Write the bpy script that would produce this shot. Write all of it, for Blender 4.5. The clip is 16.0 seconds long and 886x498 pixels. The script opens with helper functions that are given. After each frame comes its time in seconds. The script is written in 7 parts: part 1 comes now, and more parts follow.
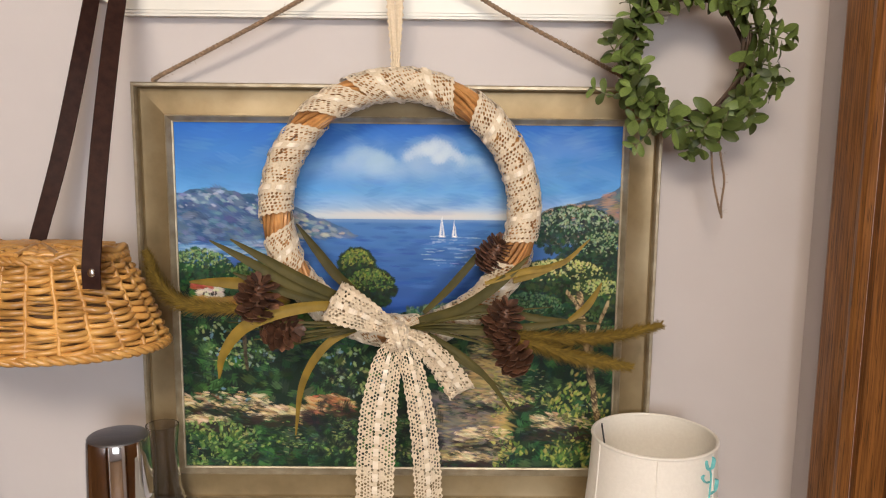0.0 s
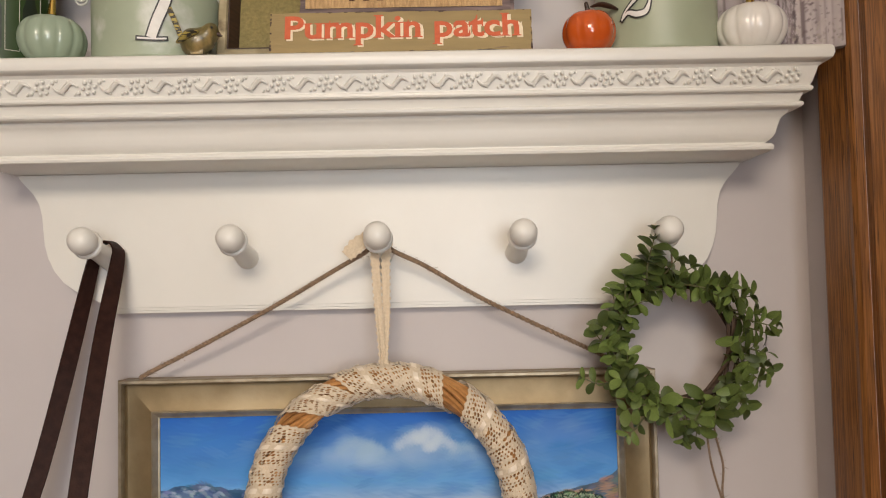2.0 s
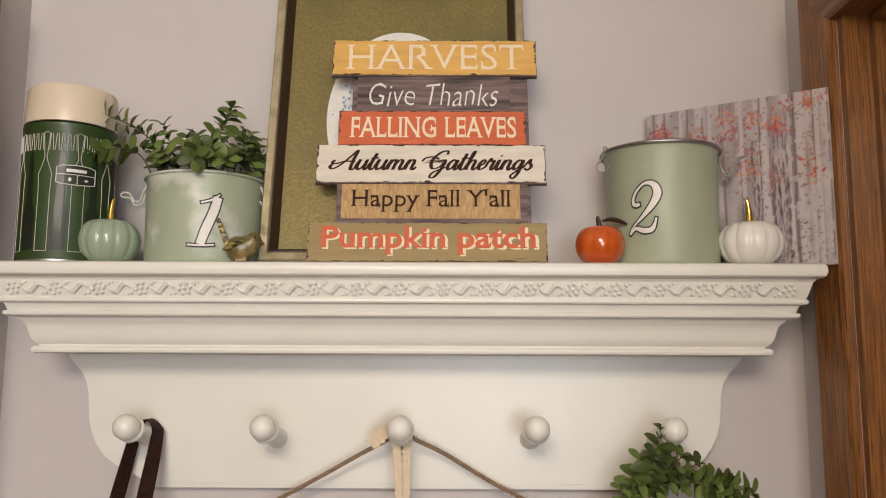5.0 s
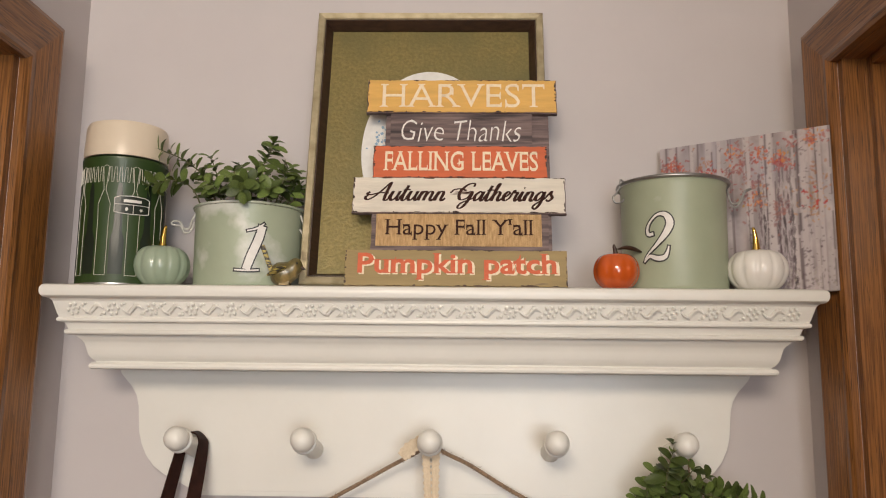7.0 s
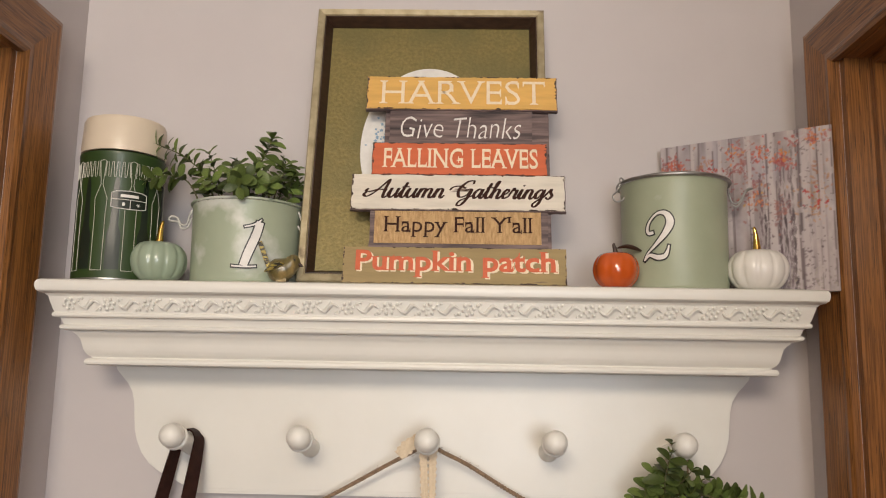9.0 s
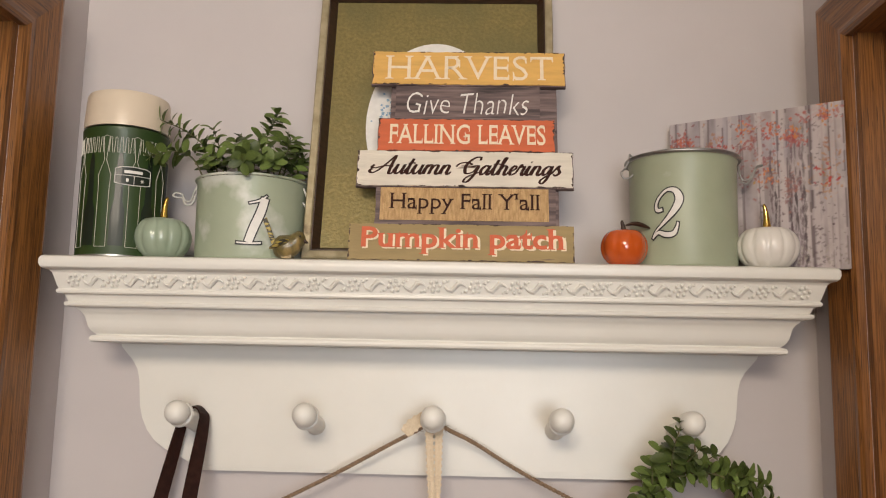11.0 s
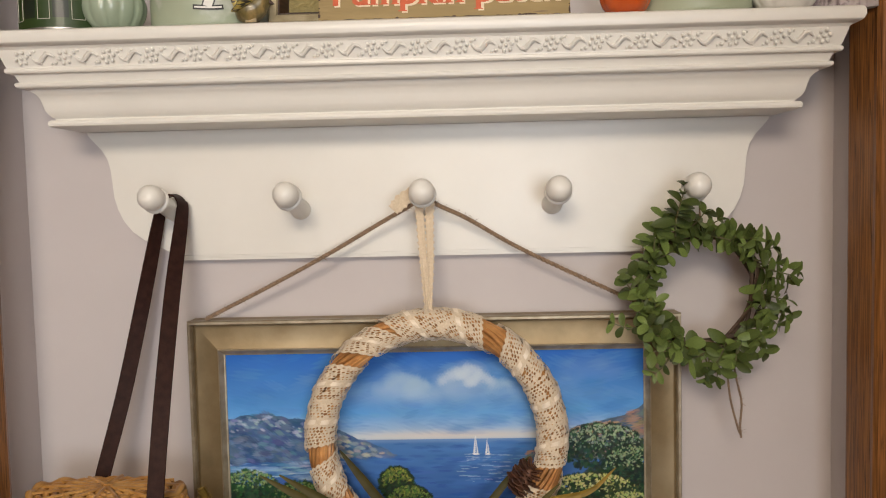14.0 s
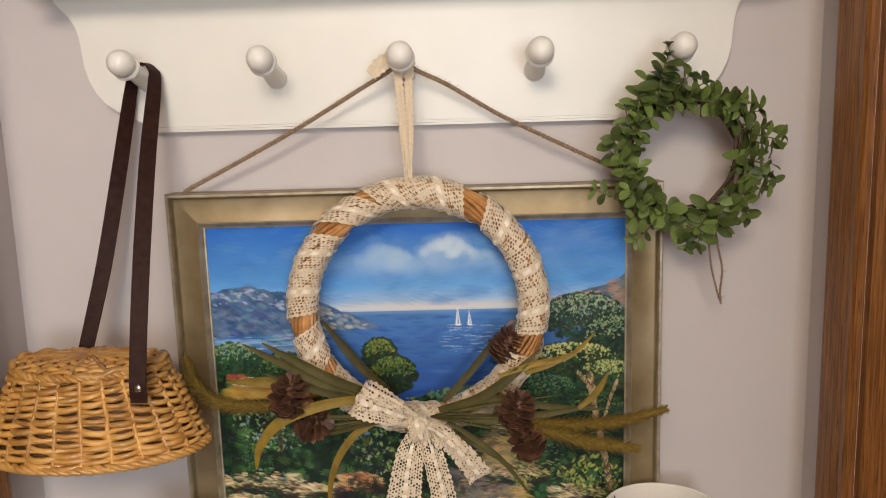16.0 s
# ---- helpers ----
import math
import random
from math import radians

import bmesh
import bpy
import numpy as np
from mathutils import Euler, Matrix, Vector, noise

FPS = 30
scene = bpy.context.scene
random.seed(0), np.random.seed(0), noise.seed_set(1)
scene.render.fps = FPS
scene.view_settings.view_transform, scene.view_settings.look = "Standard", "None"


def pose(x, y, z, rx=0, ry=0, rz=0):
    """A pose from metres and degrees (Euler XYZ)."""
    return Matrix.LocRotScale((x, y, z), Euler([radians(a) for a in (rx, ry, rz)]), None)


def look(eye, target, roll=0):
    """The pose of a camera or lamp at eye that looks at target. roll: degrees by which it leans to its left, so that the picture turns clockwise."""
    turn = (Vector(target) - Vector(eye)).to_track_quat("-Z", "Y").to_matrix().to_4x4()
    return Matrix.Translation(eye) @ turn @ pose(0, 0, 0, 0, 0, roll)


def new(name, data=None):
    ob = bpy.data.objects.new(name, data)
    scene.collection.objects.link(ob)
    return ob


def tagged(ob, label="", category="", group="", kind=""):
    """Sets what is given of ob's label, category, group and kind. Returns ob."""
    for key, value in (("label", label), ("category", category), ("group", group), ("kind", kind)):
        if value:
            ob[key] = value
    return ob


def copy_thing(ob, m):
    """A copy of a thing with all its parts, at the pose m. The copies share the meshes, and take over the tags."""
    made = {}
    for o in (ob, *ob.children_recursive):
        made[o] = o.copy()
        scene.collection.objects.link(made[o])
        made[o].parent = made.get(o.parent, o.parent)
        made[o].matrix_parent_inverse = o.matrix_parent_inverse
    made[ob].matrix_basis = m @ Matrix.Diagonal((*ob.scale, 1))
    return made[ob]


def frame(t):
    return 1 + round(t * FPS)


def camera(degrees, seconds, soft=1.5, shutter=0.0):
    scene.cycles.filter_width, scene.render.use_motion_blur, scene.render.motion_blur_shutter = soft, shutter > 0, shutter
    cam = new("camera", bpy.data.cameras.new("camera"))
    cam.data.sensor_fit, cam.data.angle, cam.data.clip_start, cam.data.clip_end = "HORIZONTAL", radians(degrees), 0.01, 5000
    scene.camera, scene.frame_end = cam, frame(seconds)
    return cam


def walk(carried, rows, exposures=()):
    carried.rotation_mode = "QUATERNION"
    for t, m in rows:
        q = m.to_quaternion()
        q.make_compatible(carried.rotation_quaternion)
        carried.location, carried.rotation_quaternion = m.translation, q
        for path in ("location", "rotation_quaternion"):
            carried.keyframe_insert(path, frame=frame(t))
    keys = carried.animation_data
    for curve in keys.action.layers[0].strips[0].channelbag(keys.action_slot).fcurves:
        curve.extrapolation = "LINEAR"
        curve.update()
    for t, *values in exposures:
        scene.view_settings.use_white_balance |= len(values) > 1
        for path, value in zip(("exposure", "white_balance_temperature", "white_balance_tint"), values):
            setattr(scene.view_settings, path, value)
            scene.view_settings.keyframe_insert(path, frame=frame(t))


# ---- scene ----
cam = camera(57.0, 16.0, soft=1.1)
PATH = [
    (0, (0.047, -0.96, 1.457), (0.066, 1.017, 1.153), 0.6),
    (0.5, (0.049, -0.947, 1.513), (0.084, 1.025, 1.183), 0.7),
    (1, (0.039, -0.944, 1.518), (0.109, 1.048, 1.365), 0.7),
    (1.5, (0.044, -0.944, 1.565), (0.12, 1.055, 1.541), -0.1),
    (2, (0.058, -0.946, 1.593), (0.082, 1.051, 1.691), -1.2),
    (2.5, (0.064, -0.945, 1.634), (0.043, 1.045, 1.832), -1.1),
    (3, (0.06, -0.943, 1.667), (0.04, 1.04, 1.928), -0.5),
    (3.5, (0.064, -0.958, 1.707), (0.064, 1.023, 1.978), -0.1),
    (4, (0.063, -0.974, 1.728), (0.067, 1.009, 1.99), 0.1),
    (6.5, (0.038, -1.093, 1.723), (-0.007, 0.884, 2.018), 0.5),
    (7, (0.037, -1.097, 1.728), (-0.009, 0.879, 2.035), 0.6),
    (7.5, (0.038, -1.1, 1.725), (-0.014, 0.873, 2.047), 0.6),
    (8, (0.037, -1.095, 1.722), (-0.017, 0.877, 2.051), 0.7),
    (8.5, (0.04, -1.092, 1.723), (-0.01, 0.881, 2.047), 0.8),
    (9, (0.038, -1.09, 1.724), (-0.007, 0.885, 2.035), 1.0),
    (11.5, (0.032, -1.072, 1.713), (-0.023, 0.914, 1.946), 1.1),
    (12, (0.029, -1.052, 1.704), (-0.02, 0.94, 1.87), 0.6),
    (12.5, (0.032, -1.031, 1.704), (-0.014, 0.968, 1.765), 0.0),
    (13, (0.039, -1.01, 1.686), (-0.015, 0.989, 1.674), -0.5),
    (13.5, (0.047, -0.999, 1.667), (-0.011, 0.998, 1.588), -1.0),
    (14, (0.051, -1.008, 1.644), (-0.012, 0.987, 1.516), -1.3),
    (14.5, (0.056, -1.011, 1.629), (-0.011, 0.979, 1.438), -1.7),
    (15, (0.06, -1.0, 1.604), (-0.004, 0.985, 1.369), -1.8),
    (15.5, (0.065, -1.003, 1.589), (-0.001, 0.977, 1.315), -1.9),
    (16, (0.063, -1.003, 1.588), (0.014, 0.968, 1.256), -1.7),
]
walk(cam, [(t, look(eye, target, roll)) for t, eye, target, roll in PATH],
     exposures=((0, 0.30), (0.5, 0.26), (1.0, 0.06), (1.5, -0.10), (4.0, -0.14), (9.0, -0.12), (12.0, -0.14), (13.5, -0.12), (15.0, -0.02), (16.0, 0.03)))

# ---- light ----
world = bpy.data.worlds.new("world")
world.use_nodes = True
scene.world = world
sky = world.node_tree.nodes.new("ShaderNodeTexSky")
sky.sky_type, sky.sun_disc, sky.sun_elevation, sky.sun_rotation = "NISHITA", False, radians(35), radians(200)
world.node_tree.links.new(sky.outputs[0], world.node_tree.nodes["Background"].inputs[0])
world.node_tree.nodes["Background"].inputs[1].default_value = 0.1


def area_lamp(name, m, sx, sy, watts, colour):
    data = bpy.data.lights.new(name, "AREA")
    data.shape, data.size, data.size_y, data.energy, data.color = "RECTANGLE", sx, sy, watts, colour
    ob = new(name, data)
    ob.matrix_world = m
    return ob


# daylight from a broad window in the room behind, off to the east, and a warm ceiling lamp
area_lamp("window_daylight", look((0.60, -4.05, 1.60), (-0.15, 0, 1.85)), 1.3, 1.1, 58, (0.92, 0.955, 1.0))
area_lamp("ceiling_lamp_light", look((-0.15, -2.1, 2.46), (-0.10, -0.4, 1.15)), 0.7, 0.7, 45, (1.0, 0.845, 0.675))

# ---- tools ----


def part(name, bm, material, parent=None, label="", smooth=0.0, bevel=0.0):
    """One mesh object from a bmesh. smooth: the angle in degrees under which edges are smooth."""
    if bevel:
        sharp = [e for e in bm.edges if len(e.link_faces) == 2 and e.calc_face_angle(0) > 0.6]
        bmesh.ops.bevel(bm, geom=sharp, offset=bevel, segments=2, profile=0.6, affect="EDGES", clamp_overlap=True)
    bmesh.ops.recalc_face_normals(bm, faces=bm.faces)
    if smooth:
        for f in bm.faces:
            f.smooth = True
        for e in bm.edges:
            if len(e.link_faces) == 2 and e.calc_face_angle(0) > radians(smooth):
                e.smooth = False
    me = bpy.data.meshes.new(name)
    bm.to_mesh(me)
    bm.free()
    me.materials.append(material)
    ob = new(name, me)
    if parent is not None:
        ob.parent = parent
    if label:
        tagged(ob, label)
    return ob


def raw(name, verts, faces, material, parent=None, label="", smooth=False):
    me = bpy.data.meshes.new(name)
    me.from_pydata([tuple(v) for v in verts], [], [tuple(f) for f in faces])
    if smooth:
        me.polygons.foreach_set("use_smooth", [True] * len(me.polygons))
    me.materials.append(material)
    ob = new(name, me)
    if parent is not None:
        ob.parent = parent
    if label:
        tagged(ob, label)
    return ob


def thing(name, m, label, category, group="", kind=""):
    ob = new(name)
    ob.empty_display_size = 0.02
    ob.matrix_world = m
    return tagged(ob, label, category, group, kind)


def add_box(bm, lo, hi, m=None):
    vs = [bm.verts.new((x, y, z)) for x in (lo[0], hi[0]) for y in (lo[1], hi[1]) for z in (lo[2], hi[2])]
    for q in ((0, 1, 3, 2), (4, 6, 7, 5), (0, 4, 5, 1), (2, 3, 7, 6), (0, 2, 6, 4), (1, 5, 7, 3)):
        bm.faces.new([vs[i] for i in q])
    if m is not None:
        bmesh.ops.transform(bm, matrix=m, verts=vs)
    return vs


def box(lo, hi, m=None):
    bm = bmesh.new()
    add_box(bm, lo, hi, m)
    return bm


def lathe(profile, n=48, bm=None, m=None):
    """Spins (radius, height) pairs round z; a radius of 0 closes an end."""
    bm = bm or bmesh.new()
    rings, made = [], []
    for r, z in profile:
        if r < 1e-6:
            rings.append([bm.verts.new((0, 0, z))])
        else:
            rings.append([bm.verts.new((r * math.cos(math.tau * k / n), r * math.sin(math.tau * k / n), z)) for k in range(n)])
        made += rings[-1]
    for a, b in zip(rings, rings[1:]):
        for k in range(n):
            j = (k + 1) % n
            if len(a) == 1 and len(b) == 1:
                break
            if len(a) == 1:
                bm.faces.new((a[0], b[k], b[j]))
            elif len(b) == 1:
                bm.faces.new((a[k], a[j], b[0]))
            else:
                bm.faces.new((a[k], a[j], b[j], b[k]))
    if m is not None:
        bmesh.ops.transform(bm, matrix=m, verts=made)
    return bm


def tube_data(points, radii, n=8, flat=1.0, up=None):
    """Verts and faces of a tube along points. flat: height over width of its section."""
    pts = [Vector(p) for p in points]
    if not hasattr(radii, "__len__"):
        radii = [radii] * len(pts)
    verts, faces, side = [], [], None
    for i, p in enumerate(pts):
        t = (pts[min(i + 1, len(pts) - 1)] - pts[max(i - 1, 0)]).normalized()
        if side is None:
            ref = Vector(up) if up else (Vector((0, 0, 1)) if abs(t.z) < 0.9 else Vector((1, 0, 0)))
            side = t.cross(ref).normalized()
        if up:
            s2 = t.cross(Vector(up))
            side = s2.normalized() if s2.length > 1e-4 else side
        side = (side - t * side.dot(t)).normalized()
        other = side.cross(t)
        for k in range(n):
            a = math.tau * k / n
            verts.append(p + radii[i] * (math.cos(a) * side + flat * math.sin(a) * other))
    for i in range(len(pts) - 1):
        for k in range(n):
            j = (k + 1) % n
            faces.append((i * n + k, i * n + j, (i + 1) * n + j, (i + 1) * n + k))
    faces.append(tuple(range(n - 1, -1, -1)))
    faces.append(tuple((len(pts) - 1) * n + k for k in range(n)))
    return verts, faces


def tube(bm, points, radii, n=8, flat=1.0, up=None):
    verts, faces = tube_data(points, radii, n, flat, up)
    vs = [bm.verts.new(v) for v in verts]
    for f in faces:
        bm.faces.new([vs[i] for i in f])
    return vs


def ball(bm, c, r, squash=(1, 1, 1), u=10, v=6):
    m = Matrix.LocRotScale(Vector(c), None, Vector(squash) * r)
    bmesh.ops.create_uvsphere(bm, u_segments=u, v_segments=v, radius=1, matrix=m)


def spline(points, n):
    """Catmull-Rom through points, n samples."""
    p = [Vector(q) for q in points]
    p = [2 * p[0] - p[1]] + p + [2 * p[-1] - p[-2]]
    out = []
    for i in range(n):
        s = i / (n - 1) * (len(p) - 3)
        k = min(int(s), len(p) - 4)
        t = s - k
        a, b, c, d = p[k:k + 4]
        out.append(0.5 * (2 * b + (c - a) * t + (2 * a - 5 * b + 4 * c - d) * t * t + (3 * b - a - 3 * c + d) * t ** 3))
    return out


def extrude_outline(outline, y0, y1):
    """A plate with the (x, z) outline between two depths."""
    bm = bmesh.new()
    front = [bm.verts.new((x, y0, z)) for x, z in outline]
    back = [bm.verts.new((x, y1, z)) for x, z in outline]
    bm.faces.new(front)
    bm.faces.new(back[::-1])
    for i in range(len(outline)):
        j = (i + 1) % len(outline)
        bm.faces.new((front[i], back[i], back[j], front[j]))
    return bm


# ---- materials ----


def material(name, c1, c2=None, rough=0.5, metal=0.0, scale=30.0, stretch=(1, 1, 1), bump=0.1, bump_scale=None, mix=(0.35, 0.65),
             c3=None, c3_scale=4.0, c3_mix=(0.55, 0.75), rough_var=0.1, coat=0.0, trans=0.0, island=0.0, random=0.0, spec=0.5, sheen=0.0, depth=0.002):
    """Two colours mixed by a fine noise, a third by a coarse one, with relief."""
    mat = bpy.data.materials.new(name)
    mat.use_nodes = True
    nt = mat.node_tree
    nodes, link = nt.nodes, nt.links.new
    bsdf = nodes["Principled BSDF"]
    coord = nodes.new("ShaderNodeTexCoord")
    mapping = nodes.new("ShaderNodeMapping")
    mapping.inputs["Scale"].default_value = stretch
    link(coord.outputs["Object"], mapping.inputs[0])

    def noise_node(s, detail=5):
        nz = nodes.new("ShaderNodeTexNoise")
        nz.inputs["Scale"].default_value, nz.inputs["Detail"].default_value = s, detail
        link(mapping.outputs[0], nz.inputs["Vector"])
        return nz

    def blend(fac, a, b, lo, hi):
        r = nodes.new("ShaderNodeMapRange")
        r.inputs["From Min"].default_value, r.inputs["From Max"].default_value = lo, hi
        link(fac, r.inputs["Value"])
        mx = nodes.new("ShaderNodeMix")
        mx.data_type = "RGBA"
        link(r.outputs[0], mx.inputs["Factor"])
        for sock, v in ((mx.inputs[6], a), (mx.inputs[7], b)):
            if hasattr(v, "is_output"):
                link(v, sock)
            else:
                sock.default_value = (*v, 1)
        return mx.outputs[2]

    fine = noise_node(scale)
    colour = blend(fine.outputs["Fac"], c1, c2 or tuple(0.88 * v for v in c1), *mix)
    if c3:
        colour = blend(noise_node(c3_scale, 6).outputs["Fac"], colour, c3, *c3_mix)
    for amount, socket in ((island, "island"), (random, "random")):
        if amount:
            src = nodes.new("ShaderNodeNewGeometry" if socket == "island" else "ShaderNodeObjectInfo")
            out = src.outputs["Random Per Island" if socket == "island" else "Random"]
            r = nodes.new("ShaderNodeMapRange")
            r.inputs["To Min"].default_value, r.inputs["To Max"].default_value = 1 - amount, 1 + amount
            link(out, r.inputs["Value"])
            hsv = nodes.new("ShaderNodeHueSaturation")
            link(r.outputs[0], hsv.inputs["Value"])
            link(colour, hsv.inputs["Color"])
            colour = hsv.outputs[0]
    link(colour, bsdf.inputs["Base Color"])
    r = nodes.new("ShaderNodeMapRange")
    r.inputs["To Min"].default_value, r.inputs["To Max"].default_value = max(0.02, rough - rough_var), min(1, rough + rough_var)
    link(noise_node(scale * 0.37, 4).outputs["Fac"], r.inputs["Value"])
    link(r.outputs[0], bsdf.inputs["Roughness"])
    bsdf.inputs["Metallic"].default_value = metal
    bsdf.inputs["Coat Weight"].default_value = coat
    bsdf.inputs["Coat Roughness"].default_value = 0.08
    bsdf.inputs["Transmission Weight"].default_value = trans
    bsdf.inputs["Specular IOR Level"].default_value = spec
    bsdf.inputs["Sheen Weight"].default_value = sheen
    if bump:
        b = nodes.new("ShaderNodeBump")
        b.inputs["Strength"].default_value, b.inputs["Distance"].default_value = bump, depth
        link((noise_node(bump_scale) if bump_scale else fine).outputs["Fac"], b.inputs["Height"])
        link(b.outputs[0], bsdf.inputs["Normal"])
    return mat


def painted(name, rough=0.45, bump=0.15, coat=0.0):
    """Pigment laid on as the colour attribute "paint"."""
    mat = bpy.data.materials.new(name)
    mat.use_nodes = True
    nt = mat.node_tree
    a = nt.nodes.new("ShaderNodeAttribute")
    a.attribute_name = "paint"
    bsdf = nt.nodes["Principled BSDF"]
    nt.links.new(a.outputs["Color"], bsdf.inputs["Base Color"])
    bsdf.inputs["Roughness"].default_value = rough
    bsdf.inputs["Coat Weight"].default_value = coat
    nz = nt.nodes.new("ShaderNodeTexNoise")
    nz.inputs["Scale"].default_value = 900
    b = nt.nodes.new("ShaderNodeBump")
    b.inputs["Strength"].default_value, b.inputs["Distance"].default_value = bump, 0.0006
    nt.links.new(nz.outputs["Fac"], b.inputs["Height"])
    nt.links.new(b.outputs[0], bsdf.inputs["Normal"])
    return mat


WALL = material("wall_paint", (0.565, 0.522, 0.516), (0.545, 0.503, 0.497), 0.62, scale=9, bump=0.12, bump_scale=420, depth=0.0006)
CEIL = material("ceiling_paint", (0.78, 0.76, 0.72), (0.75, 0.73, 0.69), 0.8, bump=0.2, bump_scale=260)
OAK = material("oak_trim", (0.285, 0.118, 0.030), (0.155, 0.060, 0.015), 0.38, scale=30, stretch=(16, 16, 0.42), bump=0.2, mix=(0.40, 0.60),
               c3=(0.060, 0.023, 0.007), c3_scale=52, c3_mix=(0.575, 0.64), coat=0.2)
OAK_SIDE = material("oak_trim_level", (0.285, 0.118, 0.030), (0.155, 0.060, 0.015), 0.38, scale=30, stretch=(16, 0.42, 16), bump=0.2, mix=(0.40, 0.60),
                    c3=(0.060, 0.023, 0.007), c3_scale=52, c3_mix=(0.575, 0.64), coat=0.2)
WHITE = material("shelf_paint", (0.768, 0.752, 0.70), (0.742, 0.726, 0.672), 0.36, scale=14, bump=0.08, bump_scale=190, depth=0.0008)
FLOOR = material("floor_wood", (0.30, 0.17, 0.08), (0.2, 0.1, 0.045), 0.4, scale=12, stretch=(6, 0.5, 1))

# ---- structure ----
XL, XR, HALL = -0.5, 0.495, -4.2
floor = part("floor", box((-3, HALL, 0.0), (3, 0.12, 0.06)), FLOOR)
tagged(floor, "brown wooden floor of a narrow hallway", "floor", kind="structure")
ceiling = part("ceiling", box((-3, HALL, 2.5), (3, 0.12, 2.6)), CEIL)
tagged(ceiling, "plain white painted ceiling", "ceiling", kind="structure")
wall_north = part("wall_north", box((XL - 0.11, 0, 0.06), (XR + 0.11, 0.12, 2.5)), WALL)
tagged(wall_north, "warm grey painted end wall of the hallway", "wall", kind="structure")
for x0, x1 in ((-3.0, XL - 0.1101), (XR + 0.1101, 3.0)):
    tagged(part("wall_partition", box((x0, -1.4, 0.06), (x1, -1.3, 2.5)), WALL), "plain warm grey wall beside the hallway opening", "wall", kind="structure")
for x0, x1 in ((-3.1, -3.0), (3.0, 3.1)):
    tagged(part("wall_outer", box((x0, HALL, 0.06), (x1, 0.12, 2.5)), WALL), "plain warm grey outer wall", "wall", kind="structure")
wall_south = part("wall_south", box((-3, HALL - 0.1, 0.06), (3, HALL, 2.5)), WALL)
tagged(wall_south, "plain warm grey wall closing the hallway", "wall", kind="structure")
HEAD = 2.103
for side, x, y_in in (("wall_west", XL, -0.167), ("wall_east", XR, -0.134)):
    s = -1 if x < 0 else 1
    lo, hi = sorted((x, x + s * 0.11))
    bm = bmesh.new()
    add_box(bm, (lo, y_in, 0.06), (hi, 0.0, 2.5))
    add_box(bm, (lo, -1.4, 0.06), (hi, y_in - 0.8, 2.5))
    add_box(bm, (lo, y_in - 0.8, HEAD + 0.012 + (0.0 if s < 0 else 0.010)), (hi, y_in, 2.5))
    tagged(part(side, bm, WALL), "warm grey painted side wall with a doorway", "wall", kind="structure")
    # the doorway: casing, jambs, stop and a closed oak leaf
    door = thing("door_1" if s < 0 else "door_2", pose(x, y_in, 0.06), "oak doorway with mitred casing and closed leaf", "door", kind="structure")
    w = 0.064 if s < 0 else 0.054
    top = HEAD + 0.004 - w

    def casing_leg(name, y0, y1, z0, z1, level):
        """Casing with a raised outer edge and an eased inner one, mitred at the head."""
        prof = [(w / 0.064 * a, q) for a, q in ((0.0, 0.0), (0.0, 0.019), (0.006, 0.0205), (0.030, 0.0165), (0.050, 0.012), (0.058, 0.0125), (0.064, 0.009), (0.064, 0.0))]
        bm = bmesh.new()
        rows = []
        for a, q in prof:
            if level:
                rows.append([bm.verts.new((-s * q, y, top + w - a)) for y in (y0 - (w - a), y1 + (w - a))])
            else:
                yy = y1 - a if y0 < y1 else y1 + a
                rows.append([bm.verts.new((-s * q, yy, z)) for z in (z0, top + w - a)])
        for p, q in zip(rows, rows[1:] + rows[:1]):
            bm.faces.new((p[0], p[1], q[1], q[0]))
        bm.faces.new([r[0] for r in rows])
        bm.faces.new([r[1] for r in rows[::-1]])
        part(name, bm, OAK_SIDE if level else OAK, door)

    casing_leg("casing", 0.0, w, 0, 0, False)
    casing_leg("casing", -0.8, -0.8 - w, 0, 0, False)
    casing_leg("casing_head", -0.8, 0.0, 0, 0, True)
    a, b = sorted((s * 0.0003, s * 0.11))
    part("jamb", box((a, -0.012, 0), (b, -0.0, top)), OAK, door, bevel=0.001)
    part("jamb", box((a, -0.7995, 0), (b, -0.788, top)), OAK, door, bevel=0.001)
    part("head_jamb", box((a, -0.788, top - 0.0005), (b, -0.012, top + 0.0115)), OAK_SIDE, door, bevel=0.001)
    a, b = sorted((s * 0.030, s * 0.066))
    part("stop", box((a, -0.023, 0), (b, -0.0125, top - 0.001)), OAK, door, bevel=0.002)
    part("head_stop", box((a, -0.788, top - 0.011), (b, -0.024, top - 0.001)), OAK_SIDE, door, bevel=0.002)
    a, b = sorted((s * 0.068, s * 0.106))
    leaf = part("door_leaf", box((a, -0.787, 0.006), (b, -0.0135, top - 0.003)), OAK, door, bevel=0.001)
    knob = lathe(((0, 0.0), (0.028, 0), (0.028, 0.004), (0.011, 0.008), (0.011, 0.03), (0.026, 0.038), (0.028, 0.052), (0.018, 0.062), (0, 0.064)), 24)
    bmesh.ops.transform(knob, matrix=pose(s * 0.068, -0.72, 0.95, 0, -90 * s, 0), verts=knob.verts)
    part("door_knob", knob, material("brass_knob", (0.7, 0.5, 0.2), rough=0.25, metal=1.0), leaf, smooth=40)

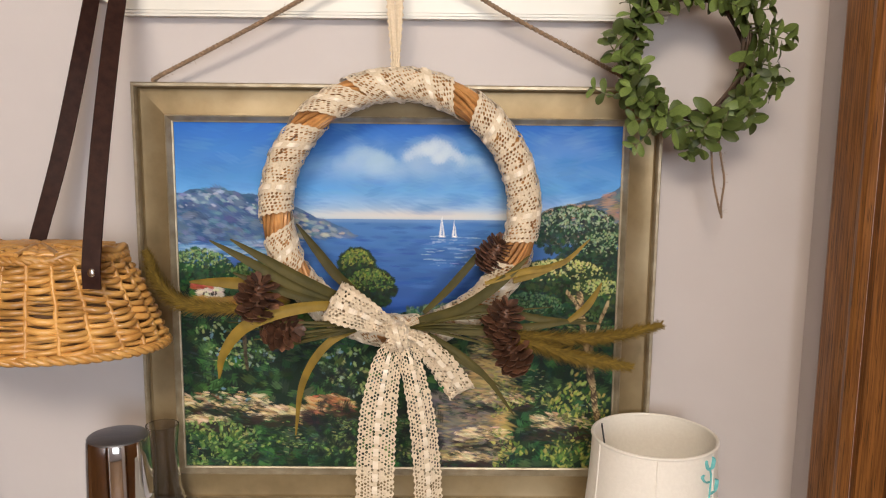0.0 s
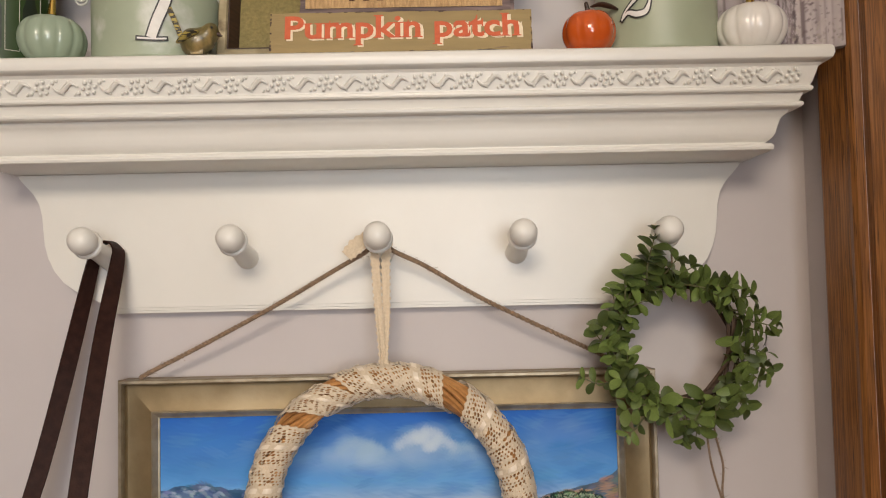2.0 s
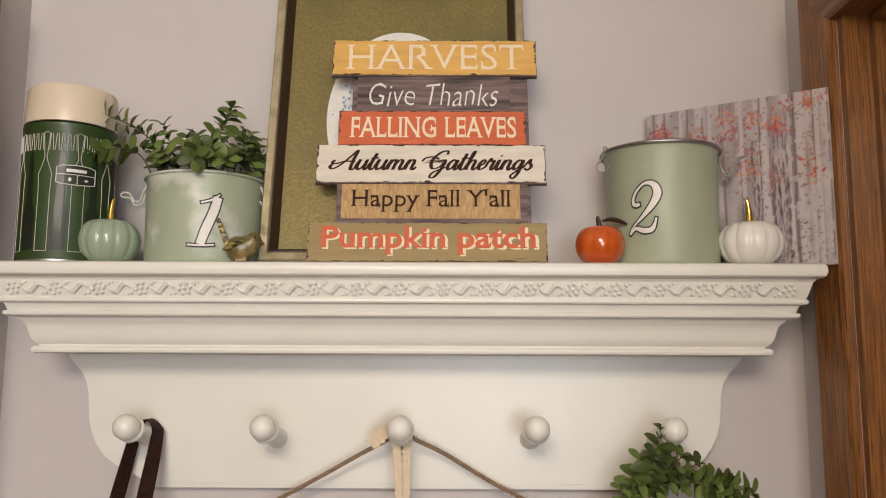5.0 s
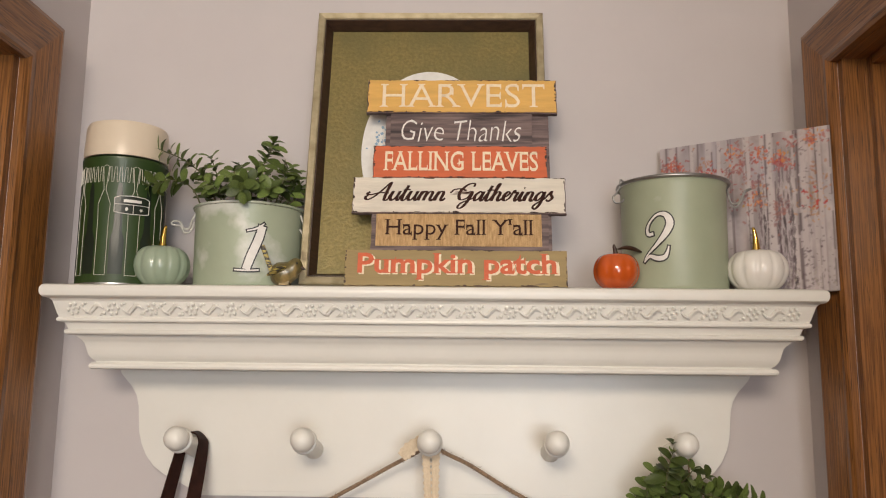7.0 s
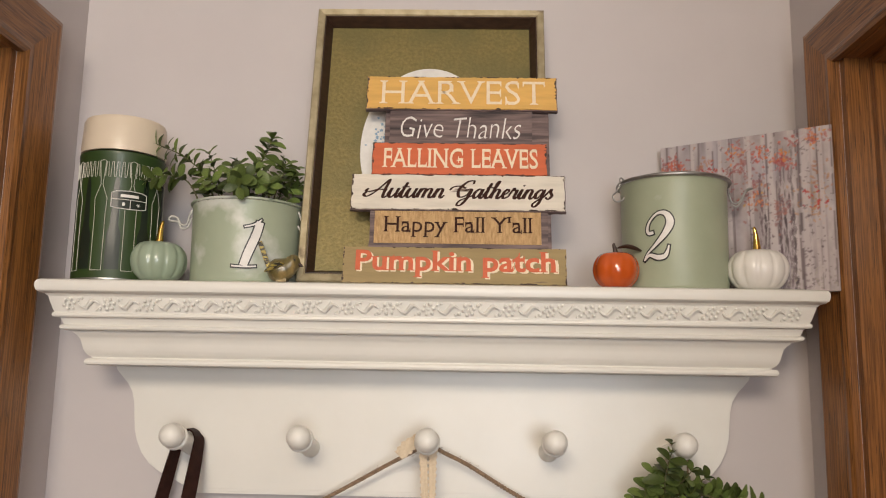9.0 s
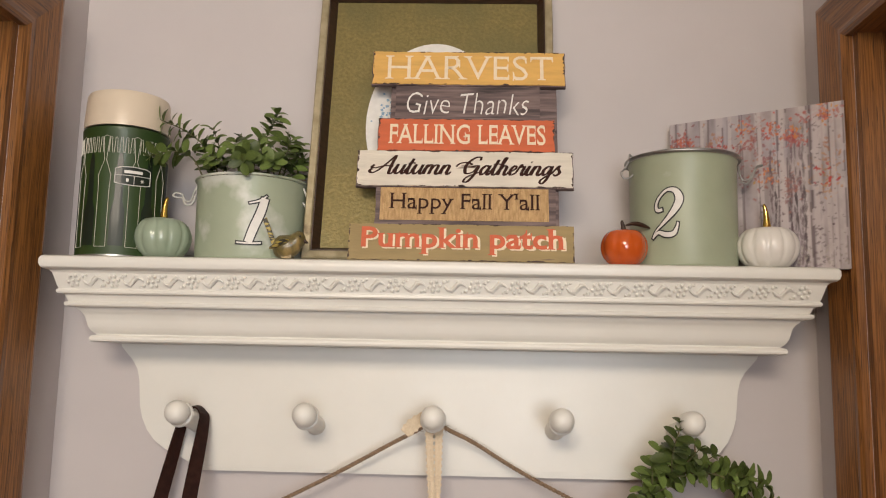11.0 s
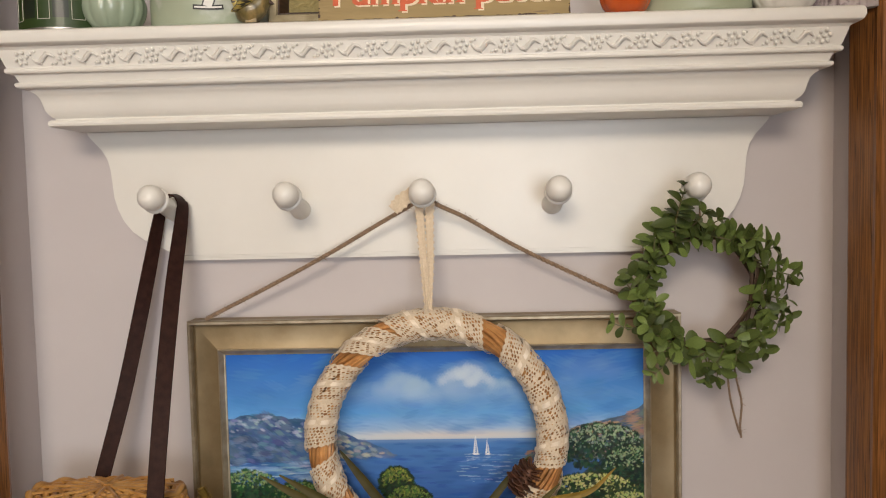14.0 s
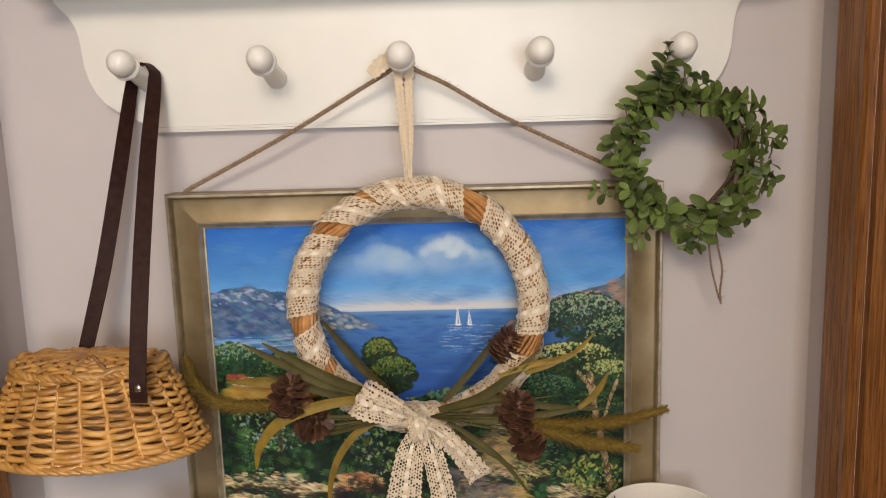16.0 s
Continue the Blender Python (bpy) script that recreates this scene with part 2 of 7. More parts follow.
# ---- peg shelf ----
shelf = thing("peg_shelf", pose(0, 0, 1.572), "cream painted wall shelf with crown moulding and five pegs", "shelf")
SZ = 1.572
crown_profile = ((0.0, 1.832), (0.1385, 1.832), (0.1415, 1.8305), (0.1432, 1.8275), (0.1434, 1.8225), (0.142, 1.8182), (0.139, 1.8158), (0.1345, 1.8148),
                 (0.1315, 1.8120), (0.1305, 1.8085), (0.1270, 1.7975), (0.1256, 1.7945), (0.1256, 1.7935), (0.1272, 1.7922), (0.1274, 1.7898), (0.1262, 1.7880),
                 (0.1205, 1.7872), (0.1192, 1.7850), (0.1172, 1.7805), (0.1168, 1.7792), (0.1195, 1.7785), (0.1205, 1.7768), (0.1200, 1.7745), (0.1180, 1.7730),
                 (0.1095, 1.7722), (0.1085, 1.7700), (0.1050, 1.7672), (0.1022, 1.7630), (0.1006, 1.7570), (0.0990, 1.7505), (0.0968, 1.7462), (0.0940, 1.7432), (0.0915, 1.7416),
                 (0.0912, 1.7400), (0.0952, 1.7396), (0.0970, 1.7380), (0.0976, 1.7355), (0.0968, 1.7330), (0.0945, 1.7318), (0.0, 1.7316))
bm = bmesh.new()
rows = []
for p, z in crown_profile:
    hl = 0.3215 + p
    rows.append([bm.verts.new(v) for v in ((-hl, 0, z - SZ), (-hl, -p, z - SZ), (hl, -p, z - SZ), (hl, 0, z - SZ))])
for a, b in zip(rows, rows[1:]):
    for k in range(3):
        if (a[k].co - a[k + 1].co).length > 1e-5 or (b[k].co - b[k + 1].co).length > 1e-5:
            bm.faces.new((a[k], a[k + 1], b[k + 1], b[k]))
bm.faces.new([r[0] for r in rows] )
bm.faces.new([r[3] for r in rows[::-1]])
part("crown", bm, WHITE, shelf, smooth=28)

# the back board, with ogee ends and a double bead along its foot
half = [(0.4115, 1.7313), (0.4100, 1.727), (0.4030, 1.719), (0.3945, 1.710), (0.3880, 1.699), (0.3845, 1.685), (0.3830, 1.668), (0.3815, 1.652), (0.3775, 1.637),
        (0.3705, 1.622), (0.3600, 1.609), (0.3465, 1.599), (0.3300, 1.5915), (0.3150, 1.5835), (0.3040, 1.5800), (0.2900, 1.5790)]
outline = [(x, z - SZ) for x, z in half] + [(-x, z - SZ) for x, z in half[::-1]]
part("back_board", extrude_outline(outline, -0.019, 0.0), WHITE, shelf, smooth=30, bevel=0.0018)
bm = bmesh.new()
add_box(bm, (-0.306, -0.0182, 0.0038), (0.306, 0, 0.0068))
part("bead", bm, WHITE, shelf, smooth=40, bevel=0.0010)
part("bead", box((-0.305, -0.0170, 0.0008), (0.305, 0, 0.0036)), WHITE, shelf, smooth=40, bevel=0.0010)

peg_profile = [(r, 1.15 * z) for r, z in [(0, 0.0862), (0.0048, 0.0857), (0.0092, 0.0840), (0.0122, 0.0808), (0.0140, 0.0768), (0.0146, 0.0722), (0.0141, 0.0678), (0.0128, 0.0652), (0.0112, 0.0640),
               (0.0148, 0.0628), (0.0158, 0.0608), (0.0150, 0.0588), (0.0120, 0.0568), (0.0103, 0.0545), (0.0098, 0.0480), (0.0103, 0.0360), (0.0113, 0.0220), (0.0121, 0.0080), (0.0124, 0.0005), (0, 0.0)]]
PEG_X = [0.1524 * k for k in (-2, -1, 0, 1, 2)]
peg0 = part("peg", lathe(peg_profile, 32), WHITE, shelf, smooth=35)
peg0.matrix_local = pose(PEG_X[0], -0.018, 1.632 - SZ, 77.5, 0, 0)
for x in PEG_X[1:]:
    copy_thing(peg0, pose(x, -0.018, 1.632 - SZ, 77.5, 0, 0))

# raised frieze of scrolls and blossoms
def scroll(bm, place, flip):
    pts = []
    for i in range(13):
        u = i / 12
        pts.append(place(flip * (u - 0.5) * 0.025, -0.0046 * math.sin(math.tau * (u - 0.02)) * (1 - 0.2 * abs(2 * u - 1)), 0.0020))
    tube(bm, pts, [0.0010 + 0.0017 * math.sin(math.pi * (i + 0.6) / 13.2) for i in range(13)], 6)
    for u, v, r in ((-0.0128, 0.0050, 0.0016), (-0.0085, 0.0064, 0.0011), (0.0128, -0.0050, 0.0016), (0.0085, -0.0064, 0.0011), (-0.0030, -0.0056, 0.0012), (0.0030, 0.0056, 0.0012)):
        ball(bm, place(flip * u, v, 0.0014), r * 1.4, u=8, v=5)


def blossom(bm, place):
    for k in range(6):
        a = math.tau * k / 6 + 0.2
        ball(bm, place(0.0063 * math.cos(a), 0.0060 * math.sin(a), 0.0019), 0.0023, u=8, v=5)
    ball(bm, place(0, 0, 0.0018), 0.0021, u=8, v=5)


bm = bmesh.new()
MID_P, MID_Z, LEAN_F = 0.1286, 1.8030 - SZ, 0.0035 / 0.011
def front_place(cx):
    return lambda u, v, d: Vector((cx + u, -(MID_P + v * LEAN_F + d), MID_Z + v))
def end_place(sgn, cy):
    return lambda u, v, d: Vector((sgn * (0.3215 + MID_P + v * LEAN_F + d), cy + u, MID_Z + v))
n = 19
for k in range(n):
    cx = (k - (n - 1) / 2) * 0.0475
    blossom(bm, front_place(cx))
    if k < n - 1:
        scroll(bm, front_place(cx + 0.02375), 1)
for sgn in (-1, 1):
    for k in range(3):
        blossom(bm, end_place(sgn, -0.012 - 0.0475 * k))
        if k < 2:
            scroll(bm, end_place(sgn, -0.036 - 0.0475 * k), -sgn)
tagged(part("frieze_ornament", bm, WHITE, shelf, "raised scroll and blossom ornament", smooth=60), kind="stuff")

# ---- things on the shelf ----
TOP = 1.832
GOLD = material("gilt_wood", (0.50, 0.43, 0.28), (0.36, 0.30, 0.18), 0.36, metal=0.4, scale=60, bump=0.15, c3=(0.16, 0.12, 0.07), c3_scale=34, c3_mix=(0.64, 0.74))
BRASS = material("polished_gold", (0.80, 0.56, 0.16), (0.72, 0.48, 0.12), 0.16, metal=1.0, bump=0.05)
SAGE = material("sage_enamel", (0.38, 0.43, 0.315), (0.35, 0.40, 0.29), 0.42, scale=22, bump=0.08, bump_scale=120, c3=(0.56, 0.58, 0.52), c3_scale=19, c3_mix=(0.53, 0.64))
SAGE_PLAIN = material("sage_enamel_plain", (0.375, 0.415, 0.295), (0.345, 0.385, 0.27), 0.42, scale=22, bump=0.08, bump_scale=120, c3=(0.50, 0.53, 0.45), c3_scale=17, c3_mix=(0.66, 0.74))
STEEL = material("dull_zinc", (0.42, 0.42, 0.41), (0.3, 0.3, 0.29), 0.38, metal=0.9, scale=60, bump=0.1)
INK_WHITE = material("white_paint", (0.78, 0.76, 0.72), (0.72, 0.70, 0.66), 0.5, scale=120)
INK_BLACK = material("black_paint", (0.018, 0.018, 0.018), (0.03, 0.03, 0.03), 0.45, scale=120)
DARKWOOD = material("dark_wood", (0.055, 0.028, 0.016), (0.03, 0.015, 0.009), 0.45, scale=60, stretch=(1, 1, 6), bump=0.1)
LEAF = material("green_leaf", (0.125, 0.170, 0.042), (0.066, 0.100, 0.026), 0.42, scale=90, bump=0.1, random=0.55, c3=(0.21, 0.265, 0.068), c3_scale=40, spec=0.3)
STEM = material("green_stem", (0.12, 0.13, 0.05), (0.09, 0.08, 0.035), 0.6, scale=120)


def add_serifs(me, k):
    """Bracketed serifs at the flat ends of stems and arms."""
    top = max(v.co.y for v in me.vertices)
    zs = [v.co.z for v in me.vertices]
    z0, z1 = min(zs), max(zs)
    bm = bmesh.new()
    bm.from_mesh(me)
    ends = []
    for f in bm.faces:
        xs, ys = [v.co.x for v in f.verts], [v.co.y for v in f.verts]
        w, h = max(xs) - min(xs), max(ys) - min(ys)
        if abs(f.normal.y) > 0.98 and 0.03 < w < 0.135:
            ends.append((0, min(xs), max(xs), ys[0], -1 if f.normal.y < 0 else 1))
        elif abs(f.normal.x) > 0.98 and 0.03 < h < 0.13:
            ends.append((1, min(ys), max(ys), xs[0], -1 if f.normal.x < 0 else 1))
    t = 0.3 * k
    for kind, a, b, c, sg in ends:
        grow_a = grow_b = k
        if kind == 1:
            if b > 0.9 * top:
                grow_b = 0.0
            if a < 0.02:
                grow_a = 0.0
            grow_a, grow_b = 1.25 * grow_a, 1.25 * grow_b
        flat = ((a - grow_a, c), (b + grow_b, c), (b + grow_b, c - sg * t), (b, c - sg * 2.4 * t), (a, c - sg * 2.4 * t), (a - grow_a, c - sg * t))
        rows = [[bm.verts.new((q, p, z) if kind else (p, q, z)) for p, q in flat] for z in (z0 - 0.0004, z1 + 0.0004)]
        bm.faces.new(rows[0])
        bm.faces.new(rows[1][::-1])
        for i in range(6):
            j = (i + 1) % 6
            bm.faces.new((rows[0][i], rows[0][j], rows[1][j], rows[1][i]))
    out = bpy.data.meshes.new("lettering")
    bm.to_mesh(out)
    bm.free()
    bpy.data.meshes.remove(me)
    return out


PEN = {}


def pen(letter, advance, *strokes):
    """A script letter: strokes of (x, y) in x-heights."""
    PEN[letter] = (advance, strokes)


pen("u", 1.0, ((-0.1, 0.3), (0.1, 1.0), (0.07, 0.35), (0.28, 0.0), (0.58, 0.35), (0.72, 1.0), (0.68, 0.3), (0.84, 0.0), (1.0, 0.3)))
pen("n", 0.98, ((-0.05, 0.3), (0.14, 0.98), (0.1, 0.5), (0.08, 0.0)), ((0.1, 0.45), (0.36, 0.98), (0.62, 0.85), (0.60, 0.2), (0.76, 0.0), (0.96, 0.3)))
pen("m", 1.5, ((-0.05, 0.3), (0.14, 0.98), (0.1, 0.5), (0.08, 0.0)), ((0.1, 0.45), (0.36, 0.98), (0.58, 0.85), (0.56, 0.0)), ((0.58, 0.45), (0.86, 0.98), (1.12, 0.85), (1.10, 0.2), (1.28, 0.0), (1.48, 0.3)))
pen("t", 0.62, ((-0.1, 0.3), (0.2, 1.0), (0.3, 1.65), (0.18, 0.9), (0.18, 0.2), (0.36, 0.0), (0.6, 0.3)), ((-0.02, 1.12), (0.28, 1.2), (0.62, 1.16)))
pen("a", 0.98, ((0.68, 0.8), (0.38, 1.0), (0.06, 0.55), (0.2, 0.02), (0.5, 0.3), (0.7, 0.98), (0.66, 0.25), (0.8, 0.0), (0.98, 0.3)))
pen("h", 0.98, ((-0.05, 0.3), (0.22, 1.2), (0.34, 1.85), (0.18, 1.7), (0.12, 0.8), (0.08, 0.0)), ((0.1, 0.45), (0.36, 0.98), (0.62, 0.85), (0.60, 0.2), (0.76, 0.0), (0.96, 0.3)))
pen("e", 0.7, ((-0.05, 0.3), (0.3, 0.5), (0.52, 0.82), (0.32, 1.0), (0.08, 0.55), (0.26, 0.03), (0.7, 0.3)))
pen("r", 0.78, ((-0.05, 0.3), (0.16, 1.12), (0.3, 0.88), (0.52, 0.9), (0.46, 0.25), (0.6, 0.0), (0.78, 0.3)))
pen("i", 0.5, ((-0.05, 0.3), (0.15, 1.0), (0.12, 0.25), (0.28, 0.0), (0.5, 0.3)), ((0.16, 1.38), (0.22, 1.44), (0.26, 1.42)))
pen("g", 0.95, ((0.68, 0.8), (0.38, 1.0), (0.06, 0.55), (0.2, 0.05), (0.5, 0.3), (0.7, 0.98), (0.64, -0.3), (0.36, -0.85), (0.1, -0.6), (0.45, -0.1), (0.95, 0.3)))
pen("s", 0.7, ((-0.05, 0.3), (0.32, 1.05), (0.36, 0.75), (0.6, 0.35), (0.36, 0.0), (0.08, 0.18)))
pen("A", 2.15, ((0.1, 0.55), (-0.05, 0.3), (0.25, 0.08), (0.75, 0.45), (1.3, 1.3), (1.7, 1.95), (1.68, 1.0), (1.72, 0.15), (1.92, 0.0), (2.15, 0.3)), ((0.15, 0.95), (0.0, 0.7), (0.4, 0.62), (1.1, 0.85), (1.9, 0.8)))
pen("G", 2.2, ((1.85, 1.55), (1.75, 1.9), (1.2, 1.75), (0.75, 0.95), (1.0, 0.15), (1.6, 0.3), (1.85, 0.95)), ((1.25, 0.85), (1.85, 0.95), (1.8, 0.1), (1.5, -0.7), (1.1, -0.75), (1.25, -0.25), (2.2, 0.3)), ((-0.1, 0.85), (0.15, 1.2), (0.7, 1.3), (1.3, 1.1)))


def script_mesh(body, u0, u1, v0, v1, slant=0.35):
    """Joined handwriting as flat ink, thick on the way down."""
    strips, at = [], 0.0
    for ch in body:
        if ch not in PEN:
            at += 0.35
            continue
        advance, strokes = PEN[ch]
        for st in strokes:
            pts = spline([(x + at, y, 0) for x, y in st], 10 * len(st))
            row = []
            for i, p in enumerate(pts):
                d = (pts[min(i + 1, len(pts) - 1)] - pts[max(i - 1, 0)]).normalized()
                w = 0.070 + 0.080 * abs(d.y) ** 1.5 * (1.0 if d.y < 0 else 0.45)
                row.append([(p.x + sg * w * -d.y, p.y + sg * w * d.x) for sg in (-1, 1)])
            strips.append([[(x + slant * y, y) for x, y in pair] for pair in row])
        at += advance
    flat = np.array([q for st in strips for pair in st for q in pair])
    lo, hi = flat.min(0), flat.max(0)
    bm = bmesh.new()
    for n_, st in enumerate(strips):
        rows = [[bm.verts.new((u0 + (x - lo[0]) / (hi[0] - lo[0]) * (u1 - u0), -0.00002 * (n_ % 7), v0 + (y - lo[1]) / (hi[1] - lo[1]) * (v1 - v0))) for x, y in pair] for pair in st]
        for a, b in zip(rows, rows[1:]):
            bm.faces.new((a[0], a[1], b[1], b[0]))
    return bm


def text_mesh(body, u0, u1, v0, v1, depth=0.0005, shear=0.0, weight=0.0, serif=0.0, wobble=0.0):
    """The words as a mesh that fills u0..u1 by v0..v1."""
    data = bpy.data.curves.new("lettering", "FONT")
    data.body, data.shear, data.offset, data.extrude, data.resolution_u = body, shear, weight, 0.01, 3
    ob = bpy.data.objects.new("lettering", data)
    scene.collection.objects.link(ob)
    deps = bpy.context.evaluated_depsgraph_get()
    me = bpy.data.meshes.new_from_object(ob.evaluated_get(deps))
    bpy.data.objects.remove(ob)
    if serif:
        me = add_serifs(me, serif)
    co = np.array([v.co for v in me.vertices])
    co[:, 1] += wobble * np.sin(5.1 * co[:, 0]) + 0.6 * wobble * np.sin(12.7 * co[:, 0] + 1)
    co[:, 0] += 0.5 * wobble * np.sin(7.3 * co[:, 0] + 3 * co[:, 1])
    lo, hi = co.min(0), co.max(0)
    co[:, 0] = u0 + (co[:, 0] - lo[0]) / (hi[0] - lo[0]) * (u1 - u0)
    co[:, 1] = v0 + (co[:, 1] - lo[1]) / (hi[1] - lo[1]) * (v1 - v0)
    co[:, 2] = (co[:, 2] - lo[2]) / (hi[2] - lo[2]) * depth
    bm = bmesh.new()
    bm.from_mesh(me)
    bpy.data.meshes.remove(me)
    for v, c in zip(bm.verts, co):
        v.co = (c[0], -c[2], c[1])
    return bm


# --- harvest sign: six boards on two back slats ---
sign = thing("harvest_sign", pose(0, -0.127, TOP + 0.0005, -10.68, 0, 0), "stacked wooden plank sign with painted autumn words", "sign")


def plank_paint(name, c, edge, wear=0.66):
    return material(name, c, tuple(0.86 * v for v in c), 0.6, scale=40, stretch=(0.5, 1, 3), bump=0.2, bump_scale=140, c3=edge, c3_scale=24, c3_mix=(wear, wear + 0.06))


GREYWOOD = material("weathered_board", (0.22, 0.155, 0.145), (0.085, 0.058, 0.058), 0.65, scale=46, stretch=(0.3, 1, 4), bump=0.3, c3=(0.035, 0.024, 0.026), c3_scale=22, c3_mix=(0.54, 0.66))
RAW = (0.13, 0.085, 0.06)
BURLAP = material("burlap", (0.56, 0.37, 0.18), (0.40, 0.25, 0.115), 0.9, scale=260, stretch=(1.6, 1, 0.4), bump=0.5, sheen=0.2)
planks = (
    ("plank", -0.0862, 0.1572, 0.2335, 0.2806, plank_paint("mustard_board", (0.72, 0.42, 0.11), RAW, 0.70), "mustard yellow plank", 2.0),
    ("plank", -0.0558, 0.1263, 0.1850, 0.2340, GREYWOOD, "dark weathered plank", 0.0),
    ("plank", -0.0749, 0.1430, 0.1416, 0.1852, plank_paint("rust_board", (0.62, 0.13, 0.045), RAW, 0.72), "rust red plank", 0.0),
    ("plank", -0.0984, 0.1641, 0.0945, 0.1413, plank_paint("white_board", (0.72, 0.66, 0.56), RAW, 0.68), "chipped white plank", 0.0),
    ("plank", -0.0745, 0.1432, 0.0450, 0.0950, GREYWOOD, "dark weathered plank", 0.0),
    ("plank", -0.1039, 0.1635, 0.0000, 0.0456, plank_paint("olive_board", (0.33, 0.24, 0.10), RAW, 0.72), "olive brown plank", 0.0),
)
rng = random.Random(5)
for name, u0, u1, v0, v1, mat, lab, _ in planks:
    # ragged edges: the outline wavers by under a millimetre
    out = []
    steps = 44
    for i in range(steps + 1):
        out.append((u0 + (u1 - u0) * i / steps, v0 + rng.uniform(0, 0.0009)))
    for i in range(6):
        out.append((u1 - rng.uniform(0, 0.0011), v0 + (v1 - v0) * (i + 0.5) / 6))
    for i in range(steps + 1):
        out.append((u1 - (u1 - u0) * i / steps, v1 - rng.uniform(0, 0.0009)))
    for i in range(6):
        out.append((u0 + rng.uniform(0, 0.0011), v1 - (v1 - v0) * (i + 0.5) / 6))
    front = -0.001 if mat is GREYWOOD else -0.0045
    part(name, extrude_outline(out, front, 0.006 if mat is GREYWOOD else 0.003), mat, sign, lab)
    if mat is not GREYWOOD:
        rim = [(u + (0.0012 if u > 0.03 else -0.0010), v - 0.0013 if v < (v0 + v1) / 2 else v + 0.0004) for u, v in out]
        if v0 > 0.001:
            part("plank_core", extrude_outline(rim, -0.0030, 0.0034), GREYWOOD, sign)
part("back_slat", box((-0.062, 0.0062, 0.004), (-0.040, 0.012, 0.276)), GREYWOOD, sign, bevel=0.0008)
part("back_slat", box((0.118, 0.0062, 0.004), (0.1475, 0.012, 0.284)), GREYWOOD, sign, bevel=0.0008)
gx, gz = np.meshgrid(np.linspace(-0.0683, 0.1343, 330), np.linspace(0.0512, 0.0932, 84))
ribs = 0.00045 * np.abs(np.sin(math.pi * gx / 0.0027)) + 0.0003 * np.abs(np.sin(math.pi * gz / 0.0021 + 1.57 * (np.floor(gx / 0.0027) % 2)))
idx = np.arange(gx.size).reshape(gx.shape)
burl = raw("burlap_strip", np.stack([gx, -0.0019 - ribs, gz], -1).reshape(-1, 3).tolist(), np.stack([idx[:-1, :-1], idx[:-1, 1:], idx[1:, 1:], idx[1:, :-1]], -1).reshape(-1, 4).tolist(), BURLAP, sign, "tan ribbed burlap strip", True)
CREAM_INK = material("cream_lettering", (0.82, 0.70, 0.52), (0.76, 0.63, 0.45), 0.55, scale=200)
ORANGE_INK = material("orange_lettering", (0.62, 0.12, 0.04), (0.55, 0.10, 0.035), 0.55, scale=200)
BROWN_INK = material("brown_lettering", (0.042, 0.012, 0.007), (0.03, 0.009, 0.005), 0.6, spec=0.2, scale=200)
lines = (
    ("HARVEST", -0.070, 0.1426, 0.2398, 0.2748, CREAM_INK, -0.0046, 0.0, -0.008, 0.060, 0.0),
    ("Give Thanks", -0.0412, 0.1118, 0.1930, 0.2242, INK_WHITE, -0.0011, 0.20, -0.014, 0.0, 0.024),
    ("FALLING LEAVES", -0.0621, 0.1317, 0.1507, 0.1775, CREAM_INK, -0.0046, 0.0, 0.004, 0.070, 0.0),
    ("Happy Fall Y'all", -0.0572, 0.1240, 0.0592, 0.0867, BROWN_INK, -0.0030, 0.0, -0.002, 0.060, 0.0),
)
for body, u0, u1, v0, v1, ink, y, shear, weight, serif, wobble in lines:
    ob = part("lettering", text_mesh(body, u0, u1, v0, v1, 0.0004, shear, weight, serif, wobble), ink, sign)
    ob.location = (0, y, 0)
ob = part("lettering", script_mesh("Autumn Gatherings", -0.0850, 0.1500, 0.0985, 0.1350), BROWN_INK, sign)
ob.location = (0, -0.0049, 0)
ob = part("lettering", text_mesh("Pumpkin patch", -0.0866, 0.1540, 0.0062, 0.0400, 0.0003, 0.0, 0.030, 0.055), CREAM_INK, sign)
ob.location = (0, -0.0046, 0)
ob = part("lettering", text_mesh("Pumpkin patch", -0.0882, 0.1524, 0.0078, 0.0412, 0.0003, 0.0, 0.022, 0.055), ORANGE_INK, sign)
ob.location = (0, -0.0050, 0)
# paint knocked off the plank edges, showing dark wood
WORN = material("worn_wood", (0.075, 0.045, 0.032), (0.045, 0.026, 0.02), 0.75, scale=200, bump=0.2)
for name, u0, u1, v0, v1, mat, lab, _ in planks:
    if mat is GREYWOOD:
        continue
    bm = bmesh.new()
    for k in range(54):
        along = rng.random()
        side = rng.choice((0, 0, 0, 1, 1, 2, 3))
        ln, dp = rng.uniform(0.001, 0.009) * rng.random() + 0.001, rng.uniform(0.0004, 0.0019) * rng.random() + 0.0003
        if side < 2:
            cu, cv = u0 + (u1 - u0) * along, (v1 - 0.0006 if side == 0 else v0 + 0.0006)
            ru, rv = ln, dp
        else:
            cu, cv = (u0 + 0.0012 if side == 2 else u1 - 0.0012), v0 + (v1 - v0) * along
            ru, rv = 1.2 * dp, 0.5 * ln
        ring = [(max(u0, min(u1, cu + ru * rng.uniform(0.55, 1.1) * math.cos(t))), max(v0, min(v1, cv + rv * rng.uniform(0.55, 1.1) * math.sin(t)))) for t in np.linspace(0, math.tau, 10)[:-1]]
        bm.faces.new([bm.verts.new((u, -0.0047 - 0.000003 * k, v)) for u, v in ring])
    tagged(part("worn_edge", bm, WORN, sign, "dark chipped edges"), kind="stuff")
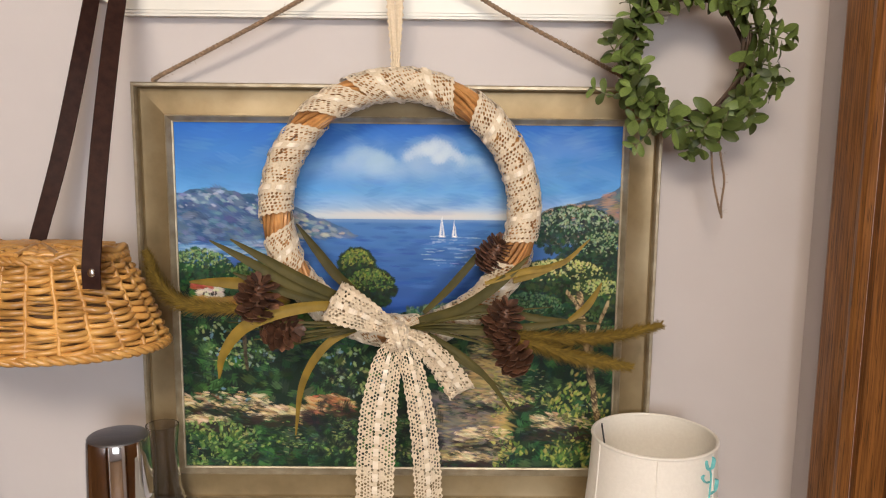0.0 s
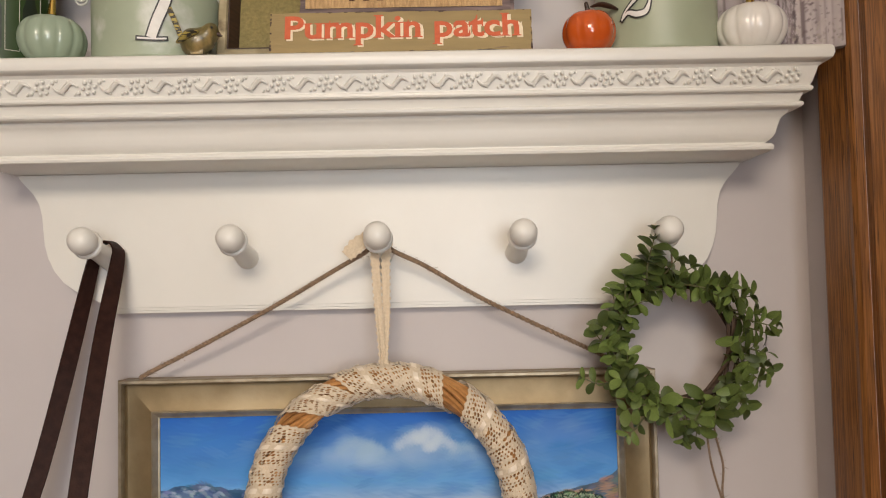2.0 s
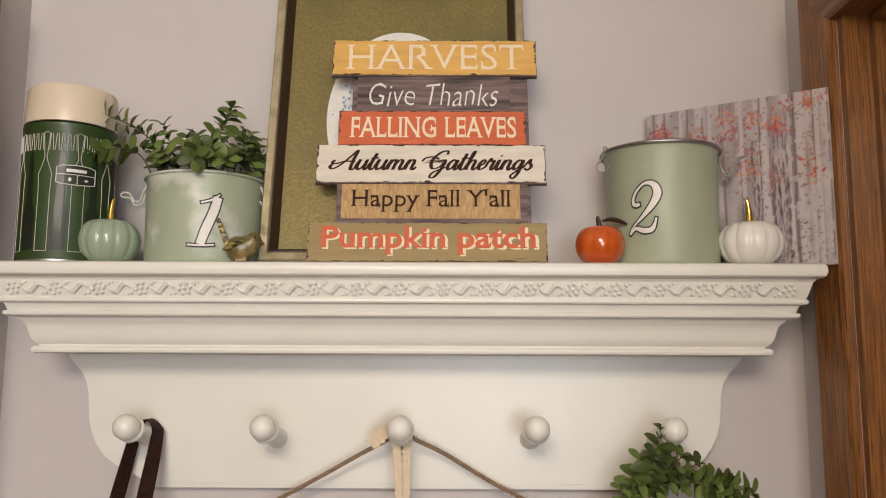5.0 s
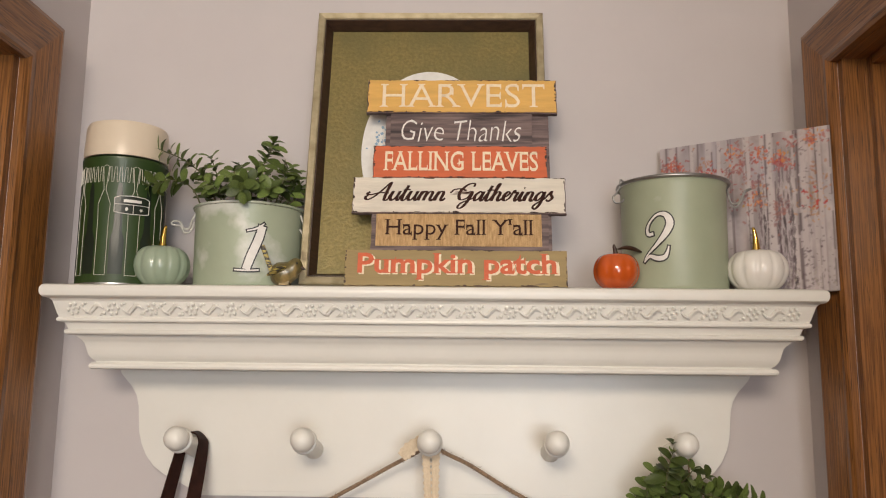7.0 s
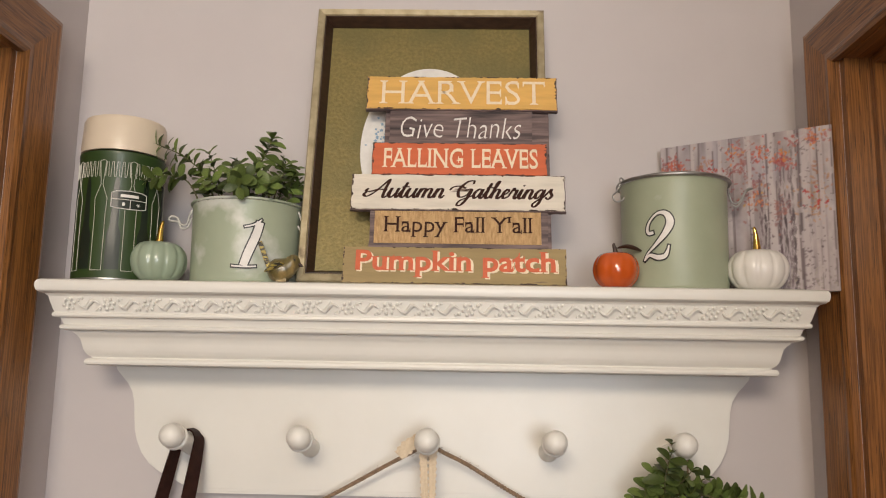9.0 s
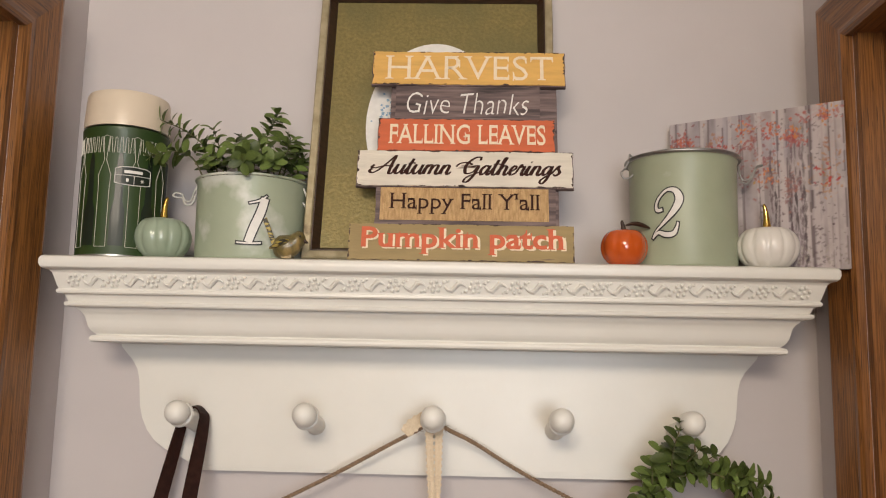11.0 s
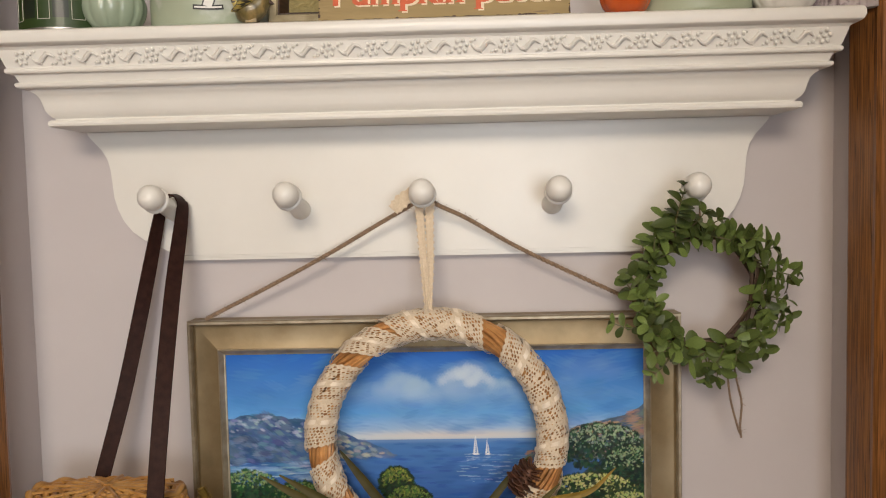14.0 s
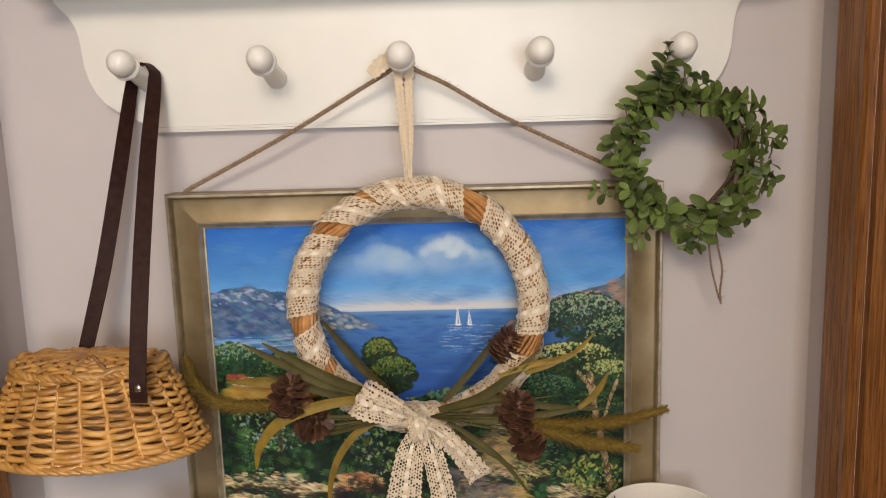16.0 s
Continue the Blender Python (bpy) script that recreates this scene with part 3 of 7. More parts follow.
# --- large framed botanical behind the sign ---
oval_frame = thing("framed_print", pose(0, -0.1, TOP + 0.004, -10.9, 0, 0), "tall gilt frame with olive mat and white oval print", "picture frame")


def frame_rails(name, u0, u1, v0, v1, prof, mat, parent, label=""):
    """Four mitred rails; prof: (inwards, depth) pairs, depth towards the viewer."""
    corners = ((u0, v0, 1, 1), (u1, v0, -1, 1), (u1, v1, -1, -1), (u0, v1, 1, -1))
    for i in range(4):
        bm = bmesh.new()
        rows = []
        for a, d in prof:
            rows.append([bm.verts.new((c[0] + c[2] * a, -d, c[1] + c[3] * a)) for c in (corners[i], corners[(i + 1) % 4])])
        for p, q in zip(rows, rows[1:] + rows[:1]):
            bm.faces.new((p[0], p[1], q[1], q[0]))
        bm.faces.new([r[0] for r in rows])
        bm.faces.new([r[1] for r in rows[::-1]])
        part(name, bm, mat, parent, label, smooth=25)


frame_rails("rail", -0.1625, 0.1460, -0.001, 0.3915, ((0, -0.018), (0, 0.010), (0.0015, 0.012), (0.0085, 0.0105), (0.0100, 0.009), (0.0100, -0.018)), GOLD, oval_frame, "worn gilt rail")
frame_rails("inner_rail", -0.1524, 0.1359, 0.0091, 0.3814, ((0, -0.017), (0, 0.0085), (0.0015, 0.0085), (0.0085, -0.006), (0.0085, -0.017)), DARKWOOD, oval_frame, "dark brown inner rail")
MAT_GOLD = material("olive_mat", (0.262, 0.208, 0.075), (0.195, 0.158, 0.055), 0.46, scale=230, bump=0.4, c3=(0.165, 0.145, 0.058), c3_scale=9, c3_mix=(0.44, 0.66), rough_var=0.2, metal=0.3)
part("mat_board", box((-0.1438, 0.008, 0.0178), (0.1272, 0.0165, 0.3727)), MAT_GOLD, oval_frame, "mottled olive gold mat")
oval = [(-0.0075 + 0.0885 * math.cos(math.tau * k / 72), 0.1875 + 0.1205 * math.sin(math.tau * k / 72)) for k in range(72)]
part("oval_print", extrude_outline(oval, 0.0066, 0.0079), INK_WHITE, oval_frame, "white oval print")
BLUE_INK = material("blue_flower_ink", (0.22, 0.36, 0.52), (0.3, 0.42, 0.5), 0.6, scale=200)
bm = bmesh.new()
for k in range(46):
    x, z = rng.gauss(-0.066, 0.0085), rng.gauss(0.205, 0.012)
    a = rng.uniform(0, 6)
    r = rng.uniform(0.0012, 0.0028)
    vs = [bm.verts.new((x + r * math.cos(a + t) * (1 if i % 2 else 0.6), 0.0063 - 0.000006 * k, z + r * math.sin(a + t) * (1 if i % 2 else 0.6))) for i, t in enumerate(np.linspace(0, math.tau, 9)[:-1])]
    bm.faces.new(vs)
tagged(part("flower_print", bm, BLUE_INK, oval_frame, "small blue printed flowers"), kind="stuff")

# --- vacuum flask ---
flask = thing("vacuum_flask", pose(-0.3945, -0.086, TOP), "green vintage vacuum flask with cream cup lid", "flask")
FR = 0.0508
GREEN_TIN = material("green_lacquer", (0.027, 0.058, 0.011), (0.022, 0.048, 0.010), 0.5, scale=12, bump=0.02, coat=0.12)
DARK_TIN = material("dark_green_lacquer", (0.006, 0.013, 0.007), (0.008, 0.018, 0.009), 0.5, scale=12, bump=0.02, coat=0.12)
CREAM_CUP = material("cream_plastic", (0.70, 0.60, 0.47), (0.67, 0.57, 0.445), 0.3, scale=20, bump=0.04, rough_var=0.03)
part("body", lathe(((0, 0), (FR - 0.002, 0), (FR, 0.002), (FR, 0.151), (FR + 0.0006, 0.1525), (FR + 0.0006, 0.1575), (FR - 0.003, 0.1595), (0, 0.160)), 72), GREEN_TIN, flask, "lacquered green body", smooth=40)
part("base_ring", lathe(((FR - 0.001, 0.0002), (FR + 0.0007, 0.0002), (FR + 0.0007, 0.0022), (FR - 0.001, 0.0022)), 72), STEEL, flask, smooth=40)
cup = part("cup", lathe(((FR - 0.002, 0.1602), (FR + 0.0002, 0.1605), (FR + 0.0004, 0.168), (FR - 0.0012, 0.2005), (FR - 0.003, 0.2045), (FR - 0.007, 0.206), (0, 0.2065)), 72), CREAM_CUP, flask, "cream plastic cup lid", smooth=40)
def on_flask(u, v, off=0.0004, a0=-0.05):
    """u along the girth from the front, v the height."""
    a = a0 + u / FR
    return Vector(((FR + off) * math.sin(a), -(FR + off) * math.cos(a), 0.904 * v))


def decal(outline, off, place):
    """A small wrapped patch from an outline of (u, v), as thin columns."""
    us = sorted({round(p[0], 5) for p in outline})
    u0, u1 = us[0], us[-1]
    n = max(2, int((u1 - u0) / 0.0015))
    bm = bmesh.new()
    prev = None
    for i in range(n + 1):
        u = u0 + (u1 - u0) * (0.001 + 0.998 * i / n)
        vs = []
        for (a, b), (c, d) in zip(outline, outline[1:] + outline[:1]):
            if (a - u) * (c - u) < 0:
                vs.append(b + (d - b) * (u - a) / (c - a))
        if len(vs) < 2:
            prev = None
            continue
        col = (bm.verts.new(place(u, min(vs), off)), bm.verts.new(place(u, max(vs), off)))
        if prev:
            bm.faces.new((prev[0], col[0], col[1], prev[1]))
        prev = col
    return bm


def wire_on(bm, pts, place, r=0.00033, off=0.0003, fine=0.003):
    out = []
    for (a, b), (c, d) in zip(pts, pts[1:]):
        n = max(1, int(math.hypot(c - a, d - b) / fine))
        out += [place(a + (c - a) * i / n, b + (d - b) * i / n, off) for i in range(n)]
    out.append(place(*pts[-1], off))
    tube(bm, out, r, 5)


LINE = material("line_print", (0.66, 0.64, 0.56), (0.6, 0.58, 0.5), 0.5, scale=200)
pitch = math.tau * FR / 9
bm = bmesh.new()
for k in range(9):
    c = pitch * (k - 4)
    # bottle outline and the zigzag over it
    w, nk = 0.0066, 0.0012
    wire_on(bm, [(c - w, 0.0125), (c - w, 0.088), (c - w - 0.001, 0.108), (c - nk, 0.128), (c - 0.0036, 0.160), (c, 0.162 + 0.0), (c + 0.0036, 0.160), (c + nk, 0.128), (c + w + 0.001, 0.108), (c + w, 0.088), (c + w, 0.0125), (c - w, 0.0125)], on_flask)
    zig = []
    for i in range(10):
        x = c + 0.0040 + (pitch - 0.0080) * i / 9
        lo_, hi_ = (0.139, 0.1595) if i % 2 else (0.1595, 0.139)
        zig += [(x - 0.0005, hi_), (x + 0.0004, lo_)]
    wire_on(bm, zig, on_flask, 0.00033)
tagged(part("line_drawing", bm, LINE, flask, "fine cream line drawing", smooth=60), kind="stuff")
for k in range(9):
    c = pitch * (k - 3.5)
    h = 0.0082
    part("dark_panel", decal([(c - h, 0.014), (c - h, 0.060), (c - h * 0.55, 0.074), (c - h * 0.55, 0.12), (c - h * 0.2, 0.138), (c + h * 0.2, 0.138), (c + h * 0.55, 0.12), (c + h * 0.55, 0.074), (c + h, 0.060), (c + h, 0.014)], 0.00025, on_flask), DARK_TIN, flask, smooth=60)
def rect(u0, u1, v0, v1):
    return [(u0, v0), (u1, v0), (u1, v1), (u0, v1)]
bx = 0.0330
badge = part("badge", decal([(bx - 0.0205, 0.098), (bx - 0.0150, 0.0965), (bx, 0.0955), (bx + 0.0150, 0.0965), (bx + 0.0205, 0.098), (bx + 0.0205, 0.117), (bx + 0.0150, 0.1195), (bx, 0.1205), (bx - 0.0150, 0.1195), (bx - 0.0205, 0.117)], 0.0009, on_flask), DARK_TIN, flask, "dark rounded badge", smooth=60)
bm = bmesh.new()
wire_on(bm, [(bx - 0.0205, 0.098), (bx - 0.0150, 0.0965), (bx, 0.0955), (bx + 0.0150, 0.0965), (bx + 0.0205, 0.098), (bx + 0.0205, 0.117), (bx + 0.0150, 0.1195), (bx, 0.1205), (bx - 0.0150, 0.1195), (bx - 0.0205, 0.117), (bx - 0.0205, 0.098)], on_flask, 0.0005, 0.001)
wire_on(bm, [(bx - 0.0205, 0.1085), (bx + 0.0205, 0.1085)], on_flask, 0.0004, 0.001)
wire_on(bm, [(bx + 0.001, 0.0960), (bx + 0.001, 0.1085)], on_flask, 0.0004, 0.001)
for k in range(3):
    wire_on(bm, [(bx + 0.0105 - 0.0022 * math.cos(k * 1.05), 0.1022 - 0.0022 * math.sin(k * 1.05)), (bx + 0.0105 + 0.0022 * math.cos(k * 1.05), 0.1022 + 0.0022 * math.sin(k * 1.05))], on_flask, 0.0004, 0.0011)
part("badge_outline", bm, INK_WHITE, badge, smooth=60)
dot = bmesh.new()
ball(dot, on_flask(bx - 0.0068, 0.1022, 0.0009), 0.0024, (1, 0.3, 1))
part("badge_dot", dot, INK_WHITE, badge, smooth=60)
part("badge_bar", decal(rect(bx - 0.0105, bx + 0.0105, 0.1115, 0.1155), 0.0012, on_flask), INK_WHITE, badge)


# --- pumpkins ---
def pumpkin(name, x, y, r, h, mat, stem_mat, stem_pts, stem_r, label, lobes=10, turn=0.0):
    t = thing(name, pose(x, y, TOP, 0, 0, turn), label, "pumpkin", "small ceramic pumpkins on the shelf")
    bm = bmesh.new()
    n, m = lobes * 8, 22
    rings = []
    for i in range(1, m):
        f = math.pi * i / m
        ring = []
        for k in range(n):
            a = math.tau * k / n
            rib = abs(math.sin(lobes * a / 2)) ** 0.55
            rr = r * math.sin(f) ** 0.88 * (0.940 + 0.060 * rib)
            z = h * 0.5 - h * 0.5 * math.copysign(abs(math.cos(f)) ** 1.0, math.cos(f))
            z -= 0.16 * h * math.exp(-((math.sin(f) / 0.42) ** 2)) * (1 if f > 1.57 else -0.25)
            ring.append(bm.verts.new((rr * math.cos(a), rr * math.sin(a), max(z, 0.0002 * (i == 1)))))
        rings.append(ring)
    for a, b in zip(rings, rings[1:]):
        for k in range(n):
            bm.faces.new((a[k], a[(k + 1) % n], b[(k + 1) % n], b[k]))
    bm.faces.new(rings[0][::-1])
    bm.faces.new(rings[-1])
    low = min(v.co.z for v in bm.verts)
    for v in bm.verts:
        v.co.z -= low
    part("body", bm, mat, t, smooth=75)
    bm = bmesh.new()
    pts = spline(stem_pts, 14)
    tube(bm, pts, [stem_r * (1.5 - 1.1 * (i / 13) ** 0.5) * (0.55 if i == 13 else 1) for i in range(14)], 12)
    part("stem", bm, stem_mat, t, "gold stem" if stem_mat is BRASS else "dark stem", smooth=50)
    return t


GLAZE_G = material("sage_glaze", (0.33, 0.40, 0.30), (0.29, 0.36, 0.265), 0.3, scale=30, bump=0.03, coat=0.4)
GLAZE_O = material("orange_glaze", (0.58, 0.10, 0.014), (0.50, 0.08, 0.012), 0.14, scale=26, bump=0.03, coat=0.7)
GLAZE_W = material("white_glaze", (0.80, 0.77, 0.72), (0.77, 0.74, 0.69), 0.3, scale=30, bump=0.03, coat=0.4)
pumpkin("green_pumpkin", -0.3345, -0.104, 0.0345, 0.058, GLAZE_G, BRASS, [(0, 0, 0.044), (0, 0, 0.058), (0.001, 0, 0.070), (0.003, 0, 0.0775)], 0.0048, "small sage green ceramic pumpkin with gold stem", 12, 4)
op = pumpkin("orange_pumpkin", 0.2245, -0.112, 0.0280, 0.0505, GLAZE_O, DARKWOOD, [(0, 0, 0.038), (-0.001, 0, 0.048), (-0.003, -0.001, 0.0535), (-0.002, -0.001, 0.0555)], 0.0032, "small glossy orange ceramic pumpkin with dark leaf", 8, 15)
bm = bmesh.new()
leafpts = [(0.000, -0.004, 0.0495), (0.009, -0.008, 0.0515), (0.018, -0.010, 0.0500), (0.028, -0.011, 0.0465)]
tube(bm, spline(leafpts, 12), [0.0006 + 0.0042 * math.sin(math.pi * (i + 0.3) / 12.2) ** 0.8 for i in range(12)], 10, 0.55)
part("leaf", bm, DARKWOOD, op, "dark brown leaf", smooth=50)
pumpkin("white_pumpkin", 0.396, -0.106, 0.0362, 0.0575, GLAZE_W, BRASS, [(0, 0, 0.044), (0, 0, 0.058), (-0.001, 0, 0.070), (-0.003, 0, 0.0795)], 0.0048, "small white ceramic pumpkin with gold stem", 12, 12)


# --- numbered pots ---
def pot(name, x, y, r, h, label, rim_mat, lip, coat_mat=SAGE):
    t = thing(name, pose(x, y, TOP), label, "pot", "numbered sage metal pots")
    prof = [(0, 0), (r - 0.0035, 0), (r - 0.002, 0.0015), (r - 0.0012, 0.004), (r - 0.0005, h * 0.5), (r, h - 0.006), (r + lip * 0.5, h - 0.002), (r + lip * 0.5 - 0.0012, h - 0.002),
            (r - 0.0022, h - 0.006), (r - 0.003, 0.003), (0, 0.003)]
    part("body", lathe(prof, 80), coat_mat, t, smooth=40)
    bm = bmesh.new()
    ring = [((r + lip) * math.cos(math.tau * k / 64), (r + lip) * math.sin(math.tau * k / 64), h) for k in range(65)]
    tube(bm, ring, 0.0018 if lip < 0.003 else 0.0024, 8)
    part("rim", bm, rim_mat, t, "rolled metal rim", smooth=60)
    return t


def wire_handle(t, pts, mat, r=0.0014):
    bm = bmesh.new()
    tube(bm, spline(pts, 40), r, 7)
    part("handle", bm, mat, t, "bent wire handle", smooth=60)


R1, H1 = 0.0680, 0.1015
pot1 = pot("green_pot", -0.2355, -0.0695, R1, H1, "sage green metal pot painted with number 1", SAGE, 0.0015)
PALE_WIRE = material("whitewashed_wire", (0.58, 0.57, 0.52), (0.45, 0.44, 0.4), 0.55, scale=200)
wire_handle(pot1, [(-R1 + 0.001, -0.012, H1 - 0.004), (-R1 - 0.003, -0.014, H1 - 0.014), (-R1 - 0.006, -0.014, H1 - 0.024), (-R1 - 0.013, -0.014, H1 - 0.024), (-R1 - 0.018, -0.014, H1 - 0.016), (-R1 - 0.026, -0.014, H1 - 0.014), (-R1 - 0.029, -0.014, H1 - 0.018),
                   (-R1 - 0.024, -0.014, H1 - 0.020), (-R1 - 0.017, -0.014, H1 - 0.021), (-R1 - 0.012, -0.015, H1 - 0.029), (-R1 - 0.004, -0.015, H1 - 0.028), (-R1 + 0.001, -0.016, H1 - 0.016)], PALE_WIRE)
wire_handle(pot1, [(R1 - 0.001, -0.012, H1 - 0.006), (R1 + 0.004, -0.013, H1 - 0.018), (R1 + 0.009, -0.013, H1 - 0.026), (R1 + 0.006, -0.013, H1 - 0.034), (R1 - 0.001, -0.013, H1 - 0.024)], PALE_WIRE)
R2, H2 = 0.0650, 0.1365
pot2 = pot("green_pot", 0.3050, -0.0735, R2, H2, "taller sage green metal pot painted with number 2", STEEL, 0.0036, SAGE_PLAIN)
wire_handle(pot2, [(-R2 + 0.002, -0.01, H2 + 0.004), (-R2 - 0.003, -0.012, H2 + 0.007), (-R2 - 0.004, -0.012, H2 - 0.002), (-R2 - 0.008, -0.012, H2 - 0.010), (-R2 - 0.013, -0.013, H2 - 0.016), (-R2 - 0.010, -0.013, H2 - 0.023), (-R2 - 0.002, -0.013, H2 - 0.022), (-R2 + 0.001, -0.013, H2 - 0.018)], STEEL, 0.0012)
wire_handle(pot2, [(R2 - 0.003, -0.022, H2 - 0.008), (R2 - 0.002, -0.024, H2 - 0.016), (R2 + 0.001, -0.024, H2 - 0.025), (R2 + 0.008, -0.024, H2 - 0.026), (R2 + 0.014, -0.024, H2 - 0.018), (R2 + 0.019, -0.024, H2 - 0.009), (R2 + 0.027, -0.024, H2 - 0.007), (R2 + 0.019, -0.024, H2 - 0.011),
                   (R2 + 0.014, -0.024, H2 - 0.021), (R2 + 0.007, -0.024, H2 - 0.030), (R2, -0.024, H2 - 0.028)], STEEL, 0.0012)


def brush(t, r, strokes, a0, wide=1.0, lift=0.0, offs=((0.0016, 0.0005, INK_BLACK), (0.0, 0.0009, INK_WHITE))):
    """Numeral strokes (u, v, half width), wrapped on a pot: a black edge under a white fill."""
    for grow, off, mat in offs:
        bm = bmesh.new()
        for st in strokes:
            pts = spline([(wide * u, v + lift, w) for u, v, w in st], 40)
            left, right = [], []
            for i, p in enumerate(pts):
                q0, q1 = pts[max(i - 1, 0)], pts[min(i + 1, 39)]
                d = Vector((q1.x - q0.x, q1.y - q0.y))
                d = d.normalized() if d.length > 0 else Vector((1, 0))
                end = (d * (-grow if i == 0 else grow)) if i in (0, 39) else Vector((0, 0))
                w = max(p.z, 0.0003) + grow
                for lst, sg in ((left, 1), (right, -1)):
                    u, v = p.x + end.x - sg * d.y * w, p.y + end.y + sg * d.x * w
                    a = a0 + u / r
                    lst.append(bm.verts.new(((r + off) * math.sin(a), -(r + off) * math.cos(a), v)))
            for i in range(39):
                bm.faces.new((left[i], left[i + 1], right[i + 1], right[i]))
        part("numeral_edge" if grow else "numeral", bm, mat, t, smooth=60)


brush(pot1, R1, (((0.0068, 0.0705, 0.0044), (0.0030, 0.054, 0.0048), (-0.0035, 0.034, 0.0048), (-0.0082, 0.0170, 0.0044)),
                 ((-0.0195, 0.0165, 0.0009), (-0.012, 0.0160, 0.0009), (-0.004, 0.0160, 0.0009), (0.0045, 0.0170, 0.0009)),
                 ((-0.0085, 0.0640, 0.0008), (-0.002, 0.0660, 0.0009), (0.0035, 0.0690, 0.0012), (0.0085, 0.0740, 0.0006))), 0.36, 1.18, 0.002)
brush(pot2, R2, (((-0.0030, 0.0645, 0.0018), (-0.0075, 0.0640, 0.0020), (-0.0088, 0.0700, 0.0016), (-0.0060, 0.0790, 0.0013), (0.0010, 0.0875, 0.0014), (0.0085, 0.0865, 0.0030), (0.0120, 0.0765, 0.0042), (0.0080, 0.0640, 0.0034), (-0.0010, 0.0500, 0.0018), (-0.0095, 0.0390, 0.0008), (-0.0125, 0.0310, 0.0008)),
                 ((-0.0125, 0.0310, 0.0008), (-0.0070, 0.0375, 0.0018), (0.0000, 0.0345, 0.0028), (0.0065, 0.0355, 0.0026), (0.0095, 0.0425, 0.0014), (0.0105, 0.0485, 0.0008))), -0.56, 1.32, 0.0025)

# --- leaves, shared by the plant and the green wreath ---
def leaf_mesh(name, width, curl, cup_):
    verts, faces = [], []
    rows = 6
    for i in range(rows + 1):
        f = i / rows
        w = width * (math.sin(math.pi * (0.05 + 0.90 * f ** 1.35)) ** 0.62)
        for k in (-1, 0, 1):
            verts.append((k * w, f, -curl * f * f + cup_ * abs(k) * w + 0.02 * math.sin(3 * f)))
    for i in range(rows):
        for k in range(2):
            a = i * 3 + k
            faces.append((a, a + 1, a + 4, a + 3))
    me = bpy.data.meshes.new(name)
    me.from_pydata(verts, [], faces)
    me.polygons.foreach_set("use_smooth", [True] * len(me.polygons))
    me.materials.append(LEAF)
    return me


LEAVES = [leaf_mesh("leaf_round", 0.33, 0.15, 0.25), leaf_mesh("leaf_long", 0.26, 0.3, 0.3), leaf_mesh("leaf_narrow", 0.17, 0.45, 0.2)]


def sprig(parent, pts, size, rnd, kinds=(0, 0, 1), gap=0.0085, tip=True, bare=0.0):
    """A stem through pts with opposite pairs of leaves that shrink towards the tip."""
    path = spline(pts, 24)
    bm = bmesh.new()
    tube(bm, path, [0.0013 - 0.0007 * i / 23 for i in range(24)], 5)
    st = part("sprig", bm, STEM, parent, smooth=60)
    length = sum((b - a).length for a, b in zip(path, path[1:]))
    n = max(2, int(length / gap))
    roll = rnd.uniform(0, 3)
    for i in range(n + 1):
        f = bare + (1 - bare) * (i + 0.4) / (n + 0.4)
        k = min(f, 1) * 23
        j = min(int(k), 22)
        p = path[j].lerp(path[j + 1], k - j)
        d = (path[j + 1] - path[j]).normalized()
        roll += 1.35 + rnd.uniform(-0.3, 0.3)
        ref = Vector((0, 0, 1)) if abs(d.z) < 0.8 else Vector((0, -1, 0))
        s1 = d.cross(ref).normalized()
        s2 = s1.cross(d)
        pair = 3 if i == n and tip else 2
        for q in range(pair):
            a = roll + math.tau * q / pair
            out = math.cos(a) * s1 + math.sin(a) * s2
            ahead = rnd.uniform(0.5, 0.9) if i == n else rnd.uniform(0.15, 0.6)
            y = (out + ahead * d).normalized()
            z = (0.5 * d - 0.35 * out + Vector((rnd.uniform(-0.5, 0.5), -0.9, rnd.uniform(0.0, 0.7)))).normalized()
            z = (z - y * z.dot(y)).normalized()
            x = y.cross(z)
            s = size * rnd.uniform(0.85, 1.2) * (1 - 0.25 * f)
            m = Matrix((x, y, z)).transposed().to_4x4()
            ob = new("leaf", LEAVES[rnd.choice(kinds)])
            ob.parent = st
            ob.matrix_local = Matrix.Translation(p) @ m @ Matrix.Diagonal((s, s, s, 1))
    return st


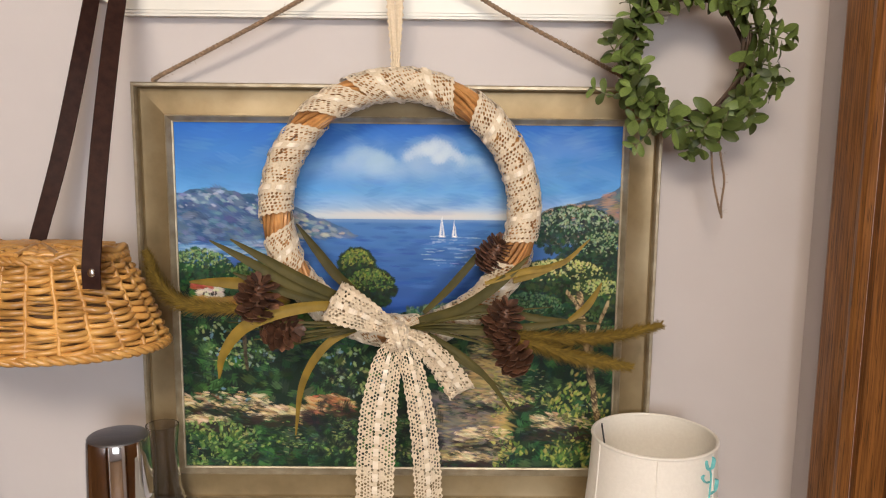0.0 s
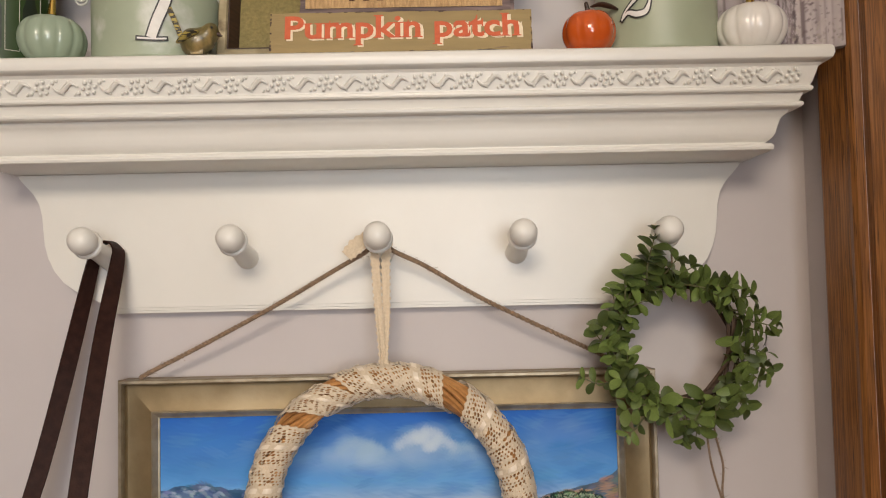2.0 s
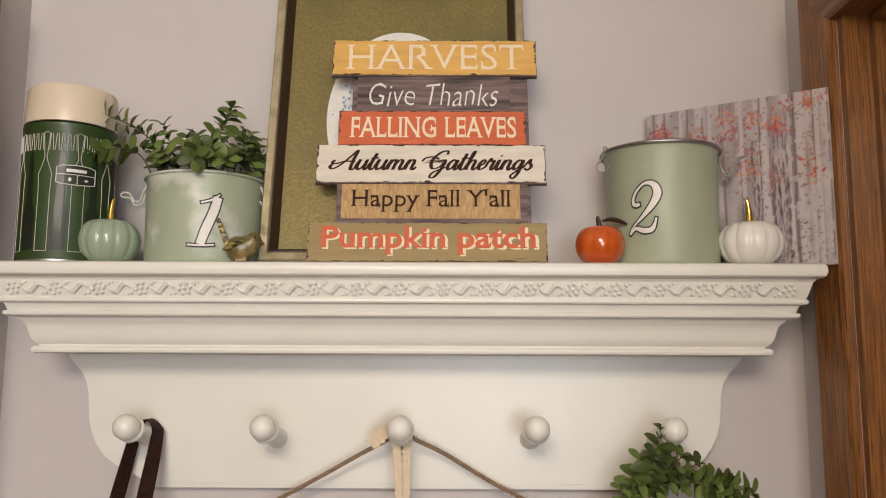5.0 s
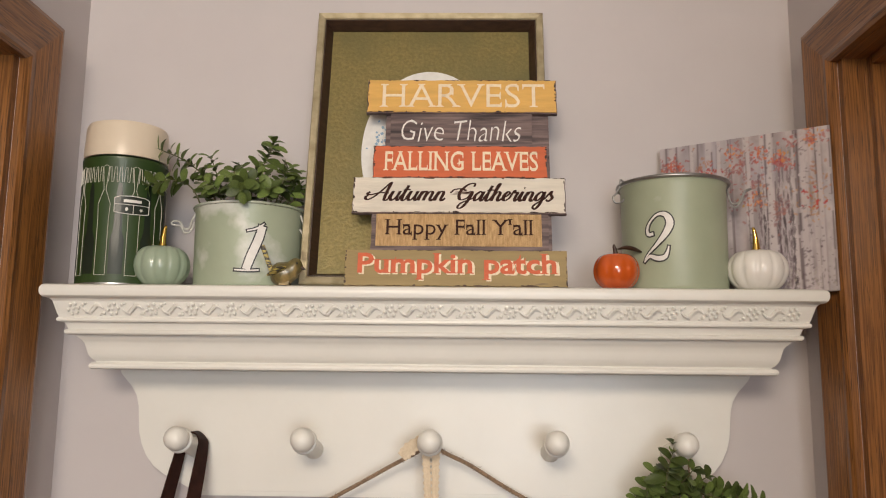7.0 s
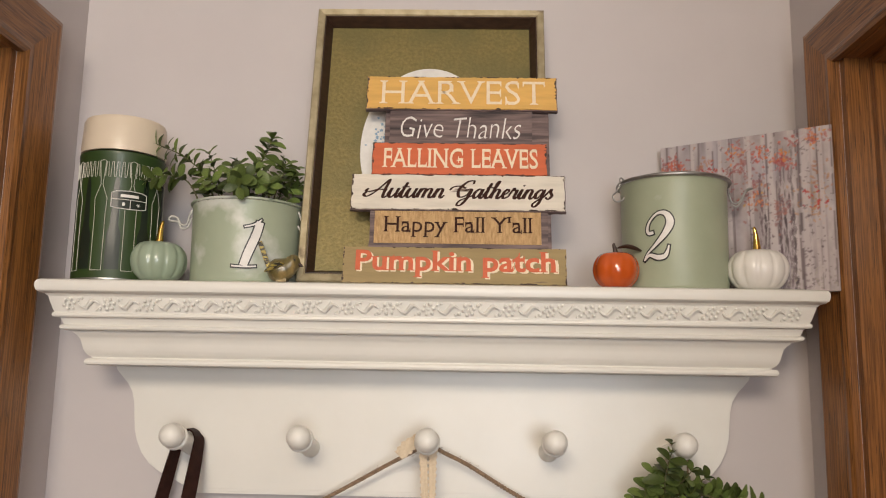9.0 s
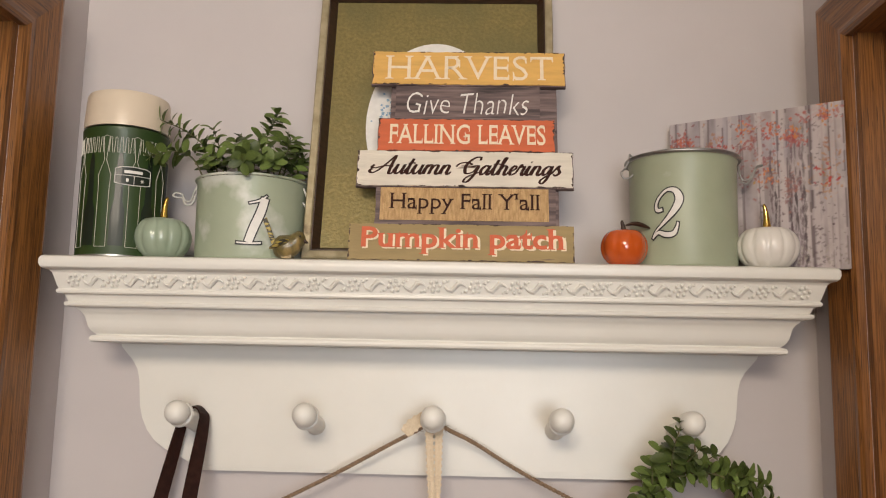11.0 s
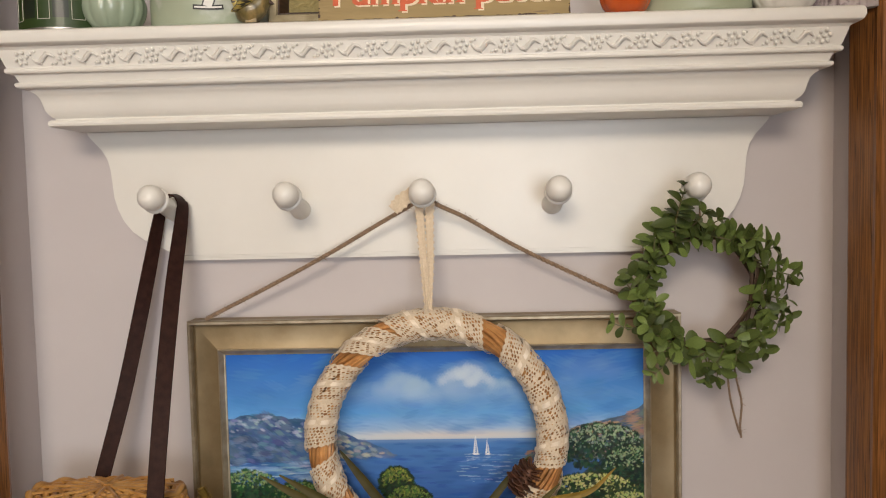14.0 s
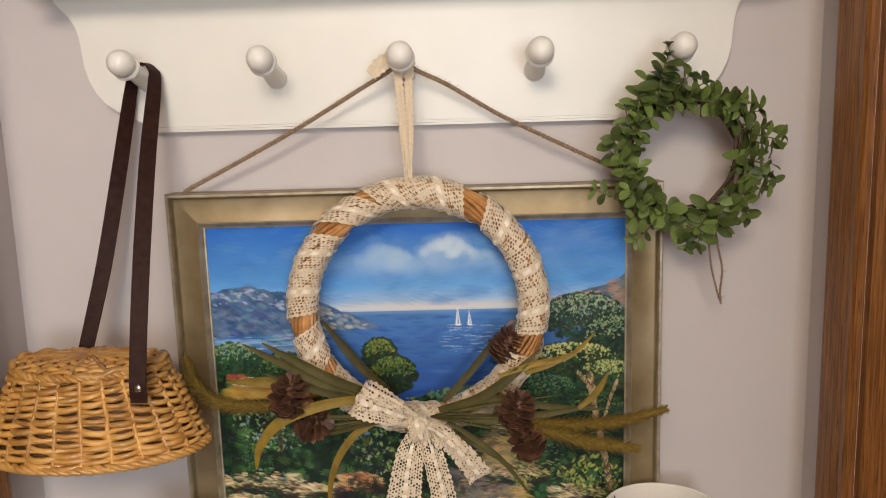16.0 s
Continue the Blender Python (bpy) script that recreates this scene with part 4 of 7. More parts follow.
rnd = random.Random(11)
plant = thing("artificial_plant", pose(-0.2355, -0.0695, TOP + 0.004), "green artificial boxwood sprigs standing in the pot", "plant")
foot = lathe(((0, 0), (0.05, 0), (0.06, 0.004), (0.0615, 0.05), (0.05, 0.06), (0.0, 0.064)), 24)
part("moss_base", foot, material("dry_moss", (0.06, 0.055, 0.03), (0.03, 0.03, 0.015), 0.9, scale=160, bump=0.6), plant, smooth=40)
BZ = 0.06
for pts, size, kinds in (
        ([(-0.03, -0.02, BZ), (-0.045, -0.03, 0.125), (-0.075, -0.035, 0.155), (-0.112, -0.035, 0.172)], 0.0180, (1, 1, 2)),
        ([(-0.02, 0.0, BZ), (-0.035, -0.01, 0.12), (-0.050, -0.015, 0.165)], 0.0172, (0, 1)),
        ([(0.0, -0.01, BZ), (0.005, -0.015, 0.13), (0.022, -0.015, 0.165), (0.030, -0.015, 0.186)], 0.0180, (0, 1)),
        ([(0.03, -0.02, BZ), (0.038, -0.022, 0.11), (0.047, -0.022, 0.138), (0.050, -0.02, 0.150)], 0.0165, (0, 0, 1)),
        ([(0.01, -0.03, BZ), (0.012, -0.050, 0.115), (0.010, -0.070, 0.119), (0.008, -0.084, 0.108)], 0.0188, (0,)),
        ([(-0.04, -0.03, BZ), (-0.060, -0.045, 0.115), (-0.085, -0.050, 0.128), (-0.115, -0.048, 0.122)], 0.0180, (0, 1)),
        ([(0.045, 0.0, BZ), (0.052, 0.004, 0.105), (0.058, 0.010, 0.125), (0.060, 0.012, 0.132)], 0.018, (0, 1)),
        ([(-0.01, 0.02, BZ), (-0.012, 0.015, 0.12), (-0.018, 0.01, 0.158)], 0.0172, (0, 1)),
        ([(0.03, 0.02, BZ), (0.035, 0.015, 0.115), (0.046, 0.01, 0.145)], 0.0188, (0,)),
        ([(-0.02, -0.04, BZ), (-0.025, -0.052, 0.108), (-0.035, -0.062, 0.122)], 0.0172, (0, 1)),
        ([(0.035, -0.04, BZ), (0.038, -0.052, 0.106), (0.040, -0.064, 0.116)], 0.0180, (0,)),
        ([(-0.045, 0.01, BZ), (-0.055, 0.0, 0.112), (-0.062, -0.005, 0.138)], 0.0165, (0, 1)),
        ([(-0.008, -0.03, BZ), (-0.010, -0.038, 0.115), (-0.012, -0.042, 0.142)], 0.0172, (0, 0, 1)),
        ([(0.020, -0.005, BZ), (0.020, -0.012, 0.115), (0.010, -0.018, 0.148)], 0.0172, (0, 1)),
        ([(-0.030, -0.02, BZ), (-0.040, -0.03, 0.115), (-0.052, -0.034, 0.135)], 0.0172, (0, 0, 1)),
        ([(0.042, 0.0, BZ), (0.048, -0.002, 0.11), (0.054, 0.004, 0.150)], 0.018, (0, 0, 1)),
        ([(0.025, -0.03, BZ), (0.030, -0.045, 0.112), (0.024, -0.055, 0.132)], 0.0180, (0, 0, 1))):
    sprig(plant, pts, 1.22 * size, rnd, kinds, gap=0.0118, bare=0.42)

# --- bird ---
bird = thing("bird_figurine", pose(-0.176, -0.1335, TOP) @ Matrix.Diagonal((0.84, 1.08, 1.10, 1)), "small olive brown bird figurine perched low", "figurine")
BIRD = material("bird_paint", (0.17, 0.135, 0.045), (0.10, 0.08, 0.03), 0.35, scale=160, bump=0.2, c3=(0.34, 0.24, 0.09), c3_scale=46, c3_mix=(0.52, 0.66), coat=0.3)
STRIPE = material("wing_bars", (0.03, 0.026, 0.018), (0.42, 0.33, 0.08), 0.4, scale=240, stretch=(0.4, 1, 2.2), mix=(0.48, 0.54), bump=0.2)
bm = bmesh.new()
tube(bm, spline([(-0.019, 0, 0.0150), (-0.010, 0, 0.0135), (0.002, 0, 0.0130), (0.012, 0, 0.0165), (0.0185, 0, 0.0205), (0.0275, 0, 0.0195)], 18), [0.003, 0.0072, 0.0098, 0.0115, 0.0124, 0.0129, 0.0130, 0.0129, 0.0126, 0.0121, 0.0115, 0.0110, 0.0107, 0.0105, 0.0100, 0.0086, 0.0060, 0.0018], 18)
part("body", bm, BIRD, bird, smooth=80)
bm = bmesh.new()
tube(bm, [(0.0265, -0.002, 0.0195), (0.0300, -0.003, 0.0180), (0.0325, -0.003, 0.0172)], [0.0024, 0.0014, 0.0003], 8)
part("beak", bm, DARKWOOD, bird, smooth=60)
bm = bmesh.new()
add_box(bm, (-0.0030, -0.0012, 0.0), (0.0030, 0.0012, 0.033), pose(-0.0145, -0.0055, 0.014, 0, -28, 0))
part("tail", bm, STRIPE, bird, "barred upright tail", bevel=0.001)
bm = bmesh.new()
tube(bm, spline([(0.007, -0.0098, 0.0190), (-0.003, -0.0125, 0.0165), (-0.013, -0.0105, 0.0125), (-0.021, -0.007, 0.0105)], 12), [0.002, 0.0046, 0.0062, 0.0070, 0.0073, 0.0072, 0.0067, 0.0060, 0.0050, 0.0040, 0.003, 0.0012], 10, 0.45, up=(0, 0, 1))
part("wing", bm, STRIPE, bird, "barred wing", smooth=60)
for sg in (-1,):
    bm = bmesh.new()
    ball(bm, (0.0215, -0.0092, 0.0235), 0.0013)
    part("eye", bm, INK_BLACK, bird, smooth=80)
bm = bmesh.new()
add_box(bm, (-0.004, -0.007, 0), (0.010, 0.007, 0.004))
part("foot", bm, BIRD, bird, bevel=0.001)

# ---- painted surfaces ----
def linear(c):
    return np.array([(v / 255 / 12.92) if v / 255 < 0.04045 else ((v / 255 + 0.055) / 1.055) ** 2.4 for v in c])


class Easel:
    """A canvas on which brush dabs are laid, with the relief of the paint."""

    def __init__(self, w, h, aspect):
        self.w, self.h, self.aspect = w, h, aspect
        self.img, self.relief = np.zeros((h, w, 3)), np.zeros((h, w))
        self.u, self.v = np.meshgrid((np.arange(w) + 0.5) / w, (np.arange(h) + 0.5) / h)
        self.r = np.random.default_rng(3)

    def soft(self, scale_u, scale_v):
        """Smooth random field between 0 and 1."""
        g = self.r.random((max(2, int(scale_v)) + 2, max(2, int(scale_u)) + 2))
        x, y = self.u * (g.shape[1] - 2), self.v * (g.shape[0] - 2)
        i, j = x.astype(int), y.astype(int)
        fx, fy = x - i, y - j
        fx, fy = fx * fx * (3 - 2 * fx), fy * fy * (3 - 2 * fy)
        return (g[j, i] * (1 - fx) + g[j, i + 1] * fx) * (1 - fy) + (g[j + 1, i] * (1 - fx) + g[j + 1, i + 1] * fx) * fy

    def fill(self, mask, colour):
        m = np.clip(mask, 0, 1)[..., None]
        self.img = self.img * (1 - m) + np.asarray(colour) * m

    def dab(self, u, v, ru, rv, angle, colour, alpha=0.9, raise_=0.4):
        rad = max(ru, rv) * 1.5
        i0, i1 = max(0, int((u - rad) * self.w)), min(self.w, int((u + rad) * self.w) + 2)
        j0, j1 = max(0, int((v - rad * self.aspect) * self.h)), min(self.h, int((v + rad * self.aspect) * self.h) + 2)
        if i1 <= i0 or j1 <= j0:
            return
        du, dv = self.u[j0:j1, i0:i1] - u, (self.v[j0:j1, i0:i1] - v) / self.aspect
        c, s = math.cos(angle), math.sin(angle)
        a, b = (du * c + dv * s) / ru, (-du * s + dv * c) / rv
        d = a * a + b * b + 0.35 * np.sin(5 * a + 9 * b + 40 * u)
        m = np.clip(1.6 - 1.6 * d, 0, 1) * alpha
        self.img[j0:j1, i0:i1] = self.img[j0:j1, i0:i1] * (1 - m[..., None]) + linear(colour) * m[..., None]
        self.relief[j0:j1, i0:i1] = np.maximum(self.relief[j0:j1, i0:i1] * (1 - 0.4 * m), m * raise_ * (0.6 + 0.4 * np.sin(11 * b)))

    def scatter(self, n, us, vs, size, colours, angle=(0, 3.1), stretch=2.0, alpha=0.85, inside=None, raise_=0.4):
        for _ in range(n):
            u, v = self.r.uniform(*us), self.r.uniform(*vs)
            if inside is not None and not inside(u, v):
                continue
            c = np.array(colours[self.r.integers(len(colours))]) + self.r.normal(0, 7, 3)
            s = size * self.r.uniform(0.5, 1.5)
            self.dab(u, v, s * stretch, s, self.r.uniform(*angle), np.clip(c, 0, 255), alpha, raise_)

    def mesh(self, name, width, height, depth, mat, parent, label, deep=1.0):
        """The canvas as a fine grid in local x and z, with its pigment as an attribute."""
        x, z = np.linspace(0, width, self.w), np.linspace(0, height, self.h)
        gx, gz = np.meshgrid(x, z)
        co = np.stack([gx, -self.relief * depth, gz], -1).reshape(-1, 3)
        idx = np.arange(self.w * self.h).reshape(self.h, self.w)
        quads = np.stack([idx[:-1, :-1], idx[:-1, 1:], idx[1:, 1:], idx[1:, :-1]], -1).reshape(-1, 4)
        me = bpy.data.meshes.new(name)
        me.from_pydata(co.tolist(), [], quads.tolist())
        col = me.color_attributes.new("paint", "FLOAT_COLOR", "POINT")
        rgba = np.ones((self.w * self.h, 4))
        rgba[:, :3] = np.clip(self.img * deep, 0, 1).reshape(-1, 3)
        col.data.foreach_set("color", rgba.ravel())
        me.polygons.foreach_set("use_smooth", [True] * len(me.polygons))
        me.materials.append(mat)
        ob = new(name, me)
        ob.parent = parent
        return tagged(ob, label)


# --- the seascape ---
FX0, FX1, FZ0, FZ1 = -0.2935, 0.3025, 1.003, 1.499
painting = thing("framed_painting", pose(0, 0, FZ0), "framed oil painting of a blue bay with sailing boats", "painting")
ANTIQUE = material("antique_gold_frame", (0.285, 0.215, 0.115), (0.225, 0.165, 0.085), 0.46, metal=0.45, scale=34, stretch=(1, 1, 1), bump=0.08, bump_scale=160, c3=(0.36, 0.29, 0.18), c3_scale=9, c3_mix=(0.5, 0.75))
SILVER_LIP = material("silver_gilt_lip", (0.44, 0.38, 0.28), (0.32, 0.265, 0.18), 0.46, metal=0.6, scale=60, bump=0.08)
frame_rails("rail", FX0, FX1, 0.0, FZ1 - FZ0, ((0.0, 0.002), (0.0, 0.026), (0.0052, 0.0262), (0.0070, 0.024), (0.0110, 0.0235), (0.0330, 0.0295), (0.0352, 0.0300), (0.0352, 0.002)), ANTIQUE, painting, "antique gold rail")
frame_rails("outer_lip", FX0 - 0.0004, FX1 + 0.0004, -0.0004, FZ1 - FZ0 + 0.0004, ((0.0, 0.024), (0.0, 0.0330), (0.0012, 0.0350), (0.0040, 0.0350), (0.0056, 0.0325), (0.0056, 0.0266)), SILVER_LIP, painting, "bright outer lip")
frame_rails("inner_lip", FX0 + 0.0353, FX1 - 0.0353, 0.0353, FZ1 - FZ0 - 0.0353, ((0.0, 0.002), (0.0, 0.0310), (0.0014, 0.0322), (0.0034, 0.0300), (0.0060, 0.0262), (0.0078, 0.0255), (0.0078, 0.002)), SILVER_LIP, painting, "silvery inner lip")
PX0, PX1, PZ0, PZ1 = FX0 + 0.0420, FX1 - 0.0420, FZ0 + 0.0420, FZ1 - 0.0420
e = Easel(840, 670, (PX1 - PX0) / (PZ1 - PZ0))
U, V, R = e.u, e.v, e.r
HZ = 0.733
sky_t = np.clip((V - HZ) / (1 - HZ), 0, 1)[..., None]
top, mid, low = linear((30, 98, 190)), linear((92, 158, 222)), linear((196, 212, 220))
skyc = np.where(sky_t > 0.3, mid + (top - mid) * ((sky_t - 0.3) / 0.7) ** 0.8, low + (mid - low) * (sky_t / 0.3) ** 0.75)
e.img = skyc * (0.93 + 0.14 * e.soft(9, 14)[..., None])
warm = np.exp(-((V - HZ - 0.012) / 0.014) ** 2) * np.exp(-((U - 0.55) / 0.3) ** 2)
e.fill(0.6 * warm, linear((222, 205, 190)))
def cloud(cu, cv, ru, rv, amount, tone=(206, 218, 226)):
    puff = 0.6 * e.soft(22, 18) + 0.4 * e.soft(48, 40)
    d = ((U - cu) / ru) ** 2 + ((V - cv) / rv) ** 2
    base = np.clip((V - (cv - rv * 0.75)) / (rv * 0.8), 0, 1)
    e.fill(amount * np.clip(1.55 - 1.25 * d - 0.75 * puff, 0, 1) * base, linear(tone))
cloud(0.58, 0.865, 0.34, 0.11, 0.30, (150, 188, 222))
e.scatter(260, (0.02, 0.98), (0.76, 0.99), 0.012, ((70, 134, 204), (110, 164, 214), (52, 116, 192)), (-0.3, 0.5), 2.6, 0.16, raise_=0.15)
cloud(0.42, 0.88, 0.075, 0.062, 0.55, (176, 204, 228))
cloud(0.47, 0.865, 0.055, 0.05, 0.5, (170, 200, 226))
for cu, cv, ru, rv, am in ((0.565, 0.890, 0.075, 0.085, 0.60), (0.585, 0.925, 0.048, 0.050, 0.60), (0.535, 0.870, 0.060, 0.055, 0.42), (0.66, 0.870, 0.06, 0.055, 0.28), (0.74, 0.87, 0.06, 0.05, 0.2), (0.87, 0.93, 0.09, 0.06, 0.2), (0.33, 0.86, 0.07, 0.06, 0.2)):
    cloud(cu, cv, ru, rv, am * 0.62, (170, 196, 220))
for cu, cv, r0, n_ in ((0.585, 0.930, 0.036, 70), (0.560, 0.912, 0.045, 80), (0.612, 0.905, 0.036, 60), (0.430, 0.905, 0.040, 50), (0.460, 0.892, 0.034, 40), (0.660, 0.888, 0.034, 40)):
    for _ in range(n_):
        a = R.uniform(0, math.pi)
        rr = r0 * math.sqrt(R.uniform(0.2, 1.0))
        e.dab(cu + rr * math.cos(a), cv - 0.012 + 0.9 * rr * math.sin(a), R.uniform(0.009, 0.016), R.uniform(0.008, 0.013), R.uniform(0, 3), (196, 212, 226) if cu > 0.5 and cu < 0.62 else (156, 188, 216), 0.085, 0.15)
# the sea
sea = V < HZ
depth_t = np.clip((HZ - V) / 0.30, 0, 1)[..., None]
seac = linear((72, 122, 184)) * (1 - depth_t) + linear((20, 58, 136)) * depth_t
e.img = np.where(sea[..., None], seac * (0.86 + 0.28 * e.soft(10, 60)[..., None]), e.img)
e.fill(0.5 * np.exp(-((V - HZ + 0.004) / 0.006) ** 2), linear((120, 150, 190)))
e.scatter(420, (0, 1), (0.45, HZ - 0.01), 0.004, ((60, 108, 175), (34, 80, 155), (24, 62, 140)), (-0.06, 0.06), 6, 0.35, raise_=0.2)
e.scatter(110, (0.56, 0.76), (0.60, 0.69), 0.0011, ((168, 192, 218), (110, 150, 198)), (-0.03, 0.03), 11, 0.5)
e.scatter(80, (0.0, 0.26), (0.615, 0.668), 0.003, ((150, 185, 220), (190, 210, 228), (90, 140, 195)), (-0.03, 0.03), 8, 0.6)
# far hills
def ridge(points):
    pu, pv = zip(*points)
    return lambda u: np.interp(u, pu, pv)
left_top = ridge(((0, 0.800), (0.05, 0.812), (0.10, 0.818), (0.14, 0.806), (0.20, 0.790), (0.27, 0.762), (0.32, 0.735), (0.37, 0.708), (0.41, 0.686)))
left_foot = ridge(((0, 0.664), (0.2, 0.676), (0.41, 0.683)))
jag = 0.010 * (e.soft(60, 2) - 0.5)
e.fill(((V < left_top(U) + jag) & (V > left_foot(U)) & (U < 0.41)) * 1.0, linear((66, 98, 142)))
e.scatter(760, (0, 0.41), (0.66, 0.83), 0.006, ((92, 122, 162), (62, 92, 138), (44, 74, 122), (112, 138, 170), (86, 110, 138)), (-0.6, 0.2), 2.2, 0.65, lambda u, v: left_foot(u) < v < left_top(u) - 0.004)
e.scatter(150, (0.0, 0.3), (0.73, 0.83), 0.0032, ((176, 190, 206), (140, 160, 186)), (-0.7, 0.1), 2.2, 0.7, lambda u, v: left_top(u) - 0.05 < v < left_top(u) - 0.004)
e.scatter(160, (0.22, 0.41), (0.67, 0.76), 0.004, ((178, 172, 160), (150, 160, 168), (110, 128, 140)), (-0.4, 0.1), 2.2, 0.7, lambda u, v: left_foot(u) < v < left_top(u) - 0.006)
right_top = ridge(((0.72, 0.695), (0.76, 0.712), (0.80, 0.742), (0.84, 0.766), (0.90, 0.782), (0.95, 0.800), (1.0, 0.832)))
e.fill(((V < right_top(U) + jag) & (V > 0.672) & (U > 0.72)) * 1.0, linear((84, 104, 128)))
e.scatter(520, (0.72, 1), (0.66, 0.83), 0.006, ((96, 116, 140), (70, 92, 120), (176, 142, 112), (120, 126, 104), (150, 128, 116)), (-0.2, 0.6), 2.2, 0.7, lambda u, v: 0.67 < v < right_top(u) - 0.004)
e.scatter(120, (0.80, 0.94), (0.745, 0.79), 0.004, ((196, 156, 124), (176, 140, 116)), (0, 0.5), 2.4, 0.7, lambda u, v: v < right_top(u) - 0.006)
# near land: deep green ground with a light path and stones
shore = ridge(((0, 0.60), (0.1, 0.585), (0.2, 0.555), (0.30, 0.50), (0.38, 0.475), (0.46, 0.455), (0.54, 0.462), (0.62, 0.475), (0.72, 0.50), (0.80, 0.56), (0.86, 0.62), (1.0, 0.66)))
e.fill((V < shore(U) + 0.02 * (e.soft(70, 20) - 0.5)) * 1.0, linear((24, 46, 34)))
GREENS = ((24, 52, 34), (34, 70, 42), (50, 92, 48), (18, 38, 30), (72, 112, 62))
LIGHTG = ((112, 148, 84), (142, 168, 104), (92, 128, 70), (168, 182, 120))
below = lambda u, v: v < shore(u) - 0.004
e.scatter(2600, (0, 1), (0, 0.66), 0.009, GREENS, (0, 3.1), 1.5, 0.75, below)
e.scatter(420, (0.52, 0.66), (0.46, 0.53), 0.004, ((96, 130, 110), (120, 150, 130), (60, 100, 80)), (0, 3), 1.6, 0.8, lambda u, v: v < shore(u) + 0.02 and v > shore(u) - 0.04)


def bush(cu, cv, ru, rv, dark, lite, n=420, size=0.0034):
    n = int(n * 1.8)
    e.scatter(n, (cu - ru, cu + ru), (cv - rv, cv + rv), size * 1.3, dark, (0, 3.1), 1.4, 0.9, lambda u, v: ((u - cu) / ru) ** 2 + ((v - cv) / rv) ** 2 < 1)
    e.scatter(n, (cu - ru, cu + ru), (cv - rv * 0.2, cv + rv), size * 0.58, lite, (0, 3.1), 1.7, 0.75, lambda u, v: ((u - cu) / ru) ** 2 + ((v - cv) / rv) ** 2 < 0.92 and R.random() < 0.12 + 0.8 * (v - cv) / rv)


bush(0.405, 0.60, 0.040, 0.050, ((26, 52, 26), (36, 66, 32), (20, 42, 24)), ((104, 122, 48), (80, 104, 42), (140, 146, 64)))
bush(0.435, 0.535, 0.058, 0.060, ((22, 46, 26), (34, 64, 34), (18, 38, 24)), ((86, 110, 46), (62, 92, 40), (122, 134, 58)), 620)
bush(0.05, 0.585, 0.075, 0.060, ((30, 66, 44), (46, 86, 52)), ((110, 142, 92), (140, 164, 104)), 320)
bush(0.17, 0.555, 0.070, 0.055, ((28, 62, 40), (46, 88, 50)), ((118, 146, 84), (92, 124, 70)), 320)
bush(0.90, 0.70, 0.10, 0.075, ((34, 62, 50), (48, 80, 64), (26, 50, 42)), ((138, 162, 132), (164, 182, 150), (110, 142, 112)), 520)
bush(0.97, 0.64, 0.07, 0.07, ((32, 60, 46), (46, 78, 56), (24, 46, 38)), ((120, 148, 112), (150, 170, 130)), 360)
bush(0.87, 0.57, 0.115, 0.055, ((40, 64, 38), (62, 86, 46), (28, 48, 32)), ((188, 190, 122), (206, 202, 140), (160, 172, 100)), 620)
bush(0.955, 0.52, 0.07, 0.05, ((38, 62, 38), (56, 82, 48)), ((176, 182, 118), (150, 164, 96)), 380)
bush(0.80, 0.47, 0.09, 0.06, ((26, 56, 40), (40, 78, 54)), ((100, 132, 92), (78, 112, 76)), 420)
bush(0.93, 0.40, 0.08, 0.07, ((22, 50, 36), (36, 72, 46)), ((80, 114, 66), (100, 130, 80)), 380)
e.scatter(380, (0.62, 0.80), (0.02, 0.40), 0.012, ((172, 150, 98), (146, 124, 78), (196, 172, 112), (120, 104, 72)), (-0.3, 0.3), 2.4, 0.7, lambda u, v: abs(u - (0.60 + 0.22 * v + 0.05)) < 0.035 + 0.10 * (0.40 - v))
e.scatter(300, (0.55, 0.72), (0.0, 0.22), 0.010, ((104, 100, 104), (128, 118, 110), (84, 84, 92)), (-0.3, 0.3), 2.4, 0.5)
for cu, cv, ru, rv in ((0.10, 0.20, 0.11, 0.030), (0.22, 0.165, 0.09, 0.024), (0.34, 0.19, 0.055, 0.035), (0.74, 0.21, 0.075, 0.022), (0.70, 0.10, 0.065, 0.028), (0.88, 0.14, 0.07, 0.03), (0.66, 0.03, 0.05, 0.02), (0.05, 0.14, 0.05, 0.018)):
    tones = ((212, 190, 150), (190, 166, 122), (228, 210, 172), (150, 122, 92)) if cu != 0.34 else ((176, 112, 72), (196, 140, 96), (146, 88, 60), (210, 176, 130))
    e.scatter(150, (cu - ru, cu + ru), (cv - rv, cv + rv), 0.0030, tones, (-0.55, 0.1), 4.0, 0.8, lambda u, v: ((u - cu) / ru) ** 2 + ((v - cv) / rv) ** 2 < 1, 0.8)
    e.scatter(60, (cu - ru, cu + ru), (cv - rv * 1.6, cv - rv * 0.5), 0.006, ((58, 48, 40), (40, 40, 36)), (-0.2, 0.2), 2.6, 0.7)
e.scatter(1000, (0.0, 0.55), (0.20, 0.46), 0.0030, LIGHTG + ((150, 176, 150), (110, 150, 170)), (0, 3.1), 1.8, 0.7, lambda u, v: e.soft is not None and math.sin(23 * u + 5) + math.cos(31 * v + 9 * u) > 0.35)
e.scatter(1300, (0.0, 0.60), (0.0, 0.15), 0.0030, ((104, 140, 74), (76, 112, 56), (150, 172, 96), (50, 80, 44)), (0.3, 2.6), 2.0, 0.7, lambda u, v: math.sin(19 * u) + math.cos(60 * v + 7 * u) > -0.1)
